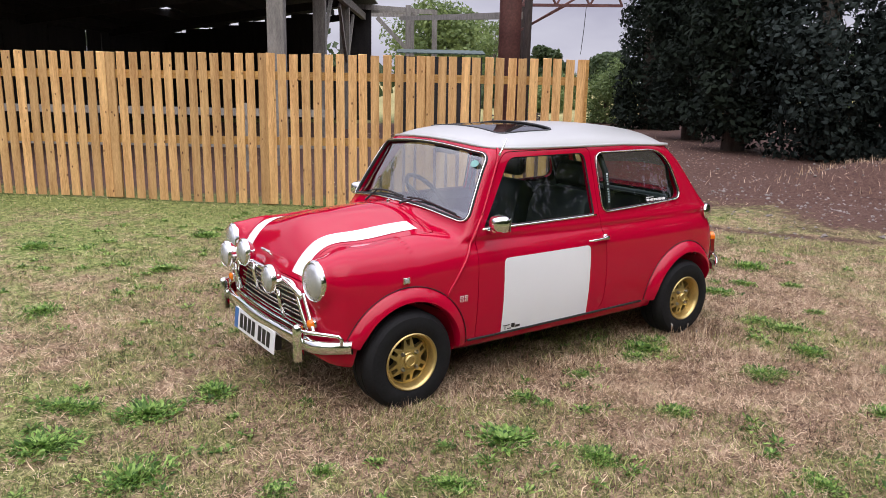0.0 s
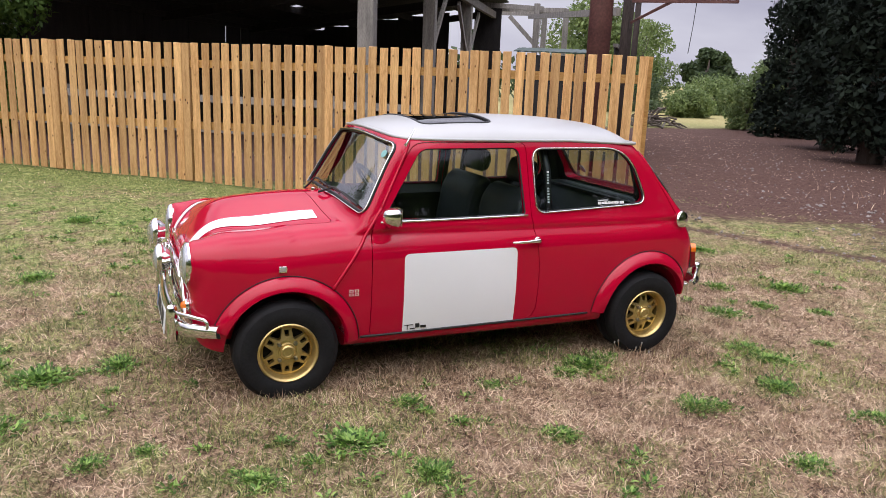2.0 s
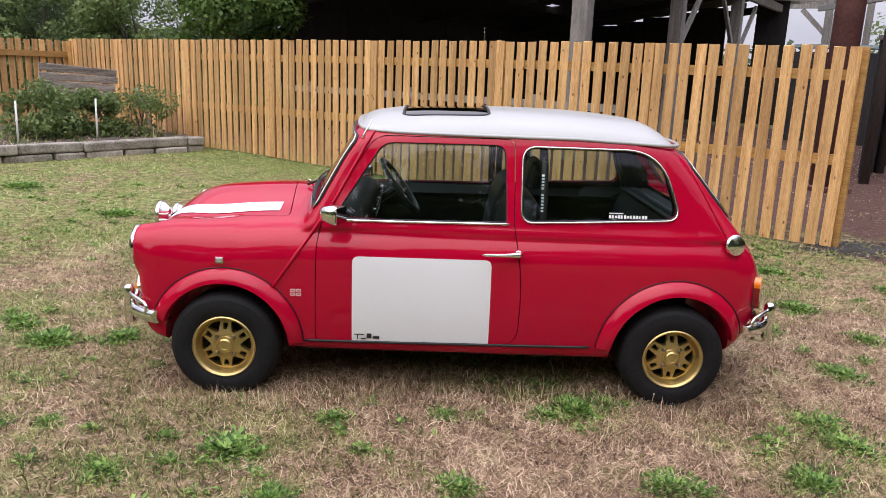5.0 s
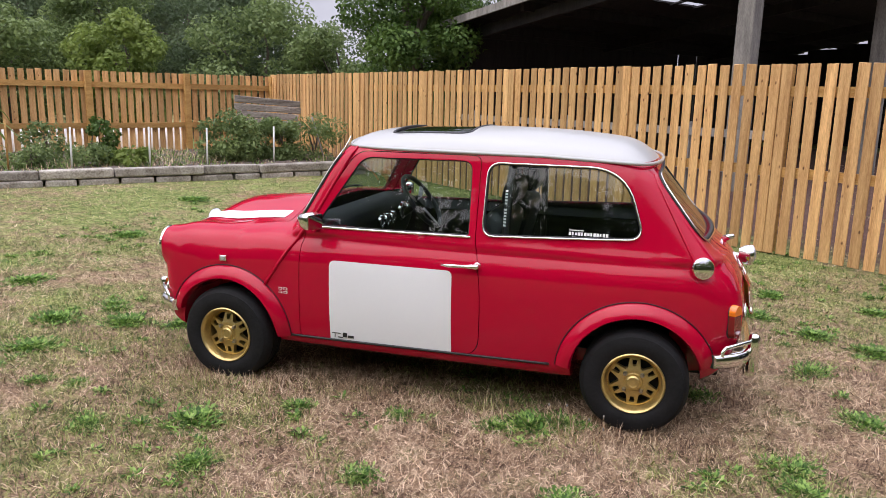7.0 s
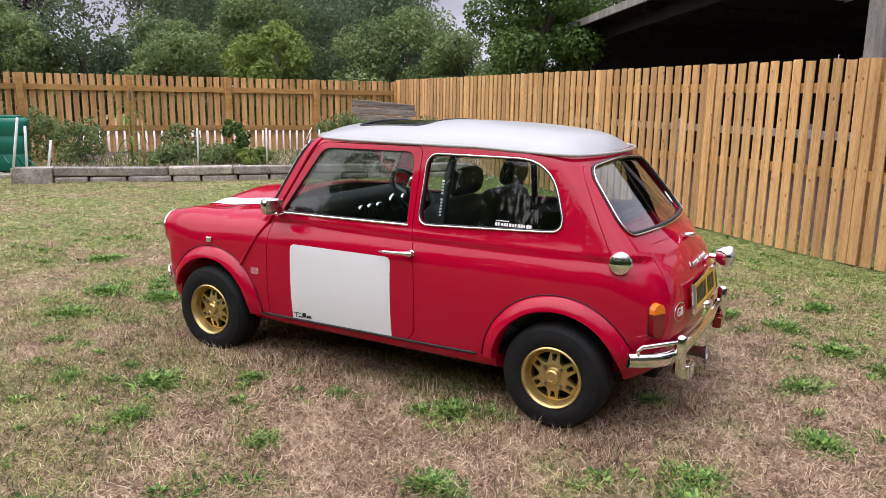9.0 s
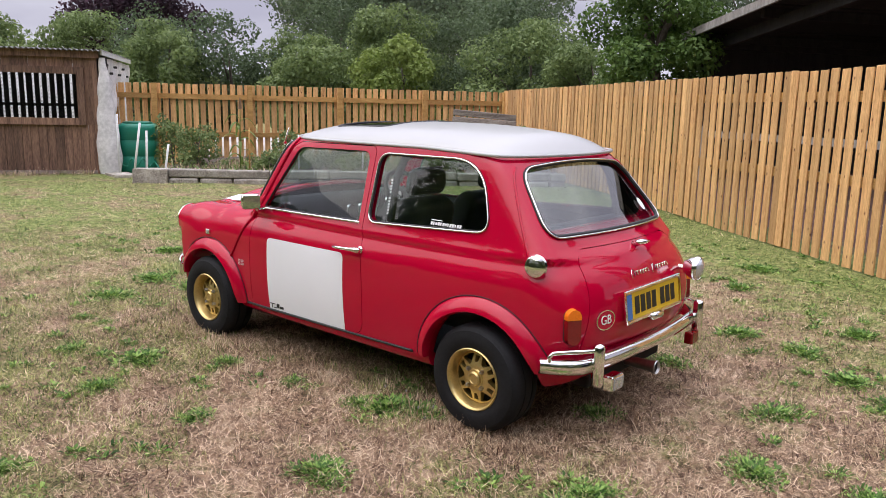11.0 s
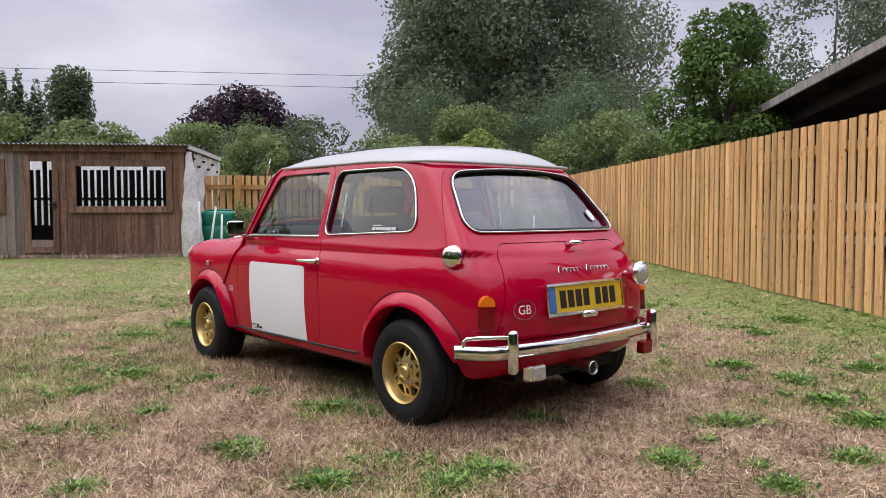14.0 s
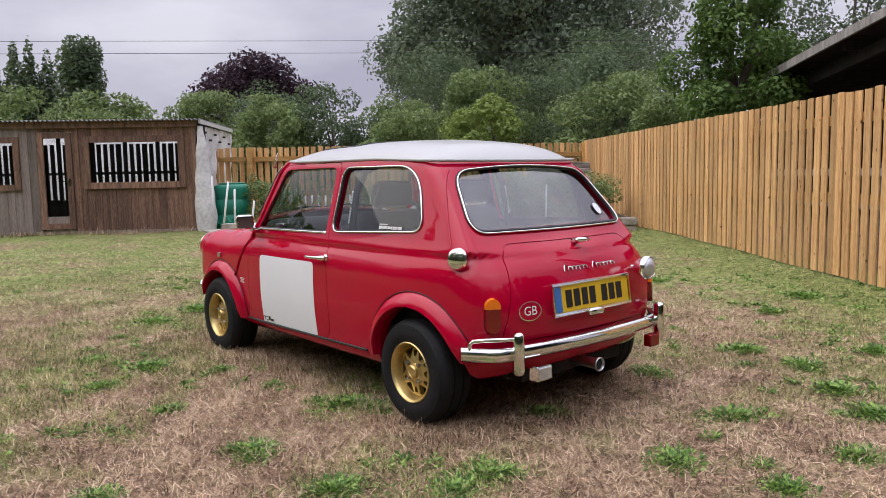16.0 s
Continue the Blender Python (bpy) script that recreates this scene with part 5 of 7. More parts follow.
# ---- ground: one sheet to the horizon ----
def ground_mat():
    m = bpy.data.materials.new("dry_lawn_and_earth")
    m.use_nodes = True
    n, l = m.node_tree.nodes, m.node_tree.links
    b = n["Principled BSDF"]
    b.inputs["Roughness"].default_value, b.inputs["Specular IOR Level"].default_value = 0.95, 0.15
    co, sep = n.new("ShaderNodeTexCoord"), n.new("ShaderNodeSeparateXYZ")
    l.new(co.outputs["Object"], sep.inputs[0])

    def noise_of(scale, detail=4, rough=0.6):
        t = n.new("ShaderNodeTexNoise")
        t.inputs["Scale"].default_value, t.inputs["Detail"].default_value, t.inputs["Roughness"].default_value = scale, detail, rough
        l.new(co.outputs["Object"], t.inputs["Vector"])
        return t.outputs["Fac"]

    def math_of(op, a, b_, c=None):
        t = n.new("ShaderNodeMath")
        t.operation = op
        for i, v in enumerate((a, b_, c)):
            if v is None:
                continue
            if isinstance(v, (int, float)):
                t.inputs[i].default_value = v
            else:
                l.new(v, t.inputs[i])
        return t.outputs[0]

    def ramp_of(fac, *stops):
        t = n.new("ShaderNodeValToRGB")
        while len(t.color_ramp.elements) < len(stops):
            t.color_ramp.elements.new(0.5)
        for e, (p, c) in zip(t.color_ramp.elements, stops):
            e.position, e.color = p, (*c, 1)
        l.new(fac, t.inputs["Fac"])
        return t.outputs["Color"]

    def mix_of(fac, a, b_):
        t = n.new("ShaderNodeMix")
        t.data_type = "RGBA"
        l.new(fac, t.inputs["Factor"])
        l.new(a, t.inputs[6])
        l.new(b_, t.inputs[7])
        return t.outputs[2]

    hair, hand, mid, big = noise_of(70, 8, 0.8), noise_of(17, 6, 0.72), noise_of(5, 5, 0.65), noise_of(0.9, 4, 0.6)
    fine = math_of("ADD", math_of("MULTIPLY", hair, 0.62), math_of("MULTIPLY", hand, 0.38))
    straw = ramp_of(fine, (0.41, (0.036, 0.020, 0.014)), (0.49, (0.185, 0.122, 0.077)), (0.575, (0.47, 0.335, 0.22)))
    green = ramp_of(fine, (0.41, (0.022, 0.036, 0.010)), (0.49, (0.115, 0.150, 0.038)), (0.58, (0.37, 0.39, 0.15)))
    earth = ramp_of(fine, (0.38, (0.028, 0.015, 0.012)), (0.51, (0.098, 0.054, 0.042)), (0.60, (0.17, 0.108, 0.086)), (0.67, (0.42, 0.37, 0.32)))
    # greener away from the car
    dx, dy = math_of("SUBTRACT", sep.outputs[0], 0.9), math_of("ADD", sep.outputs[1], 0.3)
    r2 = math_of("SQRT", math_of("ADD", math_of("MULTIPLY", dx, dx), math_of("MULTIPLY", math_of("MULTIPLY", dy, dy), 1.5)), 0)
    away = math_of("MINIMUM", math_of("MULTIPLY_ADD", r2, 0.20, -0.30), 0.8)
    patchy = math_of("ADD", away, math_of("ADD", math_of("MULTIPLY_ADD", big, 2.6, -1.30), math_of("MULTIPLY_ADD", mid, 3.2, -1.6)))
    beside = n.new("ShaderNodeClamp")
    l.new(math_of("ADD", math_of("MULTIPLY_ADD", sep.outputs[0], 0.5703, -2.96), math_of("MULTIPLY", sep.outputs[1], 0.8214)), beside.inputs["Value"])
    left = n.new("ShaderNodeClamp")
    l.new(math_of("SUBTRACT", 3.0, sep.outputs[0]), left.inputs["Value"])
    patchy = math_of("MULTIPLY_ADD", math_of("MULTIPLY", beside.outputs[0], left.outputs[0]), 0.7, patchy)
    gfac = n.new("ShaderNodeClamp")
    l.new(patchy, gfac.inputs["Value"])
    lawn = mix_of(gfac.outputs[0], straw, green)
    field = ramp_of(mid, (0.3, (0.24, 0.21, 0.085)), (0.7, (0.42, 0.37, 0.17)))
    rf = math_of("SQRT", math_of("ADD", math_of("MULTIPLY", sep.outputs[0], sep.outputs[0]), math_of("MULTIPLY", sep.outputs[1], sep.outputs[1])), 0)
    ffac = n.new("ShaderNodeClamp")
    l.new(math_of("MULTIPLY_ADD", rf, 0.12, -2.4), ffac.inputs["Value"])
    lawn = mix_of(ffac.outputs[0], lawn, field)
    # bare earth beyond the fence's end and behind it
    e1 = math_of("SUBTRACT", math_of("ADD", math_of("MULTIPLY", sep.outputs[0], 0.87), math_of("MULTIPLY", sep.outputs[1], 0.48)), 4.55)
    strip = n.new("ShaderNodeClamp")
    l.new(math_of("MULTIPLY_ADD", sep.outputs[1], 0.75, -0.55), strip.inputs["Value"])
    track = math_of("MULTIPLY_ADD", math_of("ABSOLUTE", math_of("ADD", e1, 0.12), 0), -3.0, 0.55)
    e1 = math_of("SUBTRACT", e1, math_of("MULTIPLY", strip.outputs[0], 1.35))
    e1 = math_of("MAXIMUM", e1, track)
    rad0 = math_of("SQRT", math_of("ADD", math_of("MULTIPLY", sep.outputs[0], sep.outputs[0]), math_of("MULTIPLY", sep.outputs[1], sep.outputs[1])), 0)
    far = math_of("SUBTRACT", 20.0, rad0)
    e1 = math_of("MINIMUM", e1, far)
    e2 = math_of("SUBTRACT", math_of("ADD", math_of("MULTIPLY", math_of("SUBTRACT", sep.outputs[0], 3.55), 0.5703), math_of("MULTIPLY", math_of("SUBTRACT", sep.outputs[1], 2.78), 0.8214)), 0.2)
    e2 = math_of("MINIMUM", e2, math_of("SUBTRACT", 16.0, sep.outputs[1]))
    em = math_of("MAXIMUM", e1, e2)
    efac = n.new("ShaderNodeClamp")
    l.new(math_of("MULTIPLY_ADD", math_of("ADD", em, math_of("MULTIPLY_ADD", mid, 2.4, -1.2)), 1.5, 0.1), efac.inputs["Value"])
    l.new(mix_of(efac.outputs[0], lawn, earth), b.inputs["Base Color"])
    bp = n.new("ShaderNodeBump")
    bp.inputs["Strength"].default_value, bp.inputs["Distance"].default_value = 0.6, 0.012
    l.new(fine, bp.inputs["Height"])
    l.new(bp.outputs["Normal"], b.inputs["Normal"])
    return m


M_GROUND = ground_mat()
line = np.concatenate([-np.geomspace(600, 12.5, 14), np.linspace(-12, 14, 105), np.geomspace(14.6, 600, 14)])
gx, gy = np.meshgrid(line, line, indexing="ij")
gzz = gz(gx, gy)
mound = 0.26 * np.exp(-((gx - 9.6) / 1.7) ** 2 - ((gy - 2.2) / 0.8) ** 2) + 0.22 * np.exp(-((gx - 8.2) / 1.0) ** 2 - ((gy - 1.7) / 0.7) ** 2)
gzz = gzz + mound
nn = len(line)
quads = [(i * nn + j, (i + 1) * nn + j, (i + 1) * nn + j + 1, i * nn + j + 1) for i in range(nn - 1) for j in range(nn - 1)]
gme = bpy.data.meshes.new("ground")
gme.from_pydata(np.stack([gx, gy, gzz], -1).reshape(-1, 3).tolist(), [], quads)
gme.materials.append(M_GROUND)
gme.polygons.foreach_set("use_smooth", np.ones(len(quads), bool))
ground = tagged(new("ground", gme), "dry straw-coloured lawn turning to bare earth", "ground", kind="structure")


def flat_mesh(name, verts, size, material):
    """Loose faces of size corners each, from an array of their corners."""
    me = bpy.data.meshes.new(name)
    n = len(verts)
    me.vertices.add(n)
    me.vertices.foreach_set("co", np.asarray(verts, np.float32).ravel())
    me.loops.add(n)
    me.loops.foreach_set("vertex_index", np.arange(n, dtype=np.int32))
    me.polygons.add(n // size)
    me.polygons.foreach_set("loop_start", np.arange(0, n, size, dtype=np.int32))
    me.update(calc_edges=True)
    me.materials.append(material)
    return me


rng = np.random.default_rng(7)


def blades(n, lo, hi, length, width, lean, keep=None, curl=0.5):
    """Curved blades of five corners each, as an array (blade, corner, xyz)."""
    x, y = rng.uniform(lo[0], hi[0], n), rng.uniform(lo[1], hi[1], n)
    if keep is not None:
        k = keep(x, y) > rng.uniform(0, 1, n)
        x, y = x[k], y[k]
    n = len(x)
    a, ln = rng.uniform(0, math.tau, n), rng.uniform(*length, n)
    tilt = rng.uniform(*lean, n)
    base = np.stack([x, y, gz(x, y) - 0.002 + rng.uniform(0, 0.006, n)], 1)
    way = np.stack([np.cos(a) * np.sin(tilt), np.sin(a) * np.sin(tilt), np.cos(tilt)], 1)
    a2, t2 = a + rng.normal(0, curl, n), np.minimum(1.62, tilt + rng.uniform(-0.1, 0.6, n))
    way2 = np.stack([np.cos(a2) * np.sin(t2), np.sin(a2) * np.sin(t2), np.cos(t2)], 1)
    b = a + rng.normal(0, 0.4, n) + math.pi / 2
    side = np.stack([np.cos(b), np.sin(b), rng.normal(0, 0.35, n)], 1) * (width * rng.uniform(0.5, 1.4, n))[:, None]
    mid = base + way * ln[:, None] * 0.5
    tip = mid + way2 * ln[:, None] * 0.5
    return np.stack([base - side, base + side, mid + side * 0.85, mid - side * 0.85, tip], 1)


def blade_mesh(name, v, material):
    """One mesh of blades: a four-cornered and a three-cornered face each."""
    n = len(v)
    me = bpy.data.meshes.new(name)
    me.vertices.add(5 * n)
    me.vertices.foreach_set("co", np.asarray(v, np.float32).ravel())
    idx = (np.array((0, 1, 2, 3, 3, 2, 4), np.int32)[None, :] + 5 * np.arange(n, dtype=np.int32)[:, None]).ravel()
    me.loops.add(7 * n)
    me.loops.foreach_set("vertex_index", idx)
    me.polygons.add(2 * n)
    me.polygons.foreach_set("loop_start", (np.array((0, 4), np.int32)[None, :] + 7 * np.arange(n, dtype=np.int32)[:, None]).ravel())
    me.update(calc_edges=True)
    me.materials.append(material)
    return me


def lump(x, y, f, ph):
    return 0.5 + 0.5 * np.sin(x * f + ph + 1.7 * np.sin(y * f * 0.7 + ph)) * np.sin(y * f * 1.1 + 2 * ph + 1.3 * np.sin(x * f * 0.6))


def mottle(x, y, ph):
    return 0.36 * lump(x, y, 1.2, ph) + 0.30 * lump(x, y, 2.9, ph + 2.1) + 0.22 * lump(x, y, 6.3, ph + 4.4) + 0.17 * lump(x, y, 13.0, ph + 0.9) - 0.52


def bare(x, y):
    """Share of bare earth: the track past the fence's end, and behind the fence."""
    e = 0.87 * x + 0.48 * y - 4.55
    e = np.maximum(e - 1.35 * np.clip(0.75 * y - 0.55, 0, 1), 0.55 - 3.0 * np.abs(e + 0.12))
    behind = (x - 3.55) * 0.5703 + (y - 2.78) * 0.8214 > 0.05
    return np.where(behind & (e < 0), 1.0, np.clip(0.35 + 1.6 * e + 1.2 * mottle(x, y, 3.3), 0, 0.97))


def green_share(x, y):
    r = np.hypot(x - 0.9, (y + 0.3) * 1.15)
    along = (x - 3.55) * 0.5703 + (y - 2.78) * 0.8214
    g = np.minimum(0.22 * r - 0.42, 0.42) + 0.4 * np.clip((r - 4.2) / 2, 0, 1) + 4.6 * mottle(x, y, 0.6) + 0.75 * np.clip(1.4 + along, 0, 1) * np.clip(3.6 - x, 0, 1) + 0.38 * np.clip(-y - 1.5, 0, 1) * np.clip(2.6 - x, 0, 1)
    return np.clip(g, 0.015, 0.92) * (1 - bare(x, y))


def near_fade(x, y):
    """Blades thin out evenly away from the car."""
    return np.clip(1.25 - np.hypot((x - 0.2) / 4.8, (y + 1.2) / 4.4), 0, 1)


def dry_share(x, y):
    return (1 - 0.8 * green_share(x, y)) * (1 - bare(x, y)) * np.clip(0.75 + 1.2 * mottle(x, y, 5.7), 0.3, 1)


dry = np.concatenate([blades(1150000, (-5.0, -4.6), (5.6, 3.4), (0.020, 0.070), 0.00115, (0.80, 1.53), lambda x, y: dry_share(x, y) * near_fade(x, y), 0.9),
                      blades(90000, (-5.0, -4.6), (5.6, 3.4), (0.025, 0.06), 0.0013, (0.1, 1.0), lambda x, y: dry_share(x, y) * near_fade(x, y), 0.6),
                      blades(110000, (-8, -4), (7, 9), (0.025, 0.07), 0.0020, (0.6, 1.5), dry_share)])
# longer stalks left standing round the tyres and under the sills
for wx, wy, n in ((-1.02, -0.72, 620), (1.02, -0.72, 620), (0.0, -0.62, 900), (1.02, 0.72, 300), (1.30, -0.1, 300)):
    stalk = blades(n, (wx - 0.36 if abs(wx) > 0.1 else -0.75, wy - 0.13), (wx + 0.36 if abs(wx) > 0.1 else 0.75, wy + 0.10), (0.035, 0.09), 0.0012, (0.1, 1.1), None, 0.8)
    dry = np.concatenate([dry, stalk])
tagged(new("dry_grass", blade_mesh("dry_grass", dry, M_STRAW)), "short dry straw-coloured grass on the lawn", "grass", kind="stuff")
grn = np.concatenate([blades(540000, (-5.0, -4.6), (5.6, 3.4), (0.018, 0.058), 0.0014, (0.3, 1.35), lambda x, y: green_share(x, y) * near_fade(x, y)),
                      blades(230000, (-9, -4), (7, 9.5), (0.018, 0.05), 0.0019, (0.4, 1.4), green_share)])
tagged(new("green_grass", blade_mesh("green_grass", grn, M_BLADE)), "short olive green grass in patches on the lawn", "grass", kind="stuff")


# ---- weeds in the lawn ----
def rosette(r, n, rad, centre=(0.0, 0.0)):
    """Narrow jagged leaves springing from round one crown."""
    out = []
    for i in range(n):
        a, d = r.uniform(0, math.tau), rad * min(0.85, abs(r.normal(0, 0.42)))
        c = np.array((centre[0] + d * math.cos(a), centre[1] + d * math.sin(a), r.uniform(0.0, 0.012)))
        b, ln, up = a + r.normal(0, 0.8), r.uniform(0.018, 0.048), r.uniform(0.05, 1.05)
        w = ln * r.uniform(0.10, 0.22)
        way = np.array((math.cos(b) * math.cos(up), math.sin(b) * math.cos(up), math.sin(up)))
        sd = np.array((-math.sin(b), math.cos(b), r.uniform(-0.3, 0.3))) * w
        out += [c, c + way * ln * 0.55 + sd, c + way * ln - np.array((0, 0, 0.3 * ln * math.cos(up))), c + way * ln * 0.5 - sd]
    return out


def weed_mesh(seed, n, rad):
    return flat_mesh("weed_clump", np.array(rosette(np.random.default_rng(seed), n, rad)), 4, M_WEED)


weeds = [weed_mesh(40 + k, 640 + 90 * k, 0.125 + 0.02 * k) for k in range(4)]
small = []
for k in range(900):
    wx, wy = rng.uniform(-4.5, 4.0), rng.uniform(-4.0, 4.5)
    if rng.uniform() < 0.12 + 1.1 * float(green_share(wx, wy)) and float(bare(wx, wy)) < 0.3:
        pts = np.array(rosette(rng, int(rng.integers(10, 46)), rng.uniform(0.03, 0.085), (wx, wy)))
        pts[:, 2] += float(gz(wx, wy))
        small.append(pts)
tagged(new("small_weeds", flat_mesh("small_weeds", np.concatenate(small), 4, M_WEED)), "small green weeds scattered through the lawn", "weeds", kind="stuff")
spots = [(-1.75, -0.02, 1.1), (-2.1, -0.1, 1.3), (-2.55, -0.2, 1.3), (-2.3, -0.66, 1.1), (-0.87, -1.21, 1.2), (-0.63, -1.54, 0.9), (-1.65, -1.02, 0.6), (-2.42, 0.17, 0.8), (-1.87, -1.06, 0.7), (-0.02, -0.83, 0.6),
         (-2.05, 3.7, 1.3), (-2.28, 1.8, 1.1), (0.03, -1.42, 0.8), (0.82, -1.37, 0.9), (2.07, -0.22, 1.0), (3.02, 0.15, 1.4), (-0.5, -0.9, 0.8), (2.37, 0.94, 1.1), (1.68, -0.82, 0.9), (1.7, -1.02, 0.9),
         (0.58, -0.74, 1.3), (0.72, -0.68, 1.0), (0.44, -0.80, 0.8), (1.95, 0.46, 1.0), (2.09, 1.2, 1.1), (1.93, 2.14, 1.1), (0.8, 3.68, 1.3), (1.24, 0.81, 0.9), (1.34, 1.66, 1.2), (1.76, 1.56, 1.0),
         (2.48, -0.15, 0.9), (2.52, 0.34, 0.9), (2.78, -0.39, 0.8), (1.40, -1.32, 0.9), (0.91, -1.40, 0.7), (1.33, -0.12, 0.9), (-2.33, 0.09, 0.9), (-3.75, 2.02, 1.3), (-3.38, 0.41, 1.3), (-1.28, -1.38, 0.7), (2.21, -0.89, 0.7), (1.6, -1.78, 0.8), (0.87, -1.99, 0.8), (-0.05, -2.2, 0.7), (2.6, 1.9, 1.0), (0.9, 2.9, 1.1), (-0.6, 3.6, 1.2), (-3.0, 3.0, 1.3), (-1.3, 2.5, 1.0), (-4.4, 4.0, 1.4), (3.3, 1.4, 1.1)]
for i, (x, y, k) in enumerate(spots):
    ob = new("weed_clump", weeds[i % 4])
    ob.matrix_world = Matrix.Translation(g3((x, y), 0.0)) @ pose(0, 0, 0, 0, 0, i * 73) @ Matrix.Diagonal((k * (0.8 + 0.1 * (i % 5)), k * (0.95 - 0.08 * (i % 4)), k * 0.9, 1))
    tagged(ob, "fresh green weed clump in the dry lawn", "weed", "weeds in the lawn")


# dandelion stalks gone to seed beside the rear wheel
for x, y, h, lx in ((0.78, -0.80, 0.15, -0.03), (0.83, -0.83, 0.11, 0.02), (0.88, -0.86, 0.09, 0.035), (0.74, -0.86, 0.17, -0.06), (0.90, -0.80, 0.12, 0.01)):
    d = tagged(new("dandelion"), "dry dandelion stalk with a pale seed head", "weed", "dandelions by the wheel")
    foot_z = float(gz(x, y))
    part("stalk", tube(bmesh.new(), [(x, y, foot_z), (x + lx * 0.4, y - 0.005, foot_z + h * 0.55), (x + lx, y - 0.01, foot_z + h)], 0.0016, 5), M_STRAW, d)
    part("seed_head", lathe(bmesh.new(), [(0, -0.008), (0.003, -0.004), (0.0042, 0.002), (0.003, 0.007), (0, 0.009)], 8, Matrix.Translation((x + lx, y - 0.01, foot_z + h))), M_GREYWOOD, d, "pale seed head")


# ---- fences ----
def board_mesh(w, t, h, seed):
    r = random.Random(seed)
    bm = bmesh.new()
    box(bm, (w, t, h), (0, 0, h / 2))
    for v in bm.verts:
        v.co.x += r.uniform(-0.0025, 0.0025)
        if v.co.z > 0.1:
            v.co.z += r.uniform(-0.004, 0.004)
    bmesh.ops.bevel(bm, geom=[e for e in bm.edges if abs(e.verts[0].co.z - e.verts[1].co.z) > 0.5], offset=0.003, segments=1, affect="EDGES")
    me = bpy.data.meshes.new("board")
    bm.to_mesh(me)
    bm.free()
    me.materials.append(M_FENCE)
    return me


boards = [board_mesh(0.095, 0.017, 1.0, k) for k in range(6)]


def make_fence(name, label, start, way, angle, panel, panels, top, face, post_face):
    """Panels of upright boards on two rails; face: which side the boards are on."""
    f = tagged(new(name), label, "fence")
    side = Vector((-way.y, way.x, 0))
    r = random.Random(panels)
    count = 14 if panel > 1.7 else 13
    total = panel * panels
    pos = [p * panel + k * (panel - 0.099) / (count - 1) + 0.0495 for p in range(math.ceil(panels)) for k in range(count)]
    for s in [q for q in pos if q < total]:
        p = start + way * s + side * face * 0.034
        z0 = float(gz(p.x, p.y)) + 0.02
        zt = top(s) + r.uniform(-0.006, 0.006)
        ob = new("board", boards[r.randrange(6)])
        ob.parent = f
        ob.matrix_basis = Matrix.Translation((p.x, p.y, z0)) @ pose(0, 0, 0, 0, r.uniform(-0.35, 0.35), angle) @ Matrix.Diagonal((1, 1, zt - z0, 1))
    for k in range(math.ceil(panels)):
        s0, s1 = k * panel + 0.01, min(total, (k + 1) * panel) - 0.01
        for frac in (0.865, 0.455):
            za, zb = top(s0) * frac, top(s1) * frac
            a, b = start + way * s0, start + way * s1
            part("rail", beam(bmesh.new(), (a.x, a.y, za), (b.x, b.y, zb), 0.044, 0.092), M_RAIL, f)
    for k in range(math.ceil(panels) + 1):
        s = min(total, k * panel)
        p = start + way * s + side * post_face * 0.072
        part("post", box(bmesh.new(), (0.10, 0.10, top(s) + 0.3), (p.x, p.y, (top(s) - 0.3) / 2 + 0.0), 0.006, pose(0, 0, 0, 0, 0, angle)), M_RAIL, f)
    return f


make_fence("fence", "new honey-brown wooden picket fence beside the lawn", FA, FD, FENCE_ANGLE, 1.81, 12.2 / 1.81, lambda s: 1.803 - 0.0085 * max(0, s - 3) , 1, -1)
make_fence("fence", "new honey-brown wooden fence with its rails facing the garden", FC + FU * 0.02, FU, BACK_ANGLE, 1.69, 4.4, lambda s: 1.69, -1, 1)


# ---- foliage ----
def tree_points(blobs, n, size, seed, tilt=1.0):
    """Leaf quads on the outsides of uneven clumps: (x, y, z, rx, ry, rz) each."""
    r = np.random.default_rng(seed)
    vol = np.array([b[3] * b[4] + b[4] * b[5] + b[3] * b[5] for b in blobs])
    pick = r.choice(len(blobs), n, p=vol / vol.sum())
    b = np.array(blobs)[pick]
    d = r.normal(size=(n, 3))
    d /= np.linalg.norm(d, axis=1, keepdims=True)
    rad = 1 - 0.45 * r.uniform(0, 1, n) ** 2.2 + r.normal(0, 0.07, n)
    c = b[:, :3] + d * b[:, 3:6] * rad[:, None]
    nrm = d * 0.6 + r.normal(size=(n, 3)) * 0.6 + np.array((0, 0, 0.35))
    nrm /= np.linalg.norm(nrm, axis=1, keepdims=True)
    t = np.cross(nrm, r.normal(size=(n, 3)))
    t /= np.linalg.norm(t, axis=1, keepdims=True)
    u = np.cross(nrm, t)
    s = (size * r.uniform(0.6, 1.4, n))[:, None]
    t, u = t * s, u * s * 0.62
    bend = nrm * s * 0.18
    return np.stack([c - t, c - u * 0.9 + bend, c + t, c + u * 0.9 + bend], 1).reshape(-1, 3)


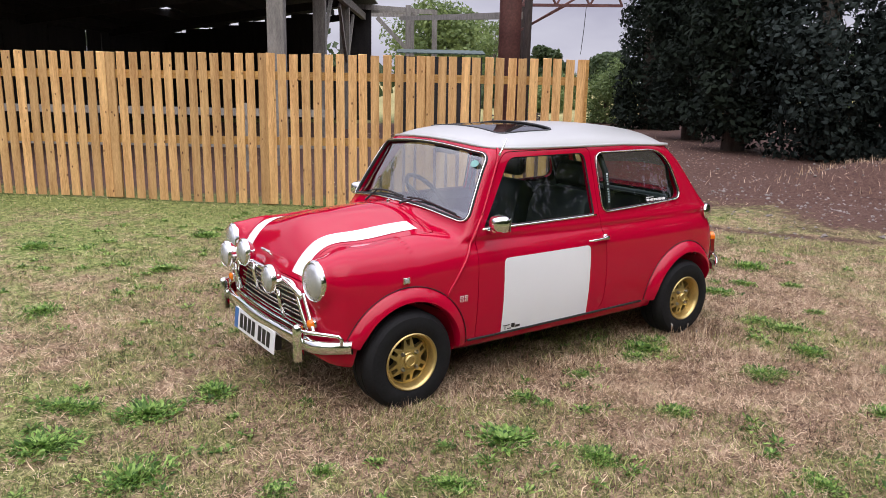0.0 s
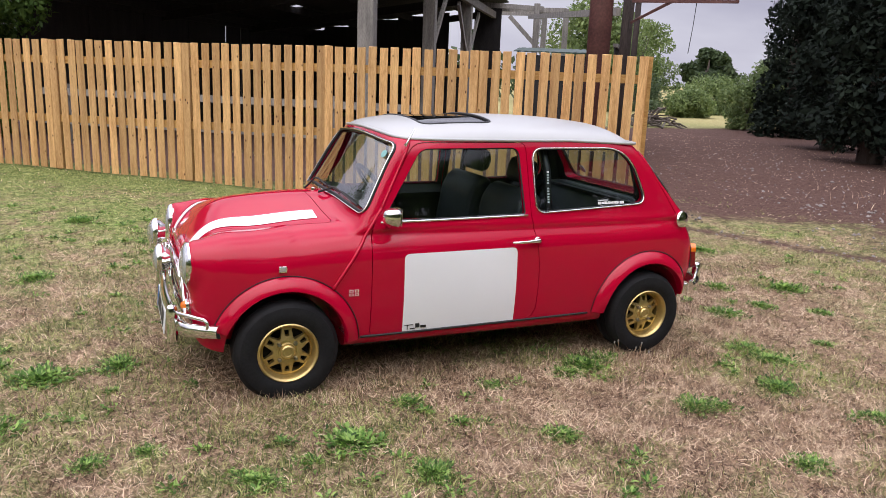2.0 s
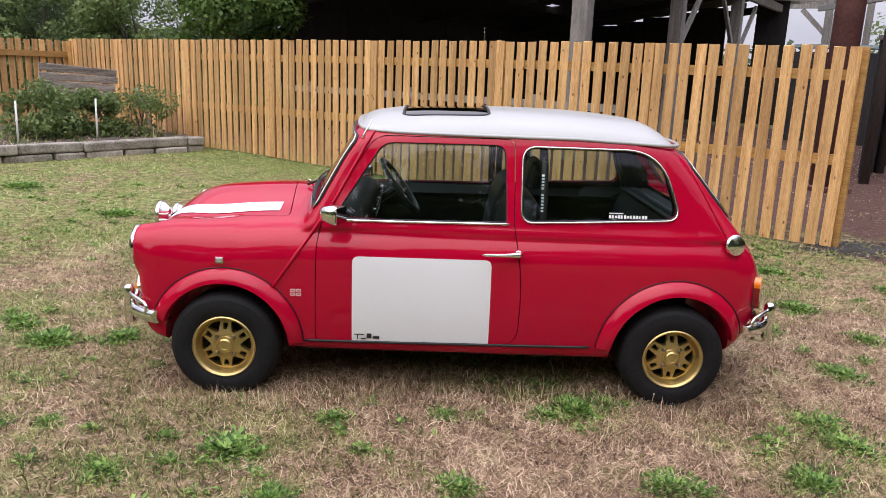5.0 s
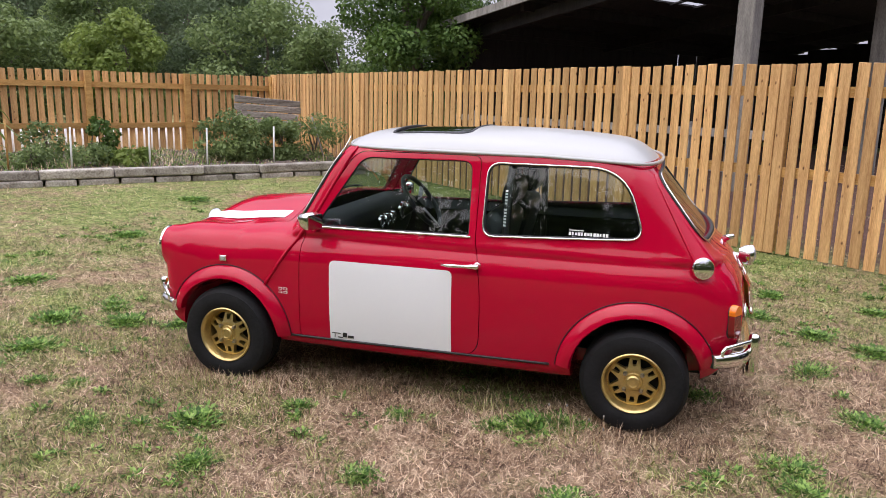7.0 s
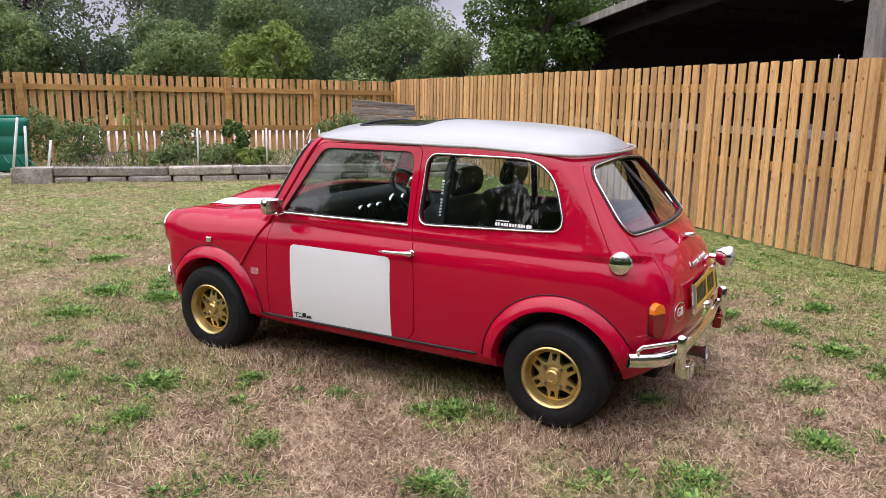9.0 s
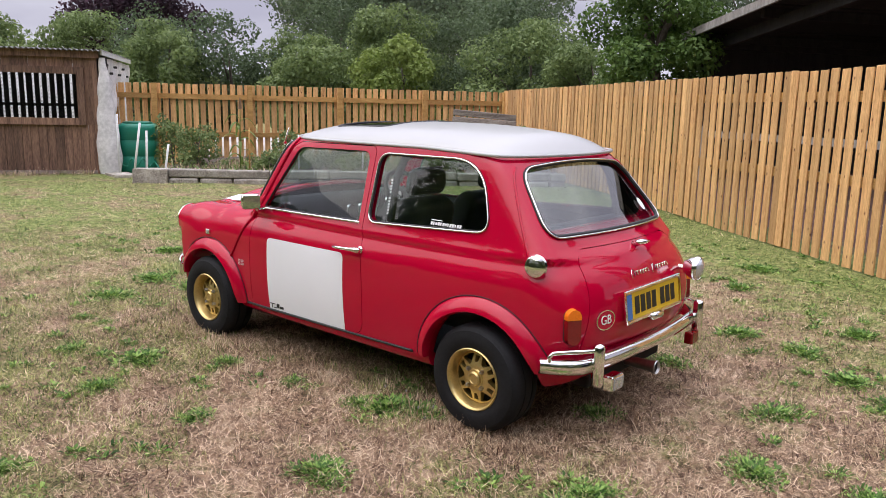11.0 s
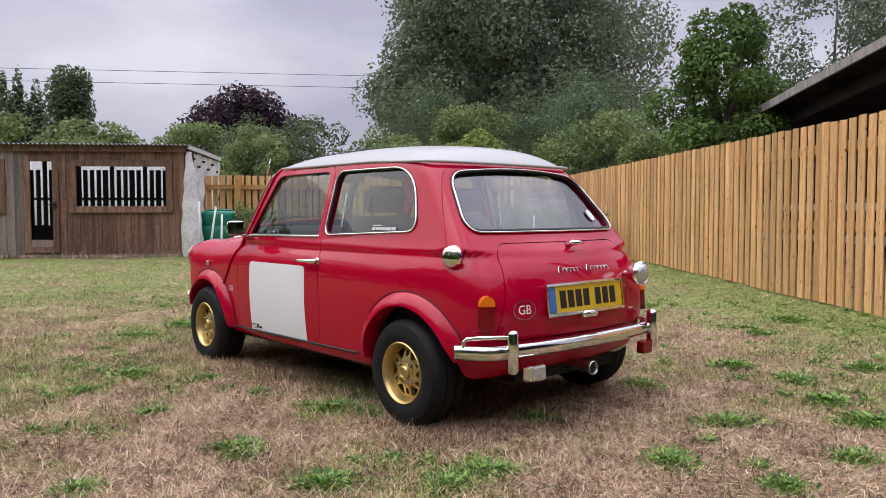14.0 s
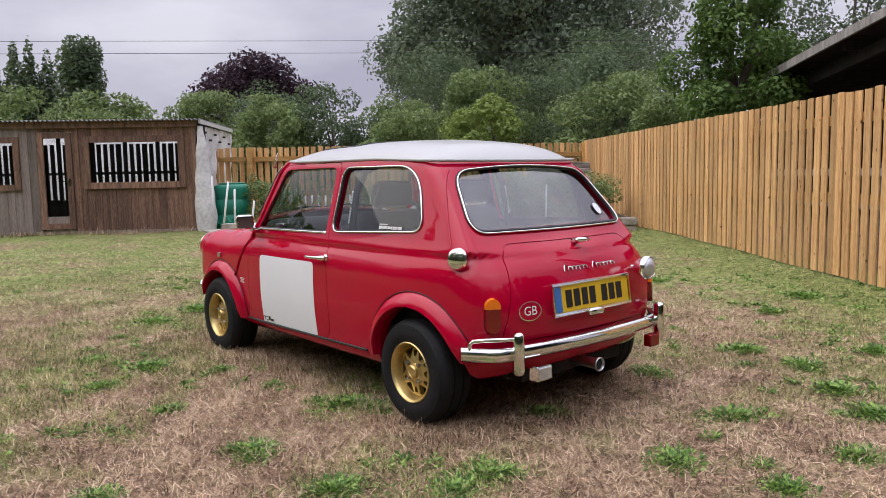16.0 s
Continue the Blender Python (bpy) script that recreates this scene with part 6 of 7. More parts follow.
def clumps(base, height, radius, seed, count=26, low=0.25, bs=1.0, flat=1.0):
    """An uneven crown of many clumps over a base."""
    r = random.Random(seed)
    out = []
    for _ in range(count):
        h = low + (1 - low) * r.random()
        k = math.sin(math.pi * min(1, max(0.12, (h - low * 0.6) / (1.08 - low * 0.6)))) ** 0.55
        a, d = r.uniform(0, math.tau), radius * k * r.uniform(0.35, 0.85)
        s = radius * r.uniform(0.26, 0.44) * (0.6 + 0.4 * k) * bs
        out.append((base[0] + d * math.cos(a), base[1] + d * math.sin(a), base[2] + height * h * 0.93, s, s, s * r.uniform(0.65, 0.95) * flat))
    return out


def make_tree(name, label, category, base, height, radius, leaves, size, material, seed, trunk=0.12, count=26, low=0.25, blobs=None, group="", limbs=7, bs=1.0):
    t = tagged(new(name), label, category, group)
    t.matrix_world = Matrix.Translation(base)
    bl = blobs or clumps((0, 0, 0), height, radius, seed, count, low, bs)
    crown_me = flat_mesh("crown", tree_points(bl, leaves, size, seed), 4, material)
    crown = new("crown", crown_me)
    crown.parent = t
    r = random.Random(seed)
    bm = bmesh.new()
    tube(bm, [(0, 0, -0.1), (r.uniform(-0.1, 0.1), r.uniform(-0.1, 0.1), height * 0.3), (r.uniform(-0.2, 0.2), 0, height * 0.6), (0, r.uniform(-0.2, 0.2), height * 0.85)], [trunk, trunk * 0.8, trunk * 0.5, trunk * 0.15], 8)
    for k in range(limbs):
        b = bl[r.randrange(len(bl))]
        z0 = min(b[2] * 0.7, height * r.uniform(0.15, 0.5))
        mid = Vector((b[0] * 0.4, b[1] * 0.4, (z0 + b[2]) / 2 + 0.05 * height))
        tube(bm, [(0, 0, z0), mid, (b[0], b[1], b[2])], [trunk * 0.45, trunk * 0.28, trunk * 0.08], 5)
    part("trunk", bm, M_BARK, t, smooth=50)
    return t


def at(x, y):
    return (x, y, float(gz(x, y)))


SH = "dense green garden shrub behind the back fence"
make_tree("poplar", "tall grey-green poplar with a broad loose crown", "tree", at(-27.2, 30.1), 17.5, 9.6, 135000, 0.122, L_POPLAR, 1, 0.5, 260, 0.12, limbs=50, bs=0.55)
make_tree("ivy_tree", "tall ivy-covered tree beside the dark barn", "tree", at(-4.1, 11.45), 4.95, 1.4, 26000, 0.052, L_IVY, 2, 0.2, 60, 0.02, bs=0.85)
make_tree("birch", "light feathery tree behind the barn roof", "tree", at(-5.9, 21.5), 8.6, 2.6, 15000, 0.065, L_POPLAR, 3, 0.10, 40, 0.25, limbs=16)
ivr = random.Random(8)
make_tree("ivy_column", "narrow dark green ivy-clad tree", "tree", at(-27.3, 5.75), 6.2, 1.2, 20000, 0.075, L_DEEP, 4, 0.2, blobs=[(0.40 * math.cos(k * 2.4), 0.40 * math.sin(k * 2.4), 0.5 + 5.35 * k / 40, 0.55 - 0.3 * max(0, k / 40 - 0.6), 0.55 - 0.3 * max(0, k / 40 - 0.6), ivr.uniform(0.35, 0.6)) for k in range(41)])
for i, (x, y, h) in enumerate(((-29.2, 3.9, 5.5), (-29.8, 4.55, 5.7), (-29.6, 5.15, 5.4), (-30.0, 3.2, 5.5))):
    make_tree("cypress", "slender green cypress in a row", "tree", at(x, y), h, 0.5, 8500, 0.08, L_DEEP, 60 + i, 0.1, 14, 0.02, [(0, 0, h * k / 9, 0.92 * (1 - (k / 9.6) ** 2) + 0.06, 0.92 * (1 - (k / 9.6) ** 2) + 0.06, 0.72) for k in range(10)], "cypress row")
make_tree("purple_tree", "dark purple-leaved plum tree", "tree", at(-28.3, 13.4), 6.2, 2.9, 18000, 0.09, L_PURPLE, 5, 0.2, 34, 0.2)
for i, (x, y, h, rad, m, k) in enumerate(((-22.1, 8.2, 4.2, 1.6, L_MID, 4200), (-20.8, 2.6, 3.6, 1.9, L_MID, 4200), (-22.9, 6.2, 3.4, 1.3, L_BRIGHT, 2400), (-17.6, 8.6, 3.5, 1.5, L_MID, 5000), (-17.6, 10.6, 4.0, 1.9, L_DEEP, 5000), (-19.4, 4.4, 3.4, 1.9, L_MID, 4400),
                                          (-14.1, 10.8, 2.9, 1.5, L_MID, 4400), (-11.9, 12.2, 3.0, 1.3, L_BRIGHT, 5000), (-9.6, 15.0, 3.7, 2.1, L_MID, 6500), (-14.4, 14.6, 4.2, 2.0, L_MID, 5500), (-11.9, 16.6, 4.6, 2.4, L_DEEP, 6500), (-20.1, 17.3, 6.0, 2.8, L_DEEP, 6000), (-16.5, 12.8, 3.4, 1.7, L_MID, 4500), (-7.2, 14.5, 3.0, 1.5, L_MID, 4500), (-7.0, 20.3, 5.2, 2.6, L_DEEP, 5500), (-24.5, 12.0, 4.6, 2.2, L_DEEP, 4500), (-13.5, 20.0, 6.0, 2.8, L_DEEP, 6000), (-18.0, 24.0, 7.4, 3.2, L_DEEP, 6000))):
    make_tree("shrub", SH, "shrub", at(x, y), h, rad, int(k * 2.5), 0.057, m, 100 + i, 0.07, 40, 0.06, group="shrubs behind the fence", limbs=5, bs=0.85)

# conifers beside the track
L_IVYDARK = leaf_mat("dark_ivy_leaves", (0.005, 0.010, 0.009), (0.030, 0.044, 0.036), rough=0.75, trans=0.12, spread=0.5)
for i, (x, y, h, rad, low, ivy) in enumerate(((16.4, 12.6, 9.5, 1.5, 0.03, 0), (13.9, 9.0, 9.0, 1.7, 0.06, 0), (11.9, 6.4, 9.0, 1.6, 0.055, 0), (11.9, 4.5, 9.0, 1.8, 0.0, 1), (12.7, 2.6, 9.0, 1.9, 0.0, 1), (14.0, 0.6, 9.0, 2.0, 0.0, 1))):
    r = random.Random(i)
    blob = []
    for k in range(64):
        hh = r.uniform(low, 1.0)
        w = rad * (1.05 - 0.55 * hh) * (0.75 if hh < low + 0.1 else 1)
        a = r.uniform(0, math.tau)
        blob.append((w * 0.62 * math.cos(a), w * 0.62 * math.sin(a), h * hh, w * r.uniform(0.28, 0.45), w * r.uniform(0.28, 0.45), r.uniform(0.35, 0.7)))
    blob += [(0, 0, h * (low + (1 - low) * (k + 0.5) / 12), rad * 0.62 * (1.05 - 0.5 * k / 12), rad * 0.62 * (1.05 - 0.5 * k / 12), h / 15) for k in range(12)]
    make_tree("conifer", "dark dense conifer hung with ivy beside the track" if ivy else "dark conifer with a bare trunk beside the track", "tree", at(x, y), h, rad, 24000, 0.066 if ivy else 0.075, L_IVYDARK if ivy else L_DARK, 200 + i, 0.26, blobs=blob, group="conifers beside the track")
make_tree("sapling", "leafy green many-stemmed young tree beside the poles", "tree", at(23.7, 29.3), 4.5, 2.0, 6500, 0.075, L_MID, 31, 0.07, 36, 0.16, limbs=34, bs=0.7)
make_tree("shrub", "rounded green shrub at the field edge", "shrub", at(17.3, 15.2), 2.1, 1.1, 7000, 0.055, L_MID, 33, 0.05, 34, -0.05)
for i, (x, y, h, rad) in enumerate(((22.0, 27.5, 1.5, 2.0), (25.0, 25.8, 1.5, 2.0), (19.8, 27.8, 1.4, 1.8), (21.5, 23.0, 1.0, 1.3), (17.6, 25.5, 1.2, 1.4))):
    make_tree("shrub", "tangled green shrub beyond the track", "shrub", at(x, y), h, rad, 6000, 0.07, L_MID if i % 2 else L_DEEP, 340 + i, 0.05, 30, 0.02, group="shrubs beyond the track")
make_tree("shrub", "low green shrub at the field edge", "shrub", at(21.0, 22.6), 1.1, 1.0, 3000, 0.07, L_MID, 34, 0.05, 18, 0.05)
make_tree("tree", "round green field tree far away", "tree", at(46.0, 66.0), 9.0, 6.4, 12000, 0.24, L_MID, 35, 0.3, 60, 0.2)
for i, (x, y, h) in enumerate(((79, 85, 6.5), (86, 80, 6.0), (59, 64, 5.0), (66, 60, 4.6), (92, 72, 6.5), (72, 92, 6.0))):
    make_tree("tree", "distant dark green tree on the field edge", "tree", at(x, y), h, 3.2, 5000, 0.3, L_HEDGE, 36 + i, 0.3, 20, 0.1, group="distant trees")
# hedges that close the place behind and beyond
far_blobs = []
hr = random.Random(9)
for k in range(150):
    a = radians(k * 2.4)
    rr = 46 + hr.uniform(-4, 4)
    x, y = rr * math.cos(a), rr * math.sin(a)
    if 25 < k * 2.4 < 62:
        rr = 150
        x, y = rr * math.cos(a), rr * math.sin(a)
    far_blobs.append((x, y, 1.6, 2.6, 2.6, hr.uniform(1.2, 2.6)))
tagged(new("far_hedge", flat_mesh("far_hedge", tree_points(far_blobs, 16000, 0.45, 77), 4, L_HEDGE)), "far green hedge round the fields", "hedge", kind="stuff")
near_blobs = []
for k in range(64):
    a = radians(182 + k * 2.75)
    rr = 17 + hr.uniform(-1.2, 1.2)
    near_blobs.append((rr * math.cos(a), rr * math.sin(a), hr.uniform(0.8, 3.6), 1.5, 1.5, hr.uniform(1.2, 2.2)))
tagged(new("hedge", flat_mesh("hedge", tree_points(near_blobs, 14000, 0.26, 78), 4, L_MID)), "tall green garden hedge behind the lawn", "hedge", kind="stuff")
# unseen trees, added for the window reflections and to dim the car's tail
for i, (x, y, h) in enumerate(((-9.0, -13.0, 7.5), (-4.5, -14.0, 8.6), (0.5, -14.5, 8.0), (5.0, -14.5, 8.8), (9.0, -13.5, 8.5), (12.5, -10.5, 9.0), (14.0, -6.5, 9.5), (16.0, -2.5, 9.5))):
    make_tree("unseen_tree", "broad leafy tree, out of view, at the lawn's open side", "tree", at(x, y), h, 3.2, 8000, 0.15, L_MID, 400 + i, 0.22, 34, 0.06, group="trees at the lawn's open side")


# ---- the dark open barn behind the fence ----
BA = Vector((2.07, 8.02, 0))                      # its front right post
BG = Vector((0.5703, 0.8214, 0))                  # into its depth


def bpt(s, g, z):
    p = BA + FD * s + BG * g
    return (p.x, p.y, z)


def roof_z(s):
    return 3.82 - 0.155 * s


barn = tagged(new("barn"), "open-fronted dark timber barn with a low sloping roof", "barn")


def roof_sheet(s0, s1, g0, g1, dz):
    """One sloping roof sheet."""
    bm = bmesh.new()
    q = [bm.verts.new(bpt(s, g, roof_z(s) + dz + t)) for t in (0.0, 0.03) for s, g in ((s0, g0), (s1, g0), (s1, g1), (s0, g1))]
    for f in ((0, 1, 2, 3), (7, 6, 5, 4), (0, 4, 5, 1), (1, 5, 6, 2), (2, 6, 7, 3), (3, 7, 4, 0)):
        bm.faces.new([q[i] for i in f])
    bmesh.ops.recalc_face_normals(bm, faces=bm.faces[:])
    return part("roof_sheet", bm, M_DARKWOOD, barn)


for k in range(9):
    s0, s1, dz = -0.5 + k * 0.8 - 0.04, -0.5 + (k + 1) * 0.8, 0.03 * (k % 2)
    holes = {4: ((2.3, 3.0), (3.1, 3.8)), 6: ((7.4, 7.95),)}.get(k, ())
    g0 = -0.42
    for h0, h1 in holes:
        # missing panes along one side of the sheet
        roof_sheet(s0, s1, g0, h0, dz)
        roof_sheet(s0 if k == 4 else s0 + 0.42, s1 - 0.36 if k == 4 else s1, h0, h1, dz)
        g0 = h1
    roof_sheet(s0, s1, g0, 13.5, dz)
part("verge_board", beam(bmesh.new(), bpt(-0.5, -0.42, roof_z(-0.5) - 0.02), bpt(6.5, -0.42, roof_z(6.5) - 0.02), 0.05, 0.14), M_GREYWOOD, barn, "weathered grey verge board")
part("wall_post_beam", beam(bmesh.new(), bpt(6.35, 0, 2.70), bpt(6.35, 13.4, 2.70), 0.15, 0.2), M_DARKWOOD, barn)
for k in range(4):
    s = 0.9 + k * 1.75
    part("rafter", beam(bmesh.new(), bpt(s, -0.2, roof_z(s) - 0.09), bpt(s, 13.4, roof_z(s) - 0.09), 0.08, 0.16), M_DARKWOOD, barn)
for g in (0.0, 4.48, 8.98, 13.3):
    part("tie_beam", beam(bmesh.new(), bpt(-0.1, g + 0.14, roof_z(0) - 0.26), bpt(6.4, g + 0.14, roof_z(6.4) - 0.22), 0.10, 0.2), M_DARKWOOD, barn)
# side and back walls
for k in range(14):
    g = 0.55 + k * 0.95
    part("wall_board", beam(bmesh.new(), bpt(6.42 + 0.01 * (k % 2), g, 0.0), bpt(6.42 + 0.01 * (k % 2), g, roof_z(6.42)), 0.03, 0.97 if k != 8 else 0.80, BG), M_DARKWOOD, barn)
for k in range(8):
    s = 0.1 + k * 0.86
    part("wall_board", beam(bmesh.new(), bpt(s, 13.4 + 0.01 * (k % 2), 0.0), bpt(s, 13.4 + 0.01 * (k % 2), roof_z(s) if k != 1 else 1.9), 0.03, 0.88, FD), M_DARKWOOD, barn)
for g in (0.0, 4.48, 8.98):
    part("post", box(bmesh.new(), (0.26, 0.24, 4.1), (*bpt(0, g, 0)[:2], 2.0), 0.012, pose(0, 0, 0, 0, 0, FENCE_ANGLE)), M_GREYWOOD, barn, "weathered grey timber post")
part("post", box(bmesh.new(), (0.24, 0.22, 2.9), (*bpt(6.3, 0.1, 0)[:2], 1.4), 0.012, pose(0, 0, 0, 0, 0, FENCE_ANGLE)), M_DARKWOOD, barn)
part("eaves_beam", beam(bmesh.new(), bpt(-0.1, -0.1, 3.5), bpt(-0.1, 13.4, 3.5), 0.12, 0.2), M_GREYWOOD, barn)
for g0, g1, z0, z1 in ((7.4, 8.9, 3.3, 2.0), (9.1, 10.6, 2.0, 3.3), (5.9, 4.6, 3.3, 2.1)):
    part("brace", beam(bmesh.new(), bpt(-0.05, g0, z0), bpt(-0.05, g1, z1), 0.07, 0.12), M_GREYWOOD, barn)
# the broken frame at the barn's far end
frame_end = tagged(new("timber_frame"), "broken grey timber frame at the far end of the barn", "frame")
for s, g in ((-1.6, 12.0), (-1.6, 15.0), (0.2, 15.0), (-2.4, 13.5)):
    part("post", beam(bmesh.new(), bpt(s, g, 0.0), bpt(s, g, 3.75), 0.17, 0.17, FD), M_GREYWOOD, frame_end)
for a, b in (((-1.6, 12.0, 3.6), (-1.6, 15.0, 3.75)), ((0.2, 12.0, 3.7), (-1.8, 12.0, 3.6)), ((0.2, 15.0, 3.7), (-1.8, 15.0, 3.7)), ((-1.6, 12.0, 2.2), (-1.6, 13.4, 3.6)), ((-2.4, 13.5, 3.7), (0.2, 13.5, 3.7)), ((-1.6, 15.0, 2.4), (-0.4, 15.0, 3.6))):
    part("beam", beam(bmesh.new(), bpt(*a), bpt(*b), 0.09, 0.14), M_GREYWOOD, frame_end)
# old rail fence low in the dark, seen between the fence boards
low_rail = tagged(new("rail_fence"), "old grey rail fence in front of the barn", "fence")
for s in (0.3, 2.6, 4.9):
    part("post", beam(bmesh.new(), bpt(s, -0.8, 0.0), bpt(s, -0.8, 1.15), 0.1, 0.1, FD), M_GREYWOOD, low_rail)
for z in (0.55, 1.02):
    part("rail", beam(bmesh.new(), bpt(-1.0, -0.86, z), bpt(5.4, -0.86, z), 0.04, 0.11), M_GREYWOOD, low_rail)

# ---- columns, poles and sheet wall at the yard's edge ----
col = tagged(new("steel_column", None), "thick rusty brown round steel column", "column")
part("shaft", tube(bmesh.new(), [(4.98, 5.84, -0.1), (4.98, 5.84, 6.5)], 0.17, 20), M_RUST, col, smooth=60)
part("base_plate", box(bmesh.new(), (0.5, 0.5, 0.05), (4.98, 5.84, 0.16), 0.005), M_RUST, col)
truss = tagged(new("roof_truss"), "thin rusty lattice truss held by a pole", "truss")
ta, tb = Vector((6.2, 7.0, 2.85)), Vector((8.1, 6.41, 2.93))
for dz in (0.0, 0.55):
    part("chord", beam(bmesh.new(), ta + Vector((0, 0, dz)), tb + Vector((0, 0, dz)), 0.05, 0.05), M_RUST, truss)
for k in range(6):
    a, b = ta.lerp(tb, k / 6), ta.lerp(tb, (k + 1) / 6)
    part("web", beam(bmesh.new(), a + Vector((0, 0, 0.55 * (k % 2))), b + Vector((0, 0, 0.55 * ((k + 1) % 2))), 0.03, 0.03), M_RUST, truss)
for k, up in ((0.45, 0.02), (0.7, 0.30)):
    part("brace", beam(bmesh.new(), ta + Vector((0, 0, -0.42)), ta.lerp(tb, k) + Vector((0, 0, up)), 0.035, 0.035), M_RUST, truss)
tagged(part("hanging_cable", tube(bmesh.new(), [(7.4, 6.62, 2.92), (7.38, 6.63, 2.5), (7.34, 6.64, 2.05)], 0.006, 5), M_BLACK), "thin loose cable hanging from the truss", "cable")
tagged(part("tie_beam", beam(bmesh.new(), (9.87, 16.79, 3.34), (5.75, 6.5, 2.62), 0.08, 0.12), M_GREYWOOD), "long grey timber between the barn's end and a pole", "beam")
low_shed = tagged(new("low_shed"), "low dark shed with a green corrugated roof", "shed")
for k in range(26):
    c = Vector((7.7, 13.5, 0)).lerp(Vector((9.55, 12.3, 0)), k / 25)
    part("roof_sheet", beam(bmesh.new(), (c.x, c.y, 2.20), (c.x + 0.75, c.y + 1.1, 2.33), 0.09, 0.02 + 0.015 * (k % 2)), M_GREENTIN, low_shed)
part("wall", beam(bmesh.new(), (7.75, 13.53, 1.07), (9.55, 12.36, 1.07), 0.05, 2.1), M_DARKWOOD, low_shed)
for i, (x, y) in enumerate(((5.85, 6.45), (6.75, 7.65), (7.75, 8.95), (9.13, 10.57))):
    pl = tagged(new("pole"), "tall dark brown wooden pole beside the yard", "pole", "poles of the yard")
    part("shaft", tube(bmesh.new(), [(x, y, -0.1), (x + 0.03, y, 3.0), (x + 0.05, y + 0.03, 6.2)], [0.070, 0.066, 0.062], 12), M_POLE, pl, smooth=60)
sheet = tagged(new("sheet_wall"), "low dark corrugated sheet wall between the poles", "wall")


def corrugated(bm, a, b, z0, z1, pitch=0.075, depth=0.018):
    a, b = Vector(a), Vector(b)
    n = max(2, int((b - a).length / pitch * 4))
    side = Vector((-(b - a).y, (b - a).x, 0)).normalized()
    lo, hi = [], []
    for i in range(n + 1):
        p = a.lerp(b, i / n) + side * depth * math.sin(i * math.pi / 2)
        lo.append(bm.verts.new((p.x, p.y, z0)))
        hi.append(bm.verts.new((p.x, p.y, z1)))
    for i in range(n):
        bm.faces.new((lo[i], lo[i + 1], hi[i + 1], hi[i]))
    return bm


part("sheet", corrugated(bmesh.new(), (6.0, 6.85, 0), (9.3, 11.0, 0), 0.1, 2.1), M_DARKWOOD, sheet)
part("cap", beam(bmesh.new(), (6.0, 6.85, 2.12), (9.3, 11.0, 2.12), 0.08, 0.06), M_GREYWOOD, sheet)
# heap of cut branches at the track's far side
heap = tagged(new("brush_pile"), "heap of cut brown branches and roots", "brush pile")
hrnd = random.Random(12)
for k in range(60):
    a, d = hrnd.uniform(0, math.tau), hrnd.uniform(0, 1.1)
    p = Vector((14.6 + d * math.cos(a), 16.6 + d * math.sin(a), 0.15 + hrnd.uniform(0, 0.6) * (1.2 - d)))
    w = Vector((hrnd.uniform(-1, 1), hrnd.uniform(-1, 1), hrnd.uniform(-0.25, 0.35))) * hrnd.uniform(0.3, 0.7)
    part("branch", tube(bmesh.new(), [p - w, p + Vector((0, 0, 0.08)), p + w], [0.040, 0.028, 0.009], 5), M_BARK, heap)

# rubble on the bare earth
rr = np.random.default_rng(5)
st = []
for k in range(4200):
    x, y = rr.uniform(3.6, 11.0), rr.uniform(-1.5, 9)
    if rr.uniform() > 0.12 + math.exp(-((0.87 * x + 0.48 * y - 6.4) / 0.9) ** 2) + math.exp(-((0.87 * x + 0.48 * y - 4.43) / 0.12) ** 2) or float(bare(x, y)) < 0.3 or ((x - 3.55) * 0.57 + (y - 2.78) * 0.82 > 0.3 and x < 6):
        continue
    s = rr.uniform(0.006, 0.026) * (1 if rr.uniform() < 0.93 else 1.8)
    c = np.array((x, y, float(gz(x, y)) + 0.26 * math.exp(-((x - 9.6) / 1.7) ** 2 - ((y - 2.2) / 0.8) ** 2) + 0.22 * math.exp(-((x - 8.2) / 1.0) ** 2 - ((y - 1.7) / 0.7) ** 2) + s * 0.25))
    o = np.array(((1, 0, 0), (0, 1, 0), (-1, 0, 0), (0, -1, 0), (0, 0, 0.7), (0, 0, -0.7))) * s * rr.uniform(0.6, 1.3, (6, 1))
    q = c + o
    for f in ((0, 1, 4), (1, 2, 4), (2, 3, 4), (3, 0, 4), (1, 0, 5), (2, 1, 5), (3, 2, 5), (0, 3, 5)):
        st += [q[i] for i in f]
tagged(new("rubble", flat_mesh("rubble", np.array(st), 3, M_STONE)), "scattered stones and rubble on the bare earth", "rubble", kind="stuff")
tuft = blades(3500, (6.4, 0.6), (12.0, 4.0), (0.05, 0.15), 0.003, (0.1, 1.3), lambda x, y: np.exp(-((x - 9.4) / 1.9) ** 2 - ((y - 2.1) / 0.9) ** 2))
tuft[:, :, 2] += (0.26 * np.exp(-((tuft[:, 0, 0] - 9.6) / 1.7) ** 2 - ((tuft[:, 0, 1] - 2.2) / 0.8) ** 2) + 0.22 * np.exp(-((tuft[:, 0, 0] - 8.2) / 1.0) ** 2 - ((tuft[:, 0, 1] - 1.7) / 0.7) ** 2))[:, None]
tagged(new("dead_grass", blade_mesh("dead_grass", tuft, M_STRAW)), "dead brown grass over the earth mound", "grass", kind="stuff")
gravel = []
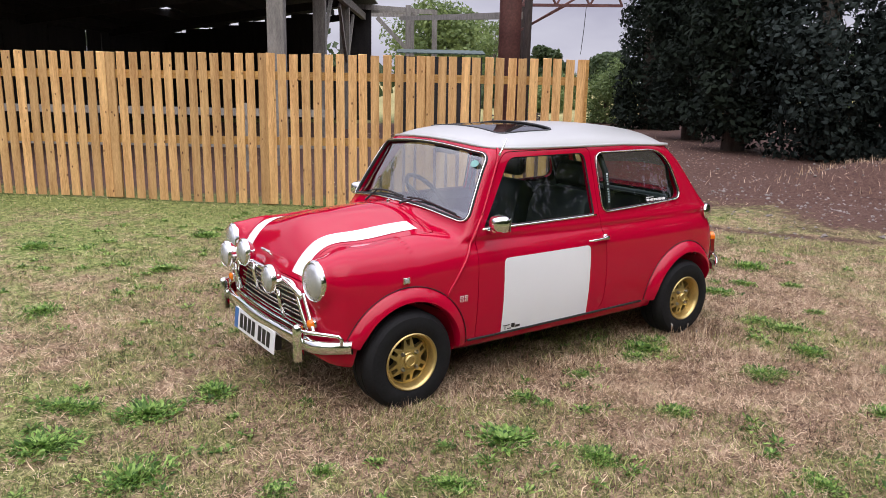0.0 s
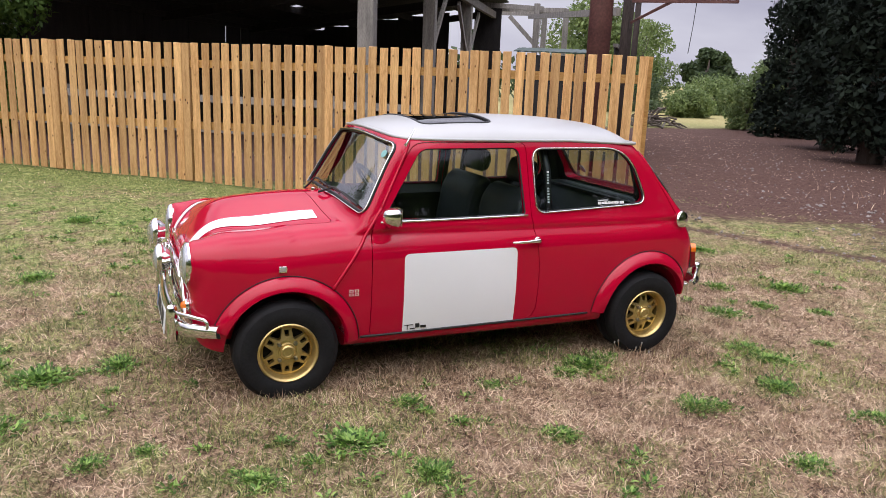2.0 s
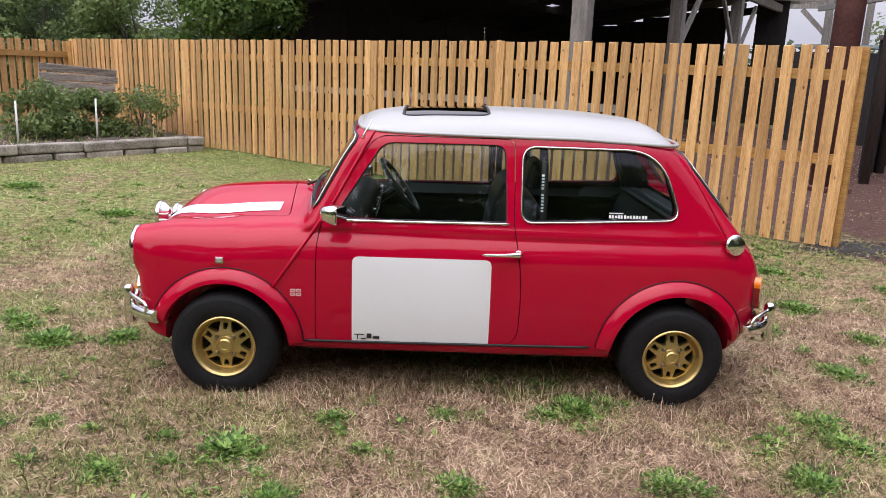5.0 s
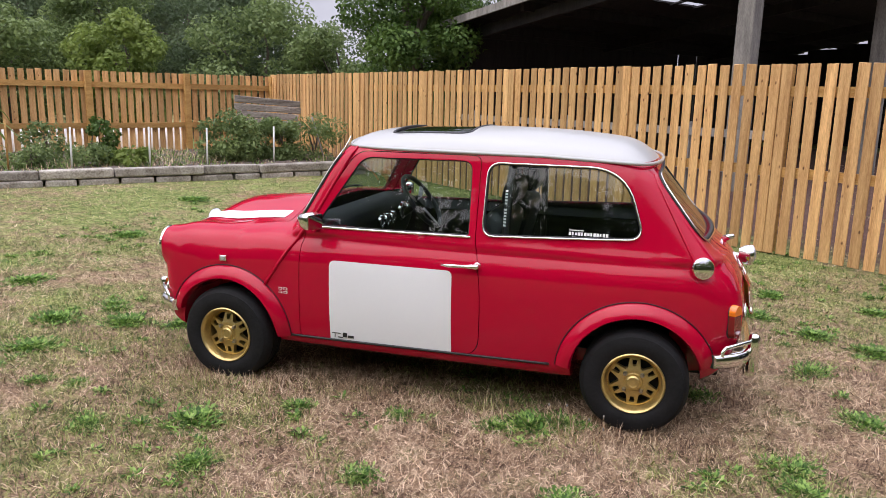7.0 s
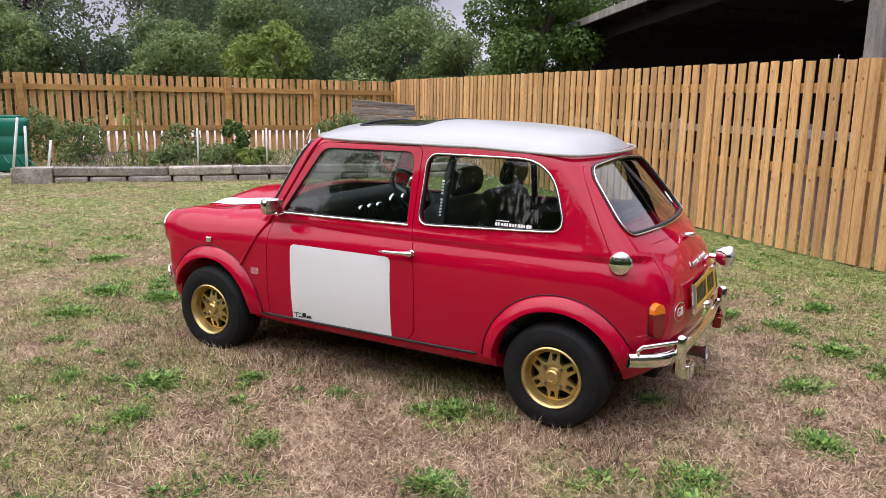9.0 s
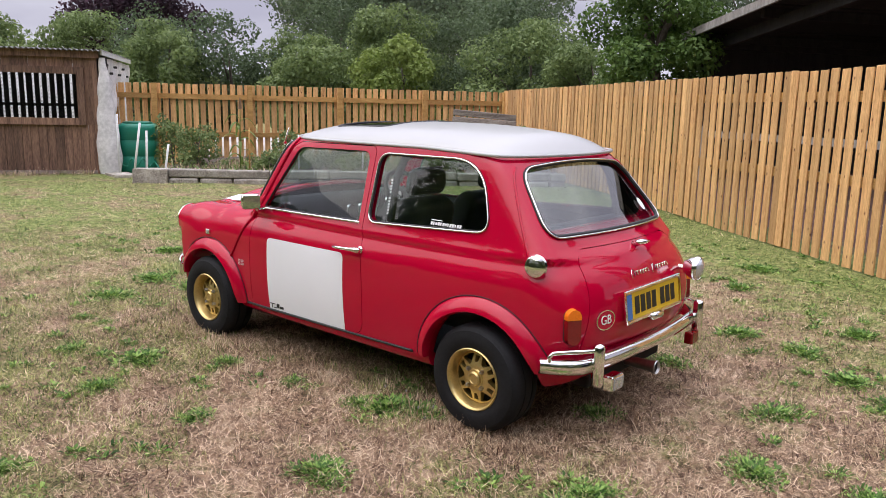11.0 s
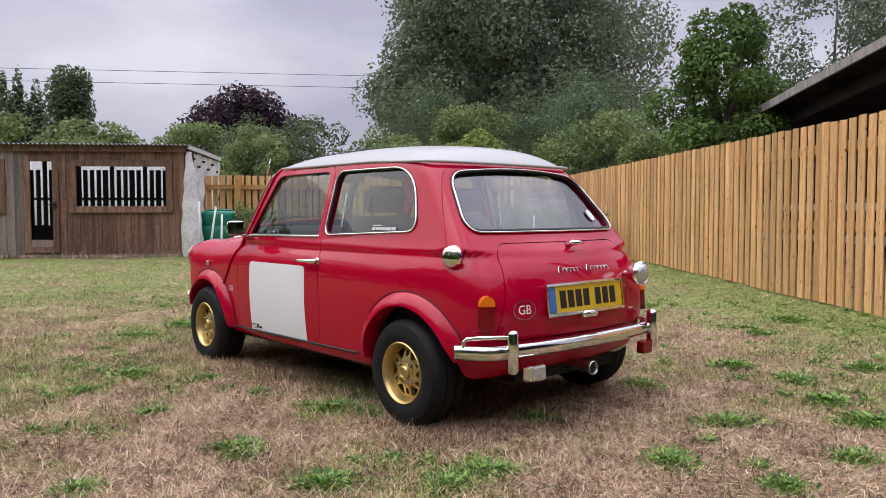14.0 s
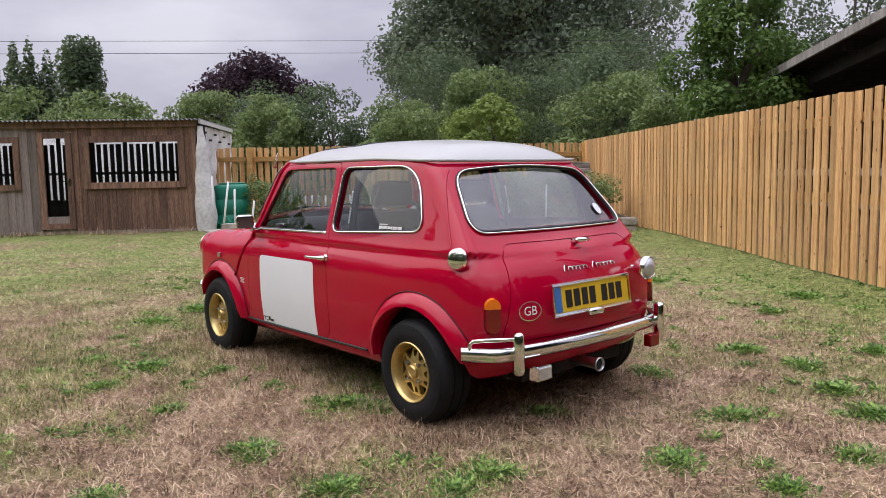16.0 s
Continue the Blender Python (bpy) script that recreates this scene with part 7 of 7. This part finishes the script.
for k in range(420):
    x, y = 3.75 + rr.normal(0, 0.28), 2.72 + rr.normal(0, 0.14)
    s = rr.uniform(0.01, 0.022)
    c = np.array((x, y, float(gz(x, y)) + s * 0.5))
    q = c + np.array(((1, 0, 0), (0, 1, 0), (-1, 0, 0), (0, -1, 0), (0, 0, 0.8), (0, 0, -0.8))) * s
    for f in ((0, 1, 4), (1, 2, 4), (2, 3, 4), (3, 0, 4)):
        gravel += [q[i] for i in f]
tagged(new("gravel", flat_mesh("gravel", np.array(gravel), 3, M_COAL)), "small heap of dark gravel at the fence's end", "gravel", kind="stuff")
litter = blades(12000, (4.2, -1.5), (13.5, 14.0), (0.02, 0.07), 0.0028, (1.25, 1.6), lambda x, y: np.clip((0.87 * x + 0.48 * y - 4.5) * 0.8, 0, 1))
tagged(new("leaf_litter", blade_mesh("leaf_litter", litter, M_STRAW)), "dry leaf litter and twigs on bare earth", "litter", kind="stuff")


# ---- the shed ----
SC, SZ = Vector((-9.41, 2.68, 0)), 0.17           # its front corner


def spt(s, g, z):
    """s along the front away from the corner, g into the depth."""
    p = SC + FU * s + FD * g
    return (p.x, p.y, z)


shed = tagged(new("shed"), "brown timber garden shed with wire-mesh openings and corrugated roof", "shed")
plank_n = [0]


def planks(s0, s1, z0, z1, material, g=0.0, w=0.125):
    n = max(1, round((s1 - s0) / w))
    for k in range(n):
        a = s0 + (s1 - s0) * (k + 0.5) / n
        plank_n[0] += 1
        j = 0.003 * math.sin(plank_n[0] * 2.4)
        ob = part("plank", beam(bmesh.new(), spt(a, g + j, z0), spt(a, g + j, z1), (s1 - s0) / n - 0.005, 0.022, FD), material, shed)


planks(0.05, 1.88, SZ + 0.05, 0.97, M_SHED)
planks(0.05, 0.22, 0.97, 2.02, M_SHED)
planks(1.88, 2.09, SZ + 0.05, 2.02, M_SHED)
planks(0.22, 1.88, 1.84, 2.02, M_SHED)
planks(2.68, 2.96, SZ + 0.05, 2.02, M_SHEDGREY)
planks(2.96, 5.2, SZ + 0.05, 0.98, M_SHEDGREY)
planks(2.96, 5.2, 1.86, 2.02, M_SHEDGREY)
planks(4.4, 5.2, 0.98, 1.86, M_SHEDGREY)
planks(2.09, 2.68, 1.95, 2.02, M_SHED)


def surround(name, s0, s1, z0, z1, w, material, g=-0.03, t=0.045):
    f = new(name)
    f.parent = shed
    for a, b in (((s0, z0 + w / 2), (s1, z0 + w / 2)), ((s0, z1 - w / 2), (s1, z1 - w / 2))):
        part("frame_rail", beam(bmesh.new(), spt(a[0], g, a[1]), spt(b[0], g, b[1]), t, w), material, f)
    for s in (s0 + w / 2, s1 - w / 2):
        part("frame_post", beam(bmesh.new(), spt(s, g - 0.003, z0), spt(s, g - 0.003, z1), w, t, FD), material, f)
    return f


def mesh_wire(parent, s0, s1, z0, z1, g):
    bm = bmesh.new()
    step = 0.055
    n, m = int((s1 - s0) / step), int((z1 - z0) / step)
    for k in range(-m, n + 1):
        for d in (1, -1):
            k0 = k if d > 0 else k + m
            pts = []
            for i in range(m + 1):
                s = s0 + (k0 + d * i) * step
                if s0 <= s <= s1:
                    pts.append(spt(s, g, z0 + (z1 - z0) * i / m))
            if len(pts) > 1:
                beam(bm, pts[0], pts[-1], 0.0026, 0.0026, FD)
    part("wire_mesh", bm, M_BLACK, parent)


w1 = surround("window_opening", 0.19, 1.91, 0.96, 1.87, 0.11, M_SHED)
mesh_wire(w1, 0.30, 1.80, 1.07, 1.76, -0.02)
w2 = surround("window_opening", 2.96, 4.42, 0.96, 1.87, 0.10, M_SHED)
mesh_wire(w2, 3.06, 4.32, 1.06, 1.77, -0.02)
dr = surround("door", 2.09, 2.66, 0.27, 1.94, 0.10, M_SHED)
part("kick_board", beam(bmesh.new(), spt(2.19, -0.02, 0.42), spt(2.56, -0.02, 0.42), 0.03, 0.14), M_SHEDGREY, dr)
mesh_wire(dr, 2.19, 2.56, 0.48, 1.84, -0.02)
h = part("handle", beam(bmesh.new(), spt(2.14, -0.06, 1.02), spt(2.14, -0.06, 1.14), 0.035, 0.012, FD), M_CHROME, dr)
part("lever", beam(bmesh.new(), spt(2.14, -0.09, 1.10), spt(2.24, -0.09, 1.10), 0.02, 0.02), M_CHROME, h)
part("sill_beam", beam(bmesh.new(), spt(0.0, 0.0, SZ), spt(5.2, 0.0, SZ), 0.06, 0.12), M_SHEDGREY, shed)
part("fascia", beam(bmesh.new(), spt(-0.05, -0.05, 2.07), spt(5.2, -0.05, 2.07), 0.035, 0.11), M_SHED, shed)
part("corner_post", beam(bmesh.new(), spt(0.03, 0.0, SZ), spt(0.03, 0.0, 2.05), 0.07, 0.07, FD), M_SHED, shed)
# back wall of slats with daylight between them, near-black for the shade indoors
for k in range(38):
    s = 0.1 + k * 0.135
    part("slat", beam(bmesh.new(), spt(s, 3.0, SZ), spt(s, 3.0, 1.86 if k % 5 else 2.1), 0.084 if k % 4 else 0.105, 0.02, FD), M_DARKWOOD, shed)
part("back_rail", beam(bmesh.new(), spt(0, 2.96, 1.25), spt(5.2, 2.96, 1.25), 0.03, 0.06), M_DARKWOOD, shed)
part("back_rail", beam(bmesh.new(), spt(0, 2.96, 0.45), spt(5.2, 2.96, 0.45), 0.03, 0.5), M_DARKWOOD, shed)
# end and side walls carry the same indoor shade in their colour
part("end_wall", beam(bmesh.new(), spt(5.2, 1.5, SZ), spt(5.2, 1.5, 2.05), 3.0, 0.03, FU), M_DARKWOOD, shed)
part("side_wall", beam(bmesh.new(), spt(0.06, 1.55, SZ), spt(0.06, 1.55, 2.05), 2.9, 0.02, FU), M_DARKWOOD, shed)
# corrugated roof
bm = bmesh.new()
rows = []
for i in range(0, 280):
    s = -0.12 + i * 0.019
    dz = 0.016 * math.sin(i * math.pi / 2)
    rows.append([bm.verts.new(spt(s, g, z + dz)) for g, z in ((-0.16, 2.135), (1.5, 2.14), (3.15, 2.145))] + [bm.verts.new(spt(s, g, z + dz)) for g, z in ((3.15, 2.139), (-0.16, 2.129))])
for a, b in zip(rows, rows[1:]):
    for k in range(5):
        bm.faces.new((a[k], b[k], b[(k + 1) % 5], a[(k + 1) % 5]))
bmesh.ops.recalc_face_normals(bm, faces=bm.faces[:])
part("roof", bm, M_TIN, shed, "grey corrugated roof")
part("side_fascia", beam(bmesh.new(), spt(-0.1, -0.1, 2.10), spt(-0.1, 3.1, 2.11), 0.03, 0.07), M_WHITEWOOD, shed)

# tarpaulin over the shed's side, bulging at the corner
tarp = tagged(new("tarpaulin"), "pale grey tarpaulin hung over the shed's side", "tarpaulin")
bm = bmesh.new()
grid = []
tr = random.Random(3)
for i in range(33):
    g = i * 3.0 / 32 + 0.12
    row = []
    for j in range(25):
        z = 2.05 - (2.05 - (SZ + 0.55)) * j / 24
        o = -0.06 + 0.018 * math.sin(i * 1.1 + j * 0.25) + 0.012 * math.sin(j * 0.8 + i * 0.5) + tr.uniform(-0.004, 0.004)
        row.append(bm.verts.new(spt(o, g, z)))
    grid.append(row)
for a, b in zip(grid, grid[1:]):
    for j in range(24):
        bm.faces.new((a[j], a[j + 1], b[j + 1], b[j]))
part("side_sheet", bm, M_TARP, tarp, smooth=80)
bm = bmesh.new()
rings = []
for j in range(22):
    f = j / 21
    z = 2.02 - (2.02 - SZ) * f
    w = 0.05 + 0.20 * min(1, f * 1.15) ** 0.8 - 0.05 * max(0, f - 0.8) * 5
    rings.append([bm.verts.new(spt(-0.10 - 0.8 * w * math.cos(t * math.tau / 14) + 0.01 * math.sin(j * 1.3 + t) - 0.04 * f, -0.05 + 0.55 * w * math.sin(t * math.tau / 14), z)) for t in range(14)])
for a, b in zip(rings, rings[1:]):
    for t in range(14):
        bm.faces.new((a[t], a[(t + 1) % 14], b[(t + 1) % 14], b[t]))
part("gathered_corner", bm, M_TARP, tarp, smooth=80)
for k in range(6):
    part("eyelet", box(bmesh.new(), (0.05, 0.05, 0.04), spt(-0.09, 0.4 + 0.45 * k, 1.93 - 0.12 * (k % 2)), 0.008), M_BLACK, tarp)
part("tie_strip", beam(bmesh.new(), spt(-0.13, 0.13, 2.03), spt(-0.16, 0.22, 0.8), 0.05, 0.02, FU), M_DARKWOOD, tarp)

# green water tank beside the shed
tank = tagged(new("water_tank"), "green plastic water tank beside the shed", "tank")
tank.matrix_world = Matrix.Translation(spt(-0.52, 0.45, SZ)) @ pose(0, 0, 0, 0, 0, BACK_ANGLE)
bm = bmesh.new()
prf = [(0.27, 0.0), (0.30, 0.03), (0.305, 0.25), (0.29, 0.27), (0.29, 0.29), (0.305, 0.31), (0.31, 0.52), (0.295, 0.54), (0.295, 0.56), (0.31, 0.58), (0.31, 0.74), (0.30, 0.79), (0.27, 0.815), (0, 0.82)]
lathe(bm, prf, 40)
for v in bm.verts:
    k = (abs(v.co.x) ** 4 + abs(v.co.y) ** 4) ** 0.25
    if k > 1e-6:
        v.co.xy *= math.hypot(v.co.x, v.co.y) / k
part("body", bm, M_TANK, tank, smooth=40)
part("lid", lathe(bmesh.new(), [(0.24, 0.815), (0.24, 0.84), (0.20, 0.85), (0, 0.85)], 32), M_TANK, tank, smooth=40)
hose = tagged(new("hose"), "thin green hose curled by the tank", "hose")
part("pipe", tube(bmesh.new(), [spt(-0.15 - 0.85 * t / 30, -0.02 - 0.05 * math.sin(t * 0.5), SZ + 0.05 + 0.16 * math.sin(t * math.pi / 30) * (1 - 0.4 * math.sin(t))) for t in range(31)], 0.014, 6), M_TANK, hose, smooth=60)

# ---- raised garden bed ----
B0, B1 = Vector((-8.0, 2.55, 0)), Vector((-3.55, 7.45, 0))
bd = (B1 - B0).normalized()
bn = Vector((-bd.y, bd.x, 0))
blen = (B1 - B0).length
BZ = 0.13
bed = tagged(new("garden_bed"), "raised garden bed edged with grey concrete sleepers", "garden bed")
for row, z in enumerate((BZ + 0.05, BZ + 0.17)):
    pos = 0.45
    k = 0
    while pos < blen - 0.05:
        ln = ((1.5, 0.9, 1.2, 0.8) if row else (0.45, 0.5, 0.6, 0.4, 0.52))[k % (4 if row else 5)]
        ln = min(ln, blen - pos)
        c = B0 + bd * (pos + ln / 2) + bn * (0.015 * math.sin(k * 2.1 + row))
        part("sleeper", box(bmesh.new(), (ln - (0.012 if row else 0.03), 0.16, 0.122 if row else 0.10), (c.x, c.y, z), 0.022, pose(0, 0, 0, 2.5 * math.sin(k * 1.9), 0.8 * math.sin(k * 2.7 + row), math.degrees(math.atan2(bd.y, bd.x)) + math.sin(k * 3.3) * 1.6)), M_CONC, bed)
        pos += ln
        k += 1
c = B0 + bd * 0.2
blk = tagged(part("concrete_block", box(bmesh.new(), (0.50, 0.24, 0.24), (c.x, c.y, BZ + 0.12), 0.008, pose(0, 0, 0, 0, 0, math.degrees(math.atan2(bd.y, bd.x)))), M_CONC), "grey concrete block at the garden bed's end", "block")
# soil
bm = bmesh.new()
nx_, ny_ = 40, 20
sv = [[bm.verts.new((*(B0 + bd * (0.3 + (blen - 0.35) * i / nx_) + bn * (0.07 + 3.0 * j / ny_))[:2], BZ + 0.19 + 0.03 * math.sin(i * 1.7) * math.sin(j * 2.1) + (0.02 if 0 < j else 0))) for j in range(ny_ + 1)] for i in range(nx_ + 1)]
for i in range(nx_):
    for j in range(ny_):
        bm.faces.new((sv[i][j], sv[i + 1][j], sv[i + 1][j + 1], sv[i][j + 1]))
part("soil", bm, M_SOIL, bed, "dark garden soil", smooth=80)


def bedp(s, d, up=0.0):
    p = B0 + bd * s + bn * d
    return (p.x, p.y, BZ + 0.2 + up)


def in_bed(x, y):
    u, v = (x - B0.x) * bd.x + (y - B0.y) * bd.y, (x - B0.x) * bn.x + (y - B0.y) * bn.y
    return ((u > 0.35) & (u < blen - 0.1) & (v > 0.10) & (v < 3.0)) * np.clip(0.25 + 1.9 * mottle(x, y, 2.2), 0.04, 0.9)


for nm, n, mt, ln in (("bed_weeds", 42000, M_WEED, (0.03, 0.13)), ("bed_straw", 30000, M_STRAW, (0.03, 0.16))):
    bw = blades(n, (-8.8, 2.4), (-3.3, 9.6), ln, 0.0045, (0.2, 1.4), in_bed)
    bw[:, :, 2] += (BZ + 0.205 - gz(bw[:, 0, 0], bw[:, 0, 1]))[:, None]
    tagged(new(nm, blade_mesh(nm, bw, mt)), "low weeds over the garden bed's soil" if mt is M_WEED else "dry stalks over the garden bed's soil", "weeds", kind="stuff")


def bush(name, label, s, d, h, rad, leaves, size, material, seed):
    make_tree(name, label, "plant", bedp(s, d), h, rad, leaves, size, material, seed, 0.02, 16, 0.05, group="bed plants", limbs=4)


bush("bean_bush", "bushy dark green vegetable plants in the bed", 4.75, 0.85, 0.70, 0.62, 5200, 0.030, L_MID, 301)
bush("bean_bush", "bushy dark green vegetable plants in the bed", 5.5, 0.9, 0.62, 0.55, 4200, 0.030, L_MID, 302)
bush("dry_bush", "brown-green straggly shrub in the bed", 6.0, 0.6, 0.75, 0.5, 1900, 0.026, L_MID, 303)
bush("herb", "low grey-green herbs in the bed", 1.9, 0.5, 0.30, 0.42, 1500, 0.026, L_MID, 304)
bush("herb", "low grey-green herbs in the bed", 2.6, 0.6, 0.28, 0.38, 1300, 0.026, L_MID, 305)
bush("salad", "fresh green low leaves in the bed", 3.15, 0.55, 0.22, 0.36, 800, 0.04, L_BRIGHT, 306)
bush("dry_bush", "brown-green straggly shrub in the bed", 0.7, 1.0, 0.75, 0.45, 1700, 0.026, L_MID, 307)
bush("dry_bush", "brown-green straggly shrub in the bed", 2.2, 1.7, 0.55, 0.4, 1000, 0.03, L_MID, 308)
bush("small_shrub", "rounded green shrub by the back fence", 3.0, 2.3, 0.62, 0.33, 1100, 0.035, L_IVY, 309)
bush("dry_bush", "brown-green straggly shrub in the bed", 0.2, 1.6, 0.8, 0.5, 1200, 0.03, L_MID, 310)
# maize with long arching leaves
corn = tagged(new("maize_plant"), "pale green maize plant with arching leaves", "plant")
cb = Vector(bedp(1.45, 0.45))
part("stalk", tube(bmesh.new(), [cb, cb + Vector((0.01, 0, 0.5)), cb + Vector((0, 0.02, 0.98))], [0.014, 0.011, 0.005], 6), L_BRIGHT, corn)
cr = random.Random(4)
for k in range(13):
    a, z0, ln = k * 2.4, 0.08 + 0.06 * k, cr.uniform(0.32, 0.5)
    bm = bmesh.new()
    pv = None
    for i in range(7):
        t = i / 6
        c = cb + Vector((math.cos(a) * ln * t * 0.8, math.sin(a) * ln * t * 0.8, z0 + 0.35 * t - 0.5 * t * t))
        w = 0.028 * math.sin(math.pi * min(0.97, 0.15 + t * 0.85))
        sd = Vector((-math.sin(a), math.cos(a), 0)) * w
        cur = (bm.verts.new(c - sd), bm.verts.new(c + Vector((0, 0, 0.008))), bm.verts.new(c + sd))
        if pv:
            bm.faces.new((pv[0], pv[1], cur[1], cur[0]))
            bm.faces.new((pv[1], pv[2], cur[2], cur[1]))
        pv = cur
    part("leaf", bm, L_BRIGHT, corn, smooth=80)
part("tassel", tube(bmesh.new(), [cb + Vector((0, 0.02, 0.95)), cb + Vector((0.03, 0.0, 1.12))], [0.035, 0.008], 6), M_STRAW, corn)


def stick(label, a, b, r, material, name="garden_stake"):
    t = tagged(part(name, tube(bmesh.new(), [a, b], r, 8), material, smooth=60), label, "stake", "stakes in the bed")
    return t


for s, d, h in ((2.37, 0.25, 0.62), (3.37, 0.25, 0.62), (4.18, 0.28, 0.60), (5.2, 0.3, 0.62)):
    a = Vector(bedp(s, d, -0.05))
    stick("thin white plastic stake in the garden bed", a, a + Vector((0.01, 0, h)), 0.013, M_WHITEWOOD)
a = Vector(bedp(1.62, 0.22, -0.05))
stick("thin wooden bamboo cane in the garden bed", a, a + Vector((0, 0.01, 0.72)), 0.012, M_RAIL, "bamboo_cane")
for s, d, x, h in ((-0.05, -0.10, 0.14, 0.92), (0.12, 0.02, 0.03, 0.80), (0.35, 0.1, 0.09, 0.6)):
    a = Vector(bedp(s, d, -0.2))
    stick("white stick leaning beside the concrete block", a, a + Vector((x * bd.x, x * bd.y, h)), 0.017, M_WHITEWOOD, "white_stick")
a = Vector(spt(-0.30, -0.25, SZ))
stick("white notched stick beside the water tank", a, a + Vector((0, 0, 0.98)), 0.017, M_WHITEWOOD, "white_stick")
a = Vector(bedp(6.1, 0.35, -0.1))
stick("grey stick leaning on the long fence", a, a + Vector((-0.28, 0.05, 0.8)), 0.014, M_GREYWOOD, "white_stick")
# old pallet boards at the fence corner
crate = tagged(new("wooden_panel"), "weathered grey wooden panel leaning in the corner", "panel")
pc = Vector(bedp(5.55, 1.55, 0.0))
for k in range(5):
    part("slat", box(bmesh.new(), (1.12 + 0.06 * math.sin(k * 2.3), 0.03, 0.105), (pc.x, pc.y, 0.78 + k * 0.117), 0.008, pose(0, 0, 0, 3, 4 + 0.8 * math.sin(k * 1.7), math.degrees(math.atan2(bd.y, bd.x)))), M_PALLET, crate)
for k in (-0.4, 0.4):
    q = pc + bd * k + bn * 0.04
    part("batten", box(bmesh.new(), (0.08, 0.03, 1.0), (q.x, q.y, 0.72), 0.004, pose(0, 0, 0, 0, 0, math.degrees(math.atan2(bd.y, bd.x)))), M_SHEDGREY, crate)
# paving stones by the tank
for s, g in ((-0.35, -0.42), (-0.9, -0.6)):
    p = spt(s, g, SZ)
    tagged(part("paving_slab", box(bmesh.new(), (0.5, 0.35, 0.05), (p[0], p[1], float(gz(p[0], p[1])) + 0.015), 0.008, pose(0, 0, 0, 0, 0, 20 * s)), M_CONC), "grey paving slab on the grass", "slab", "paving slabs")
# overhead wires
for wa, wb in ((Vector((-19.5, 2.16, 4.85)), Vector((-15.55, 10.96, 5.14))), (Vector((-19.0, 4.05, 4.62)), Vector((-15.9, 10.57, 4.79)))):
    pts = [wa.lerp(wb, -1.6 + 4.2 * t / 30) for t in range(31)]
    tagged(part("overhead_wire", tube(bmesh.new(), pts, 0.008, 4), M_BLACK), "thin black overhead wire against the sky", "wire", "overhead wires")

# white plastic sheeting beyond the back fence and the shed
def sheeting(label, a, b, z0, z1, seed):
    r = random.Random(seed)
    bm = bmesh.new()
    a, b = Vector(a), Vector(b)
    side = Vector((-(b - a).y, (b - a).x, 0)).normalized()
    n, m = 40, 8
    rows = [[bm.verts.new((*(a.lerp(b, i / n) + side * (0.03 * math.sin(i * 0.9) + 0.35 * (j / m) ** 2 + r.uniform(-0.008, 0.008)))[:2], z0 + (z1 - z0) * j / m + 0.02 * math.sin(i * 0.7) * (j == m))) for j in range(m + 1)] for i in range(n + 1)]
    for p, q in zip(rows, rows[1:]):
        for j in range(m):
            bm.faces.new((p[j], q[j], q[j + 1], p[j + 1]))
    return tagged(part("plastic_sheeting", bm, M_WHITEWOOD, smooth=80), label, "sheeting")


p1, p0 = FC + FD * 0.25 + FU * 1.6, FC + FD * 0.25 + FU * 6.0
sheeting("low white plastic sheeting behind the back fence", p0, p1, 0.15, 0.72, 1)
p1, p0 = SC + FD * 5.0 + FU * 0.95, SC + FD * 5.0 + FU * 7.0
sheeting("white plastic sheeting behind the shed", p0, p1, 0.1, 2.25, 2)

# dead grass and weeds along the shed's foot
def shed_foot(x, y):
    g = (x - SC.x) * FU.x + (y - SC.y) * FU.y
    o = np.abs((x - SC.x) * FD.x + (y - SC.y) * FD.y + 0.16)
    return np.exp(-(o / 0.16) ** 2) * (g > 0.1) * (0.35 + 0.65 * lump(x, y, 3.0, 1.0))


foot = blades(60000, (-13.5, -3.2), (-8.8, 3.6), (0.03, 0.15), 0.004, (0.1, 1.1), shed_foot)
tagged(new("shed_grass", blade_mesh("shed_grass", foot[::2], M_STRAW)), "dead brown grass along the shed's foot", "grass", kind="stuff")
tagged(new("shed_weeds", blade_mesh("shed_weeds", foot[1::2] * np.array((1, 1, 0.9)), M_BLADE)), "olive weeds along the shed's foot", "weeds", kind="stuff")
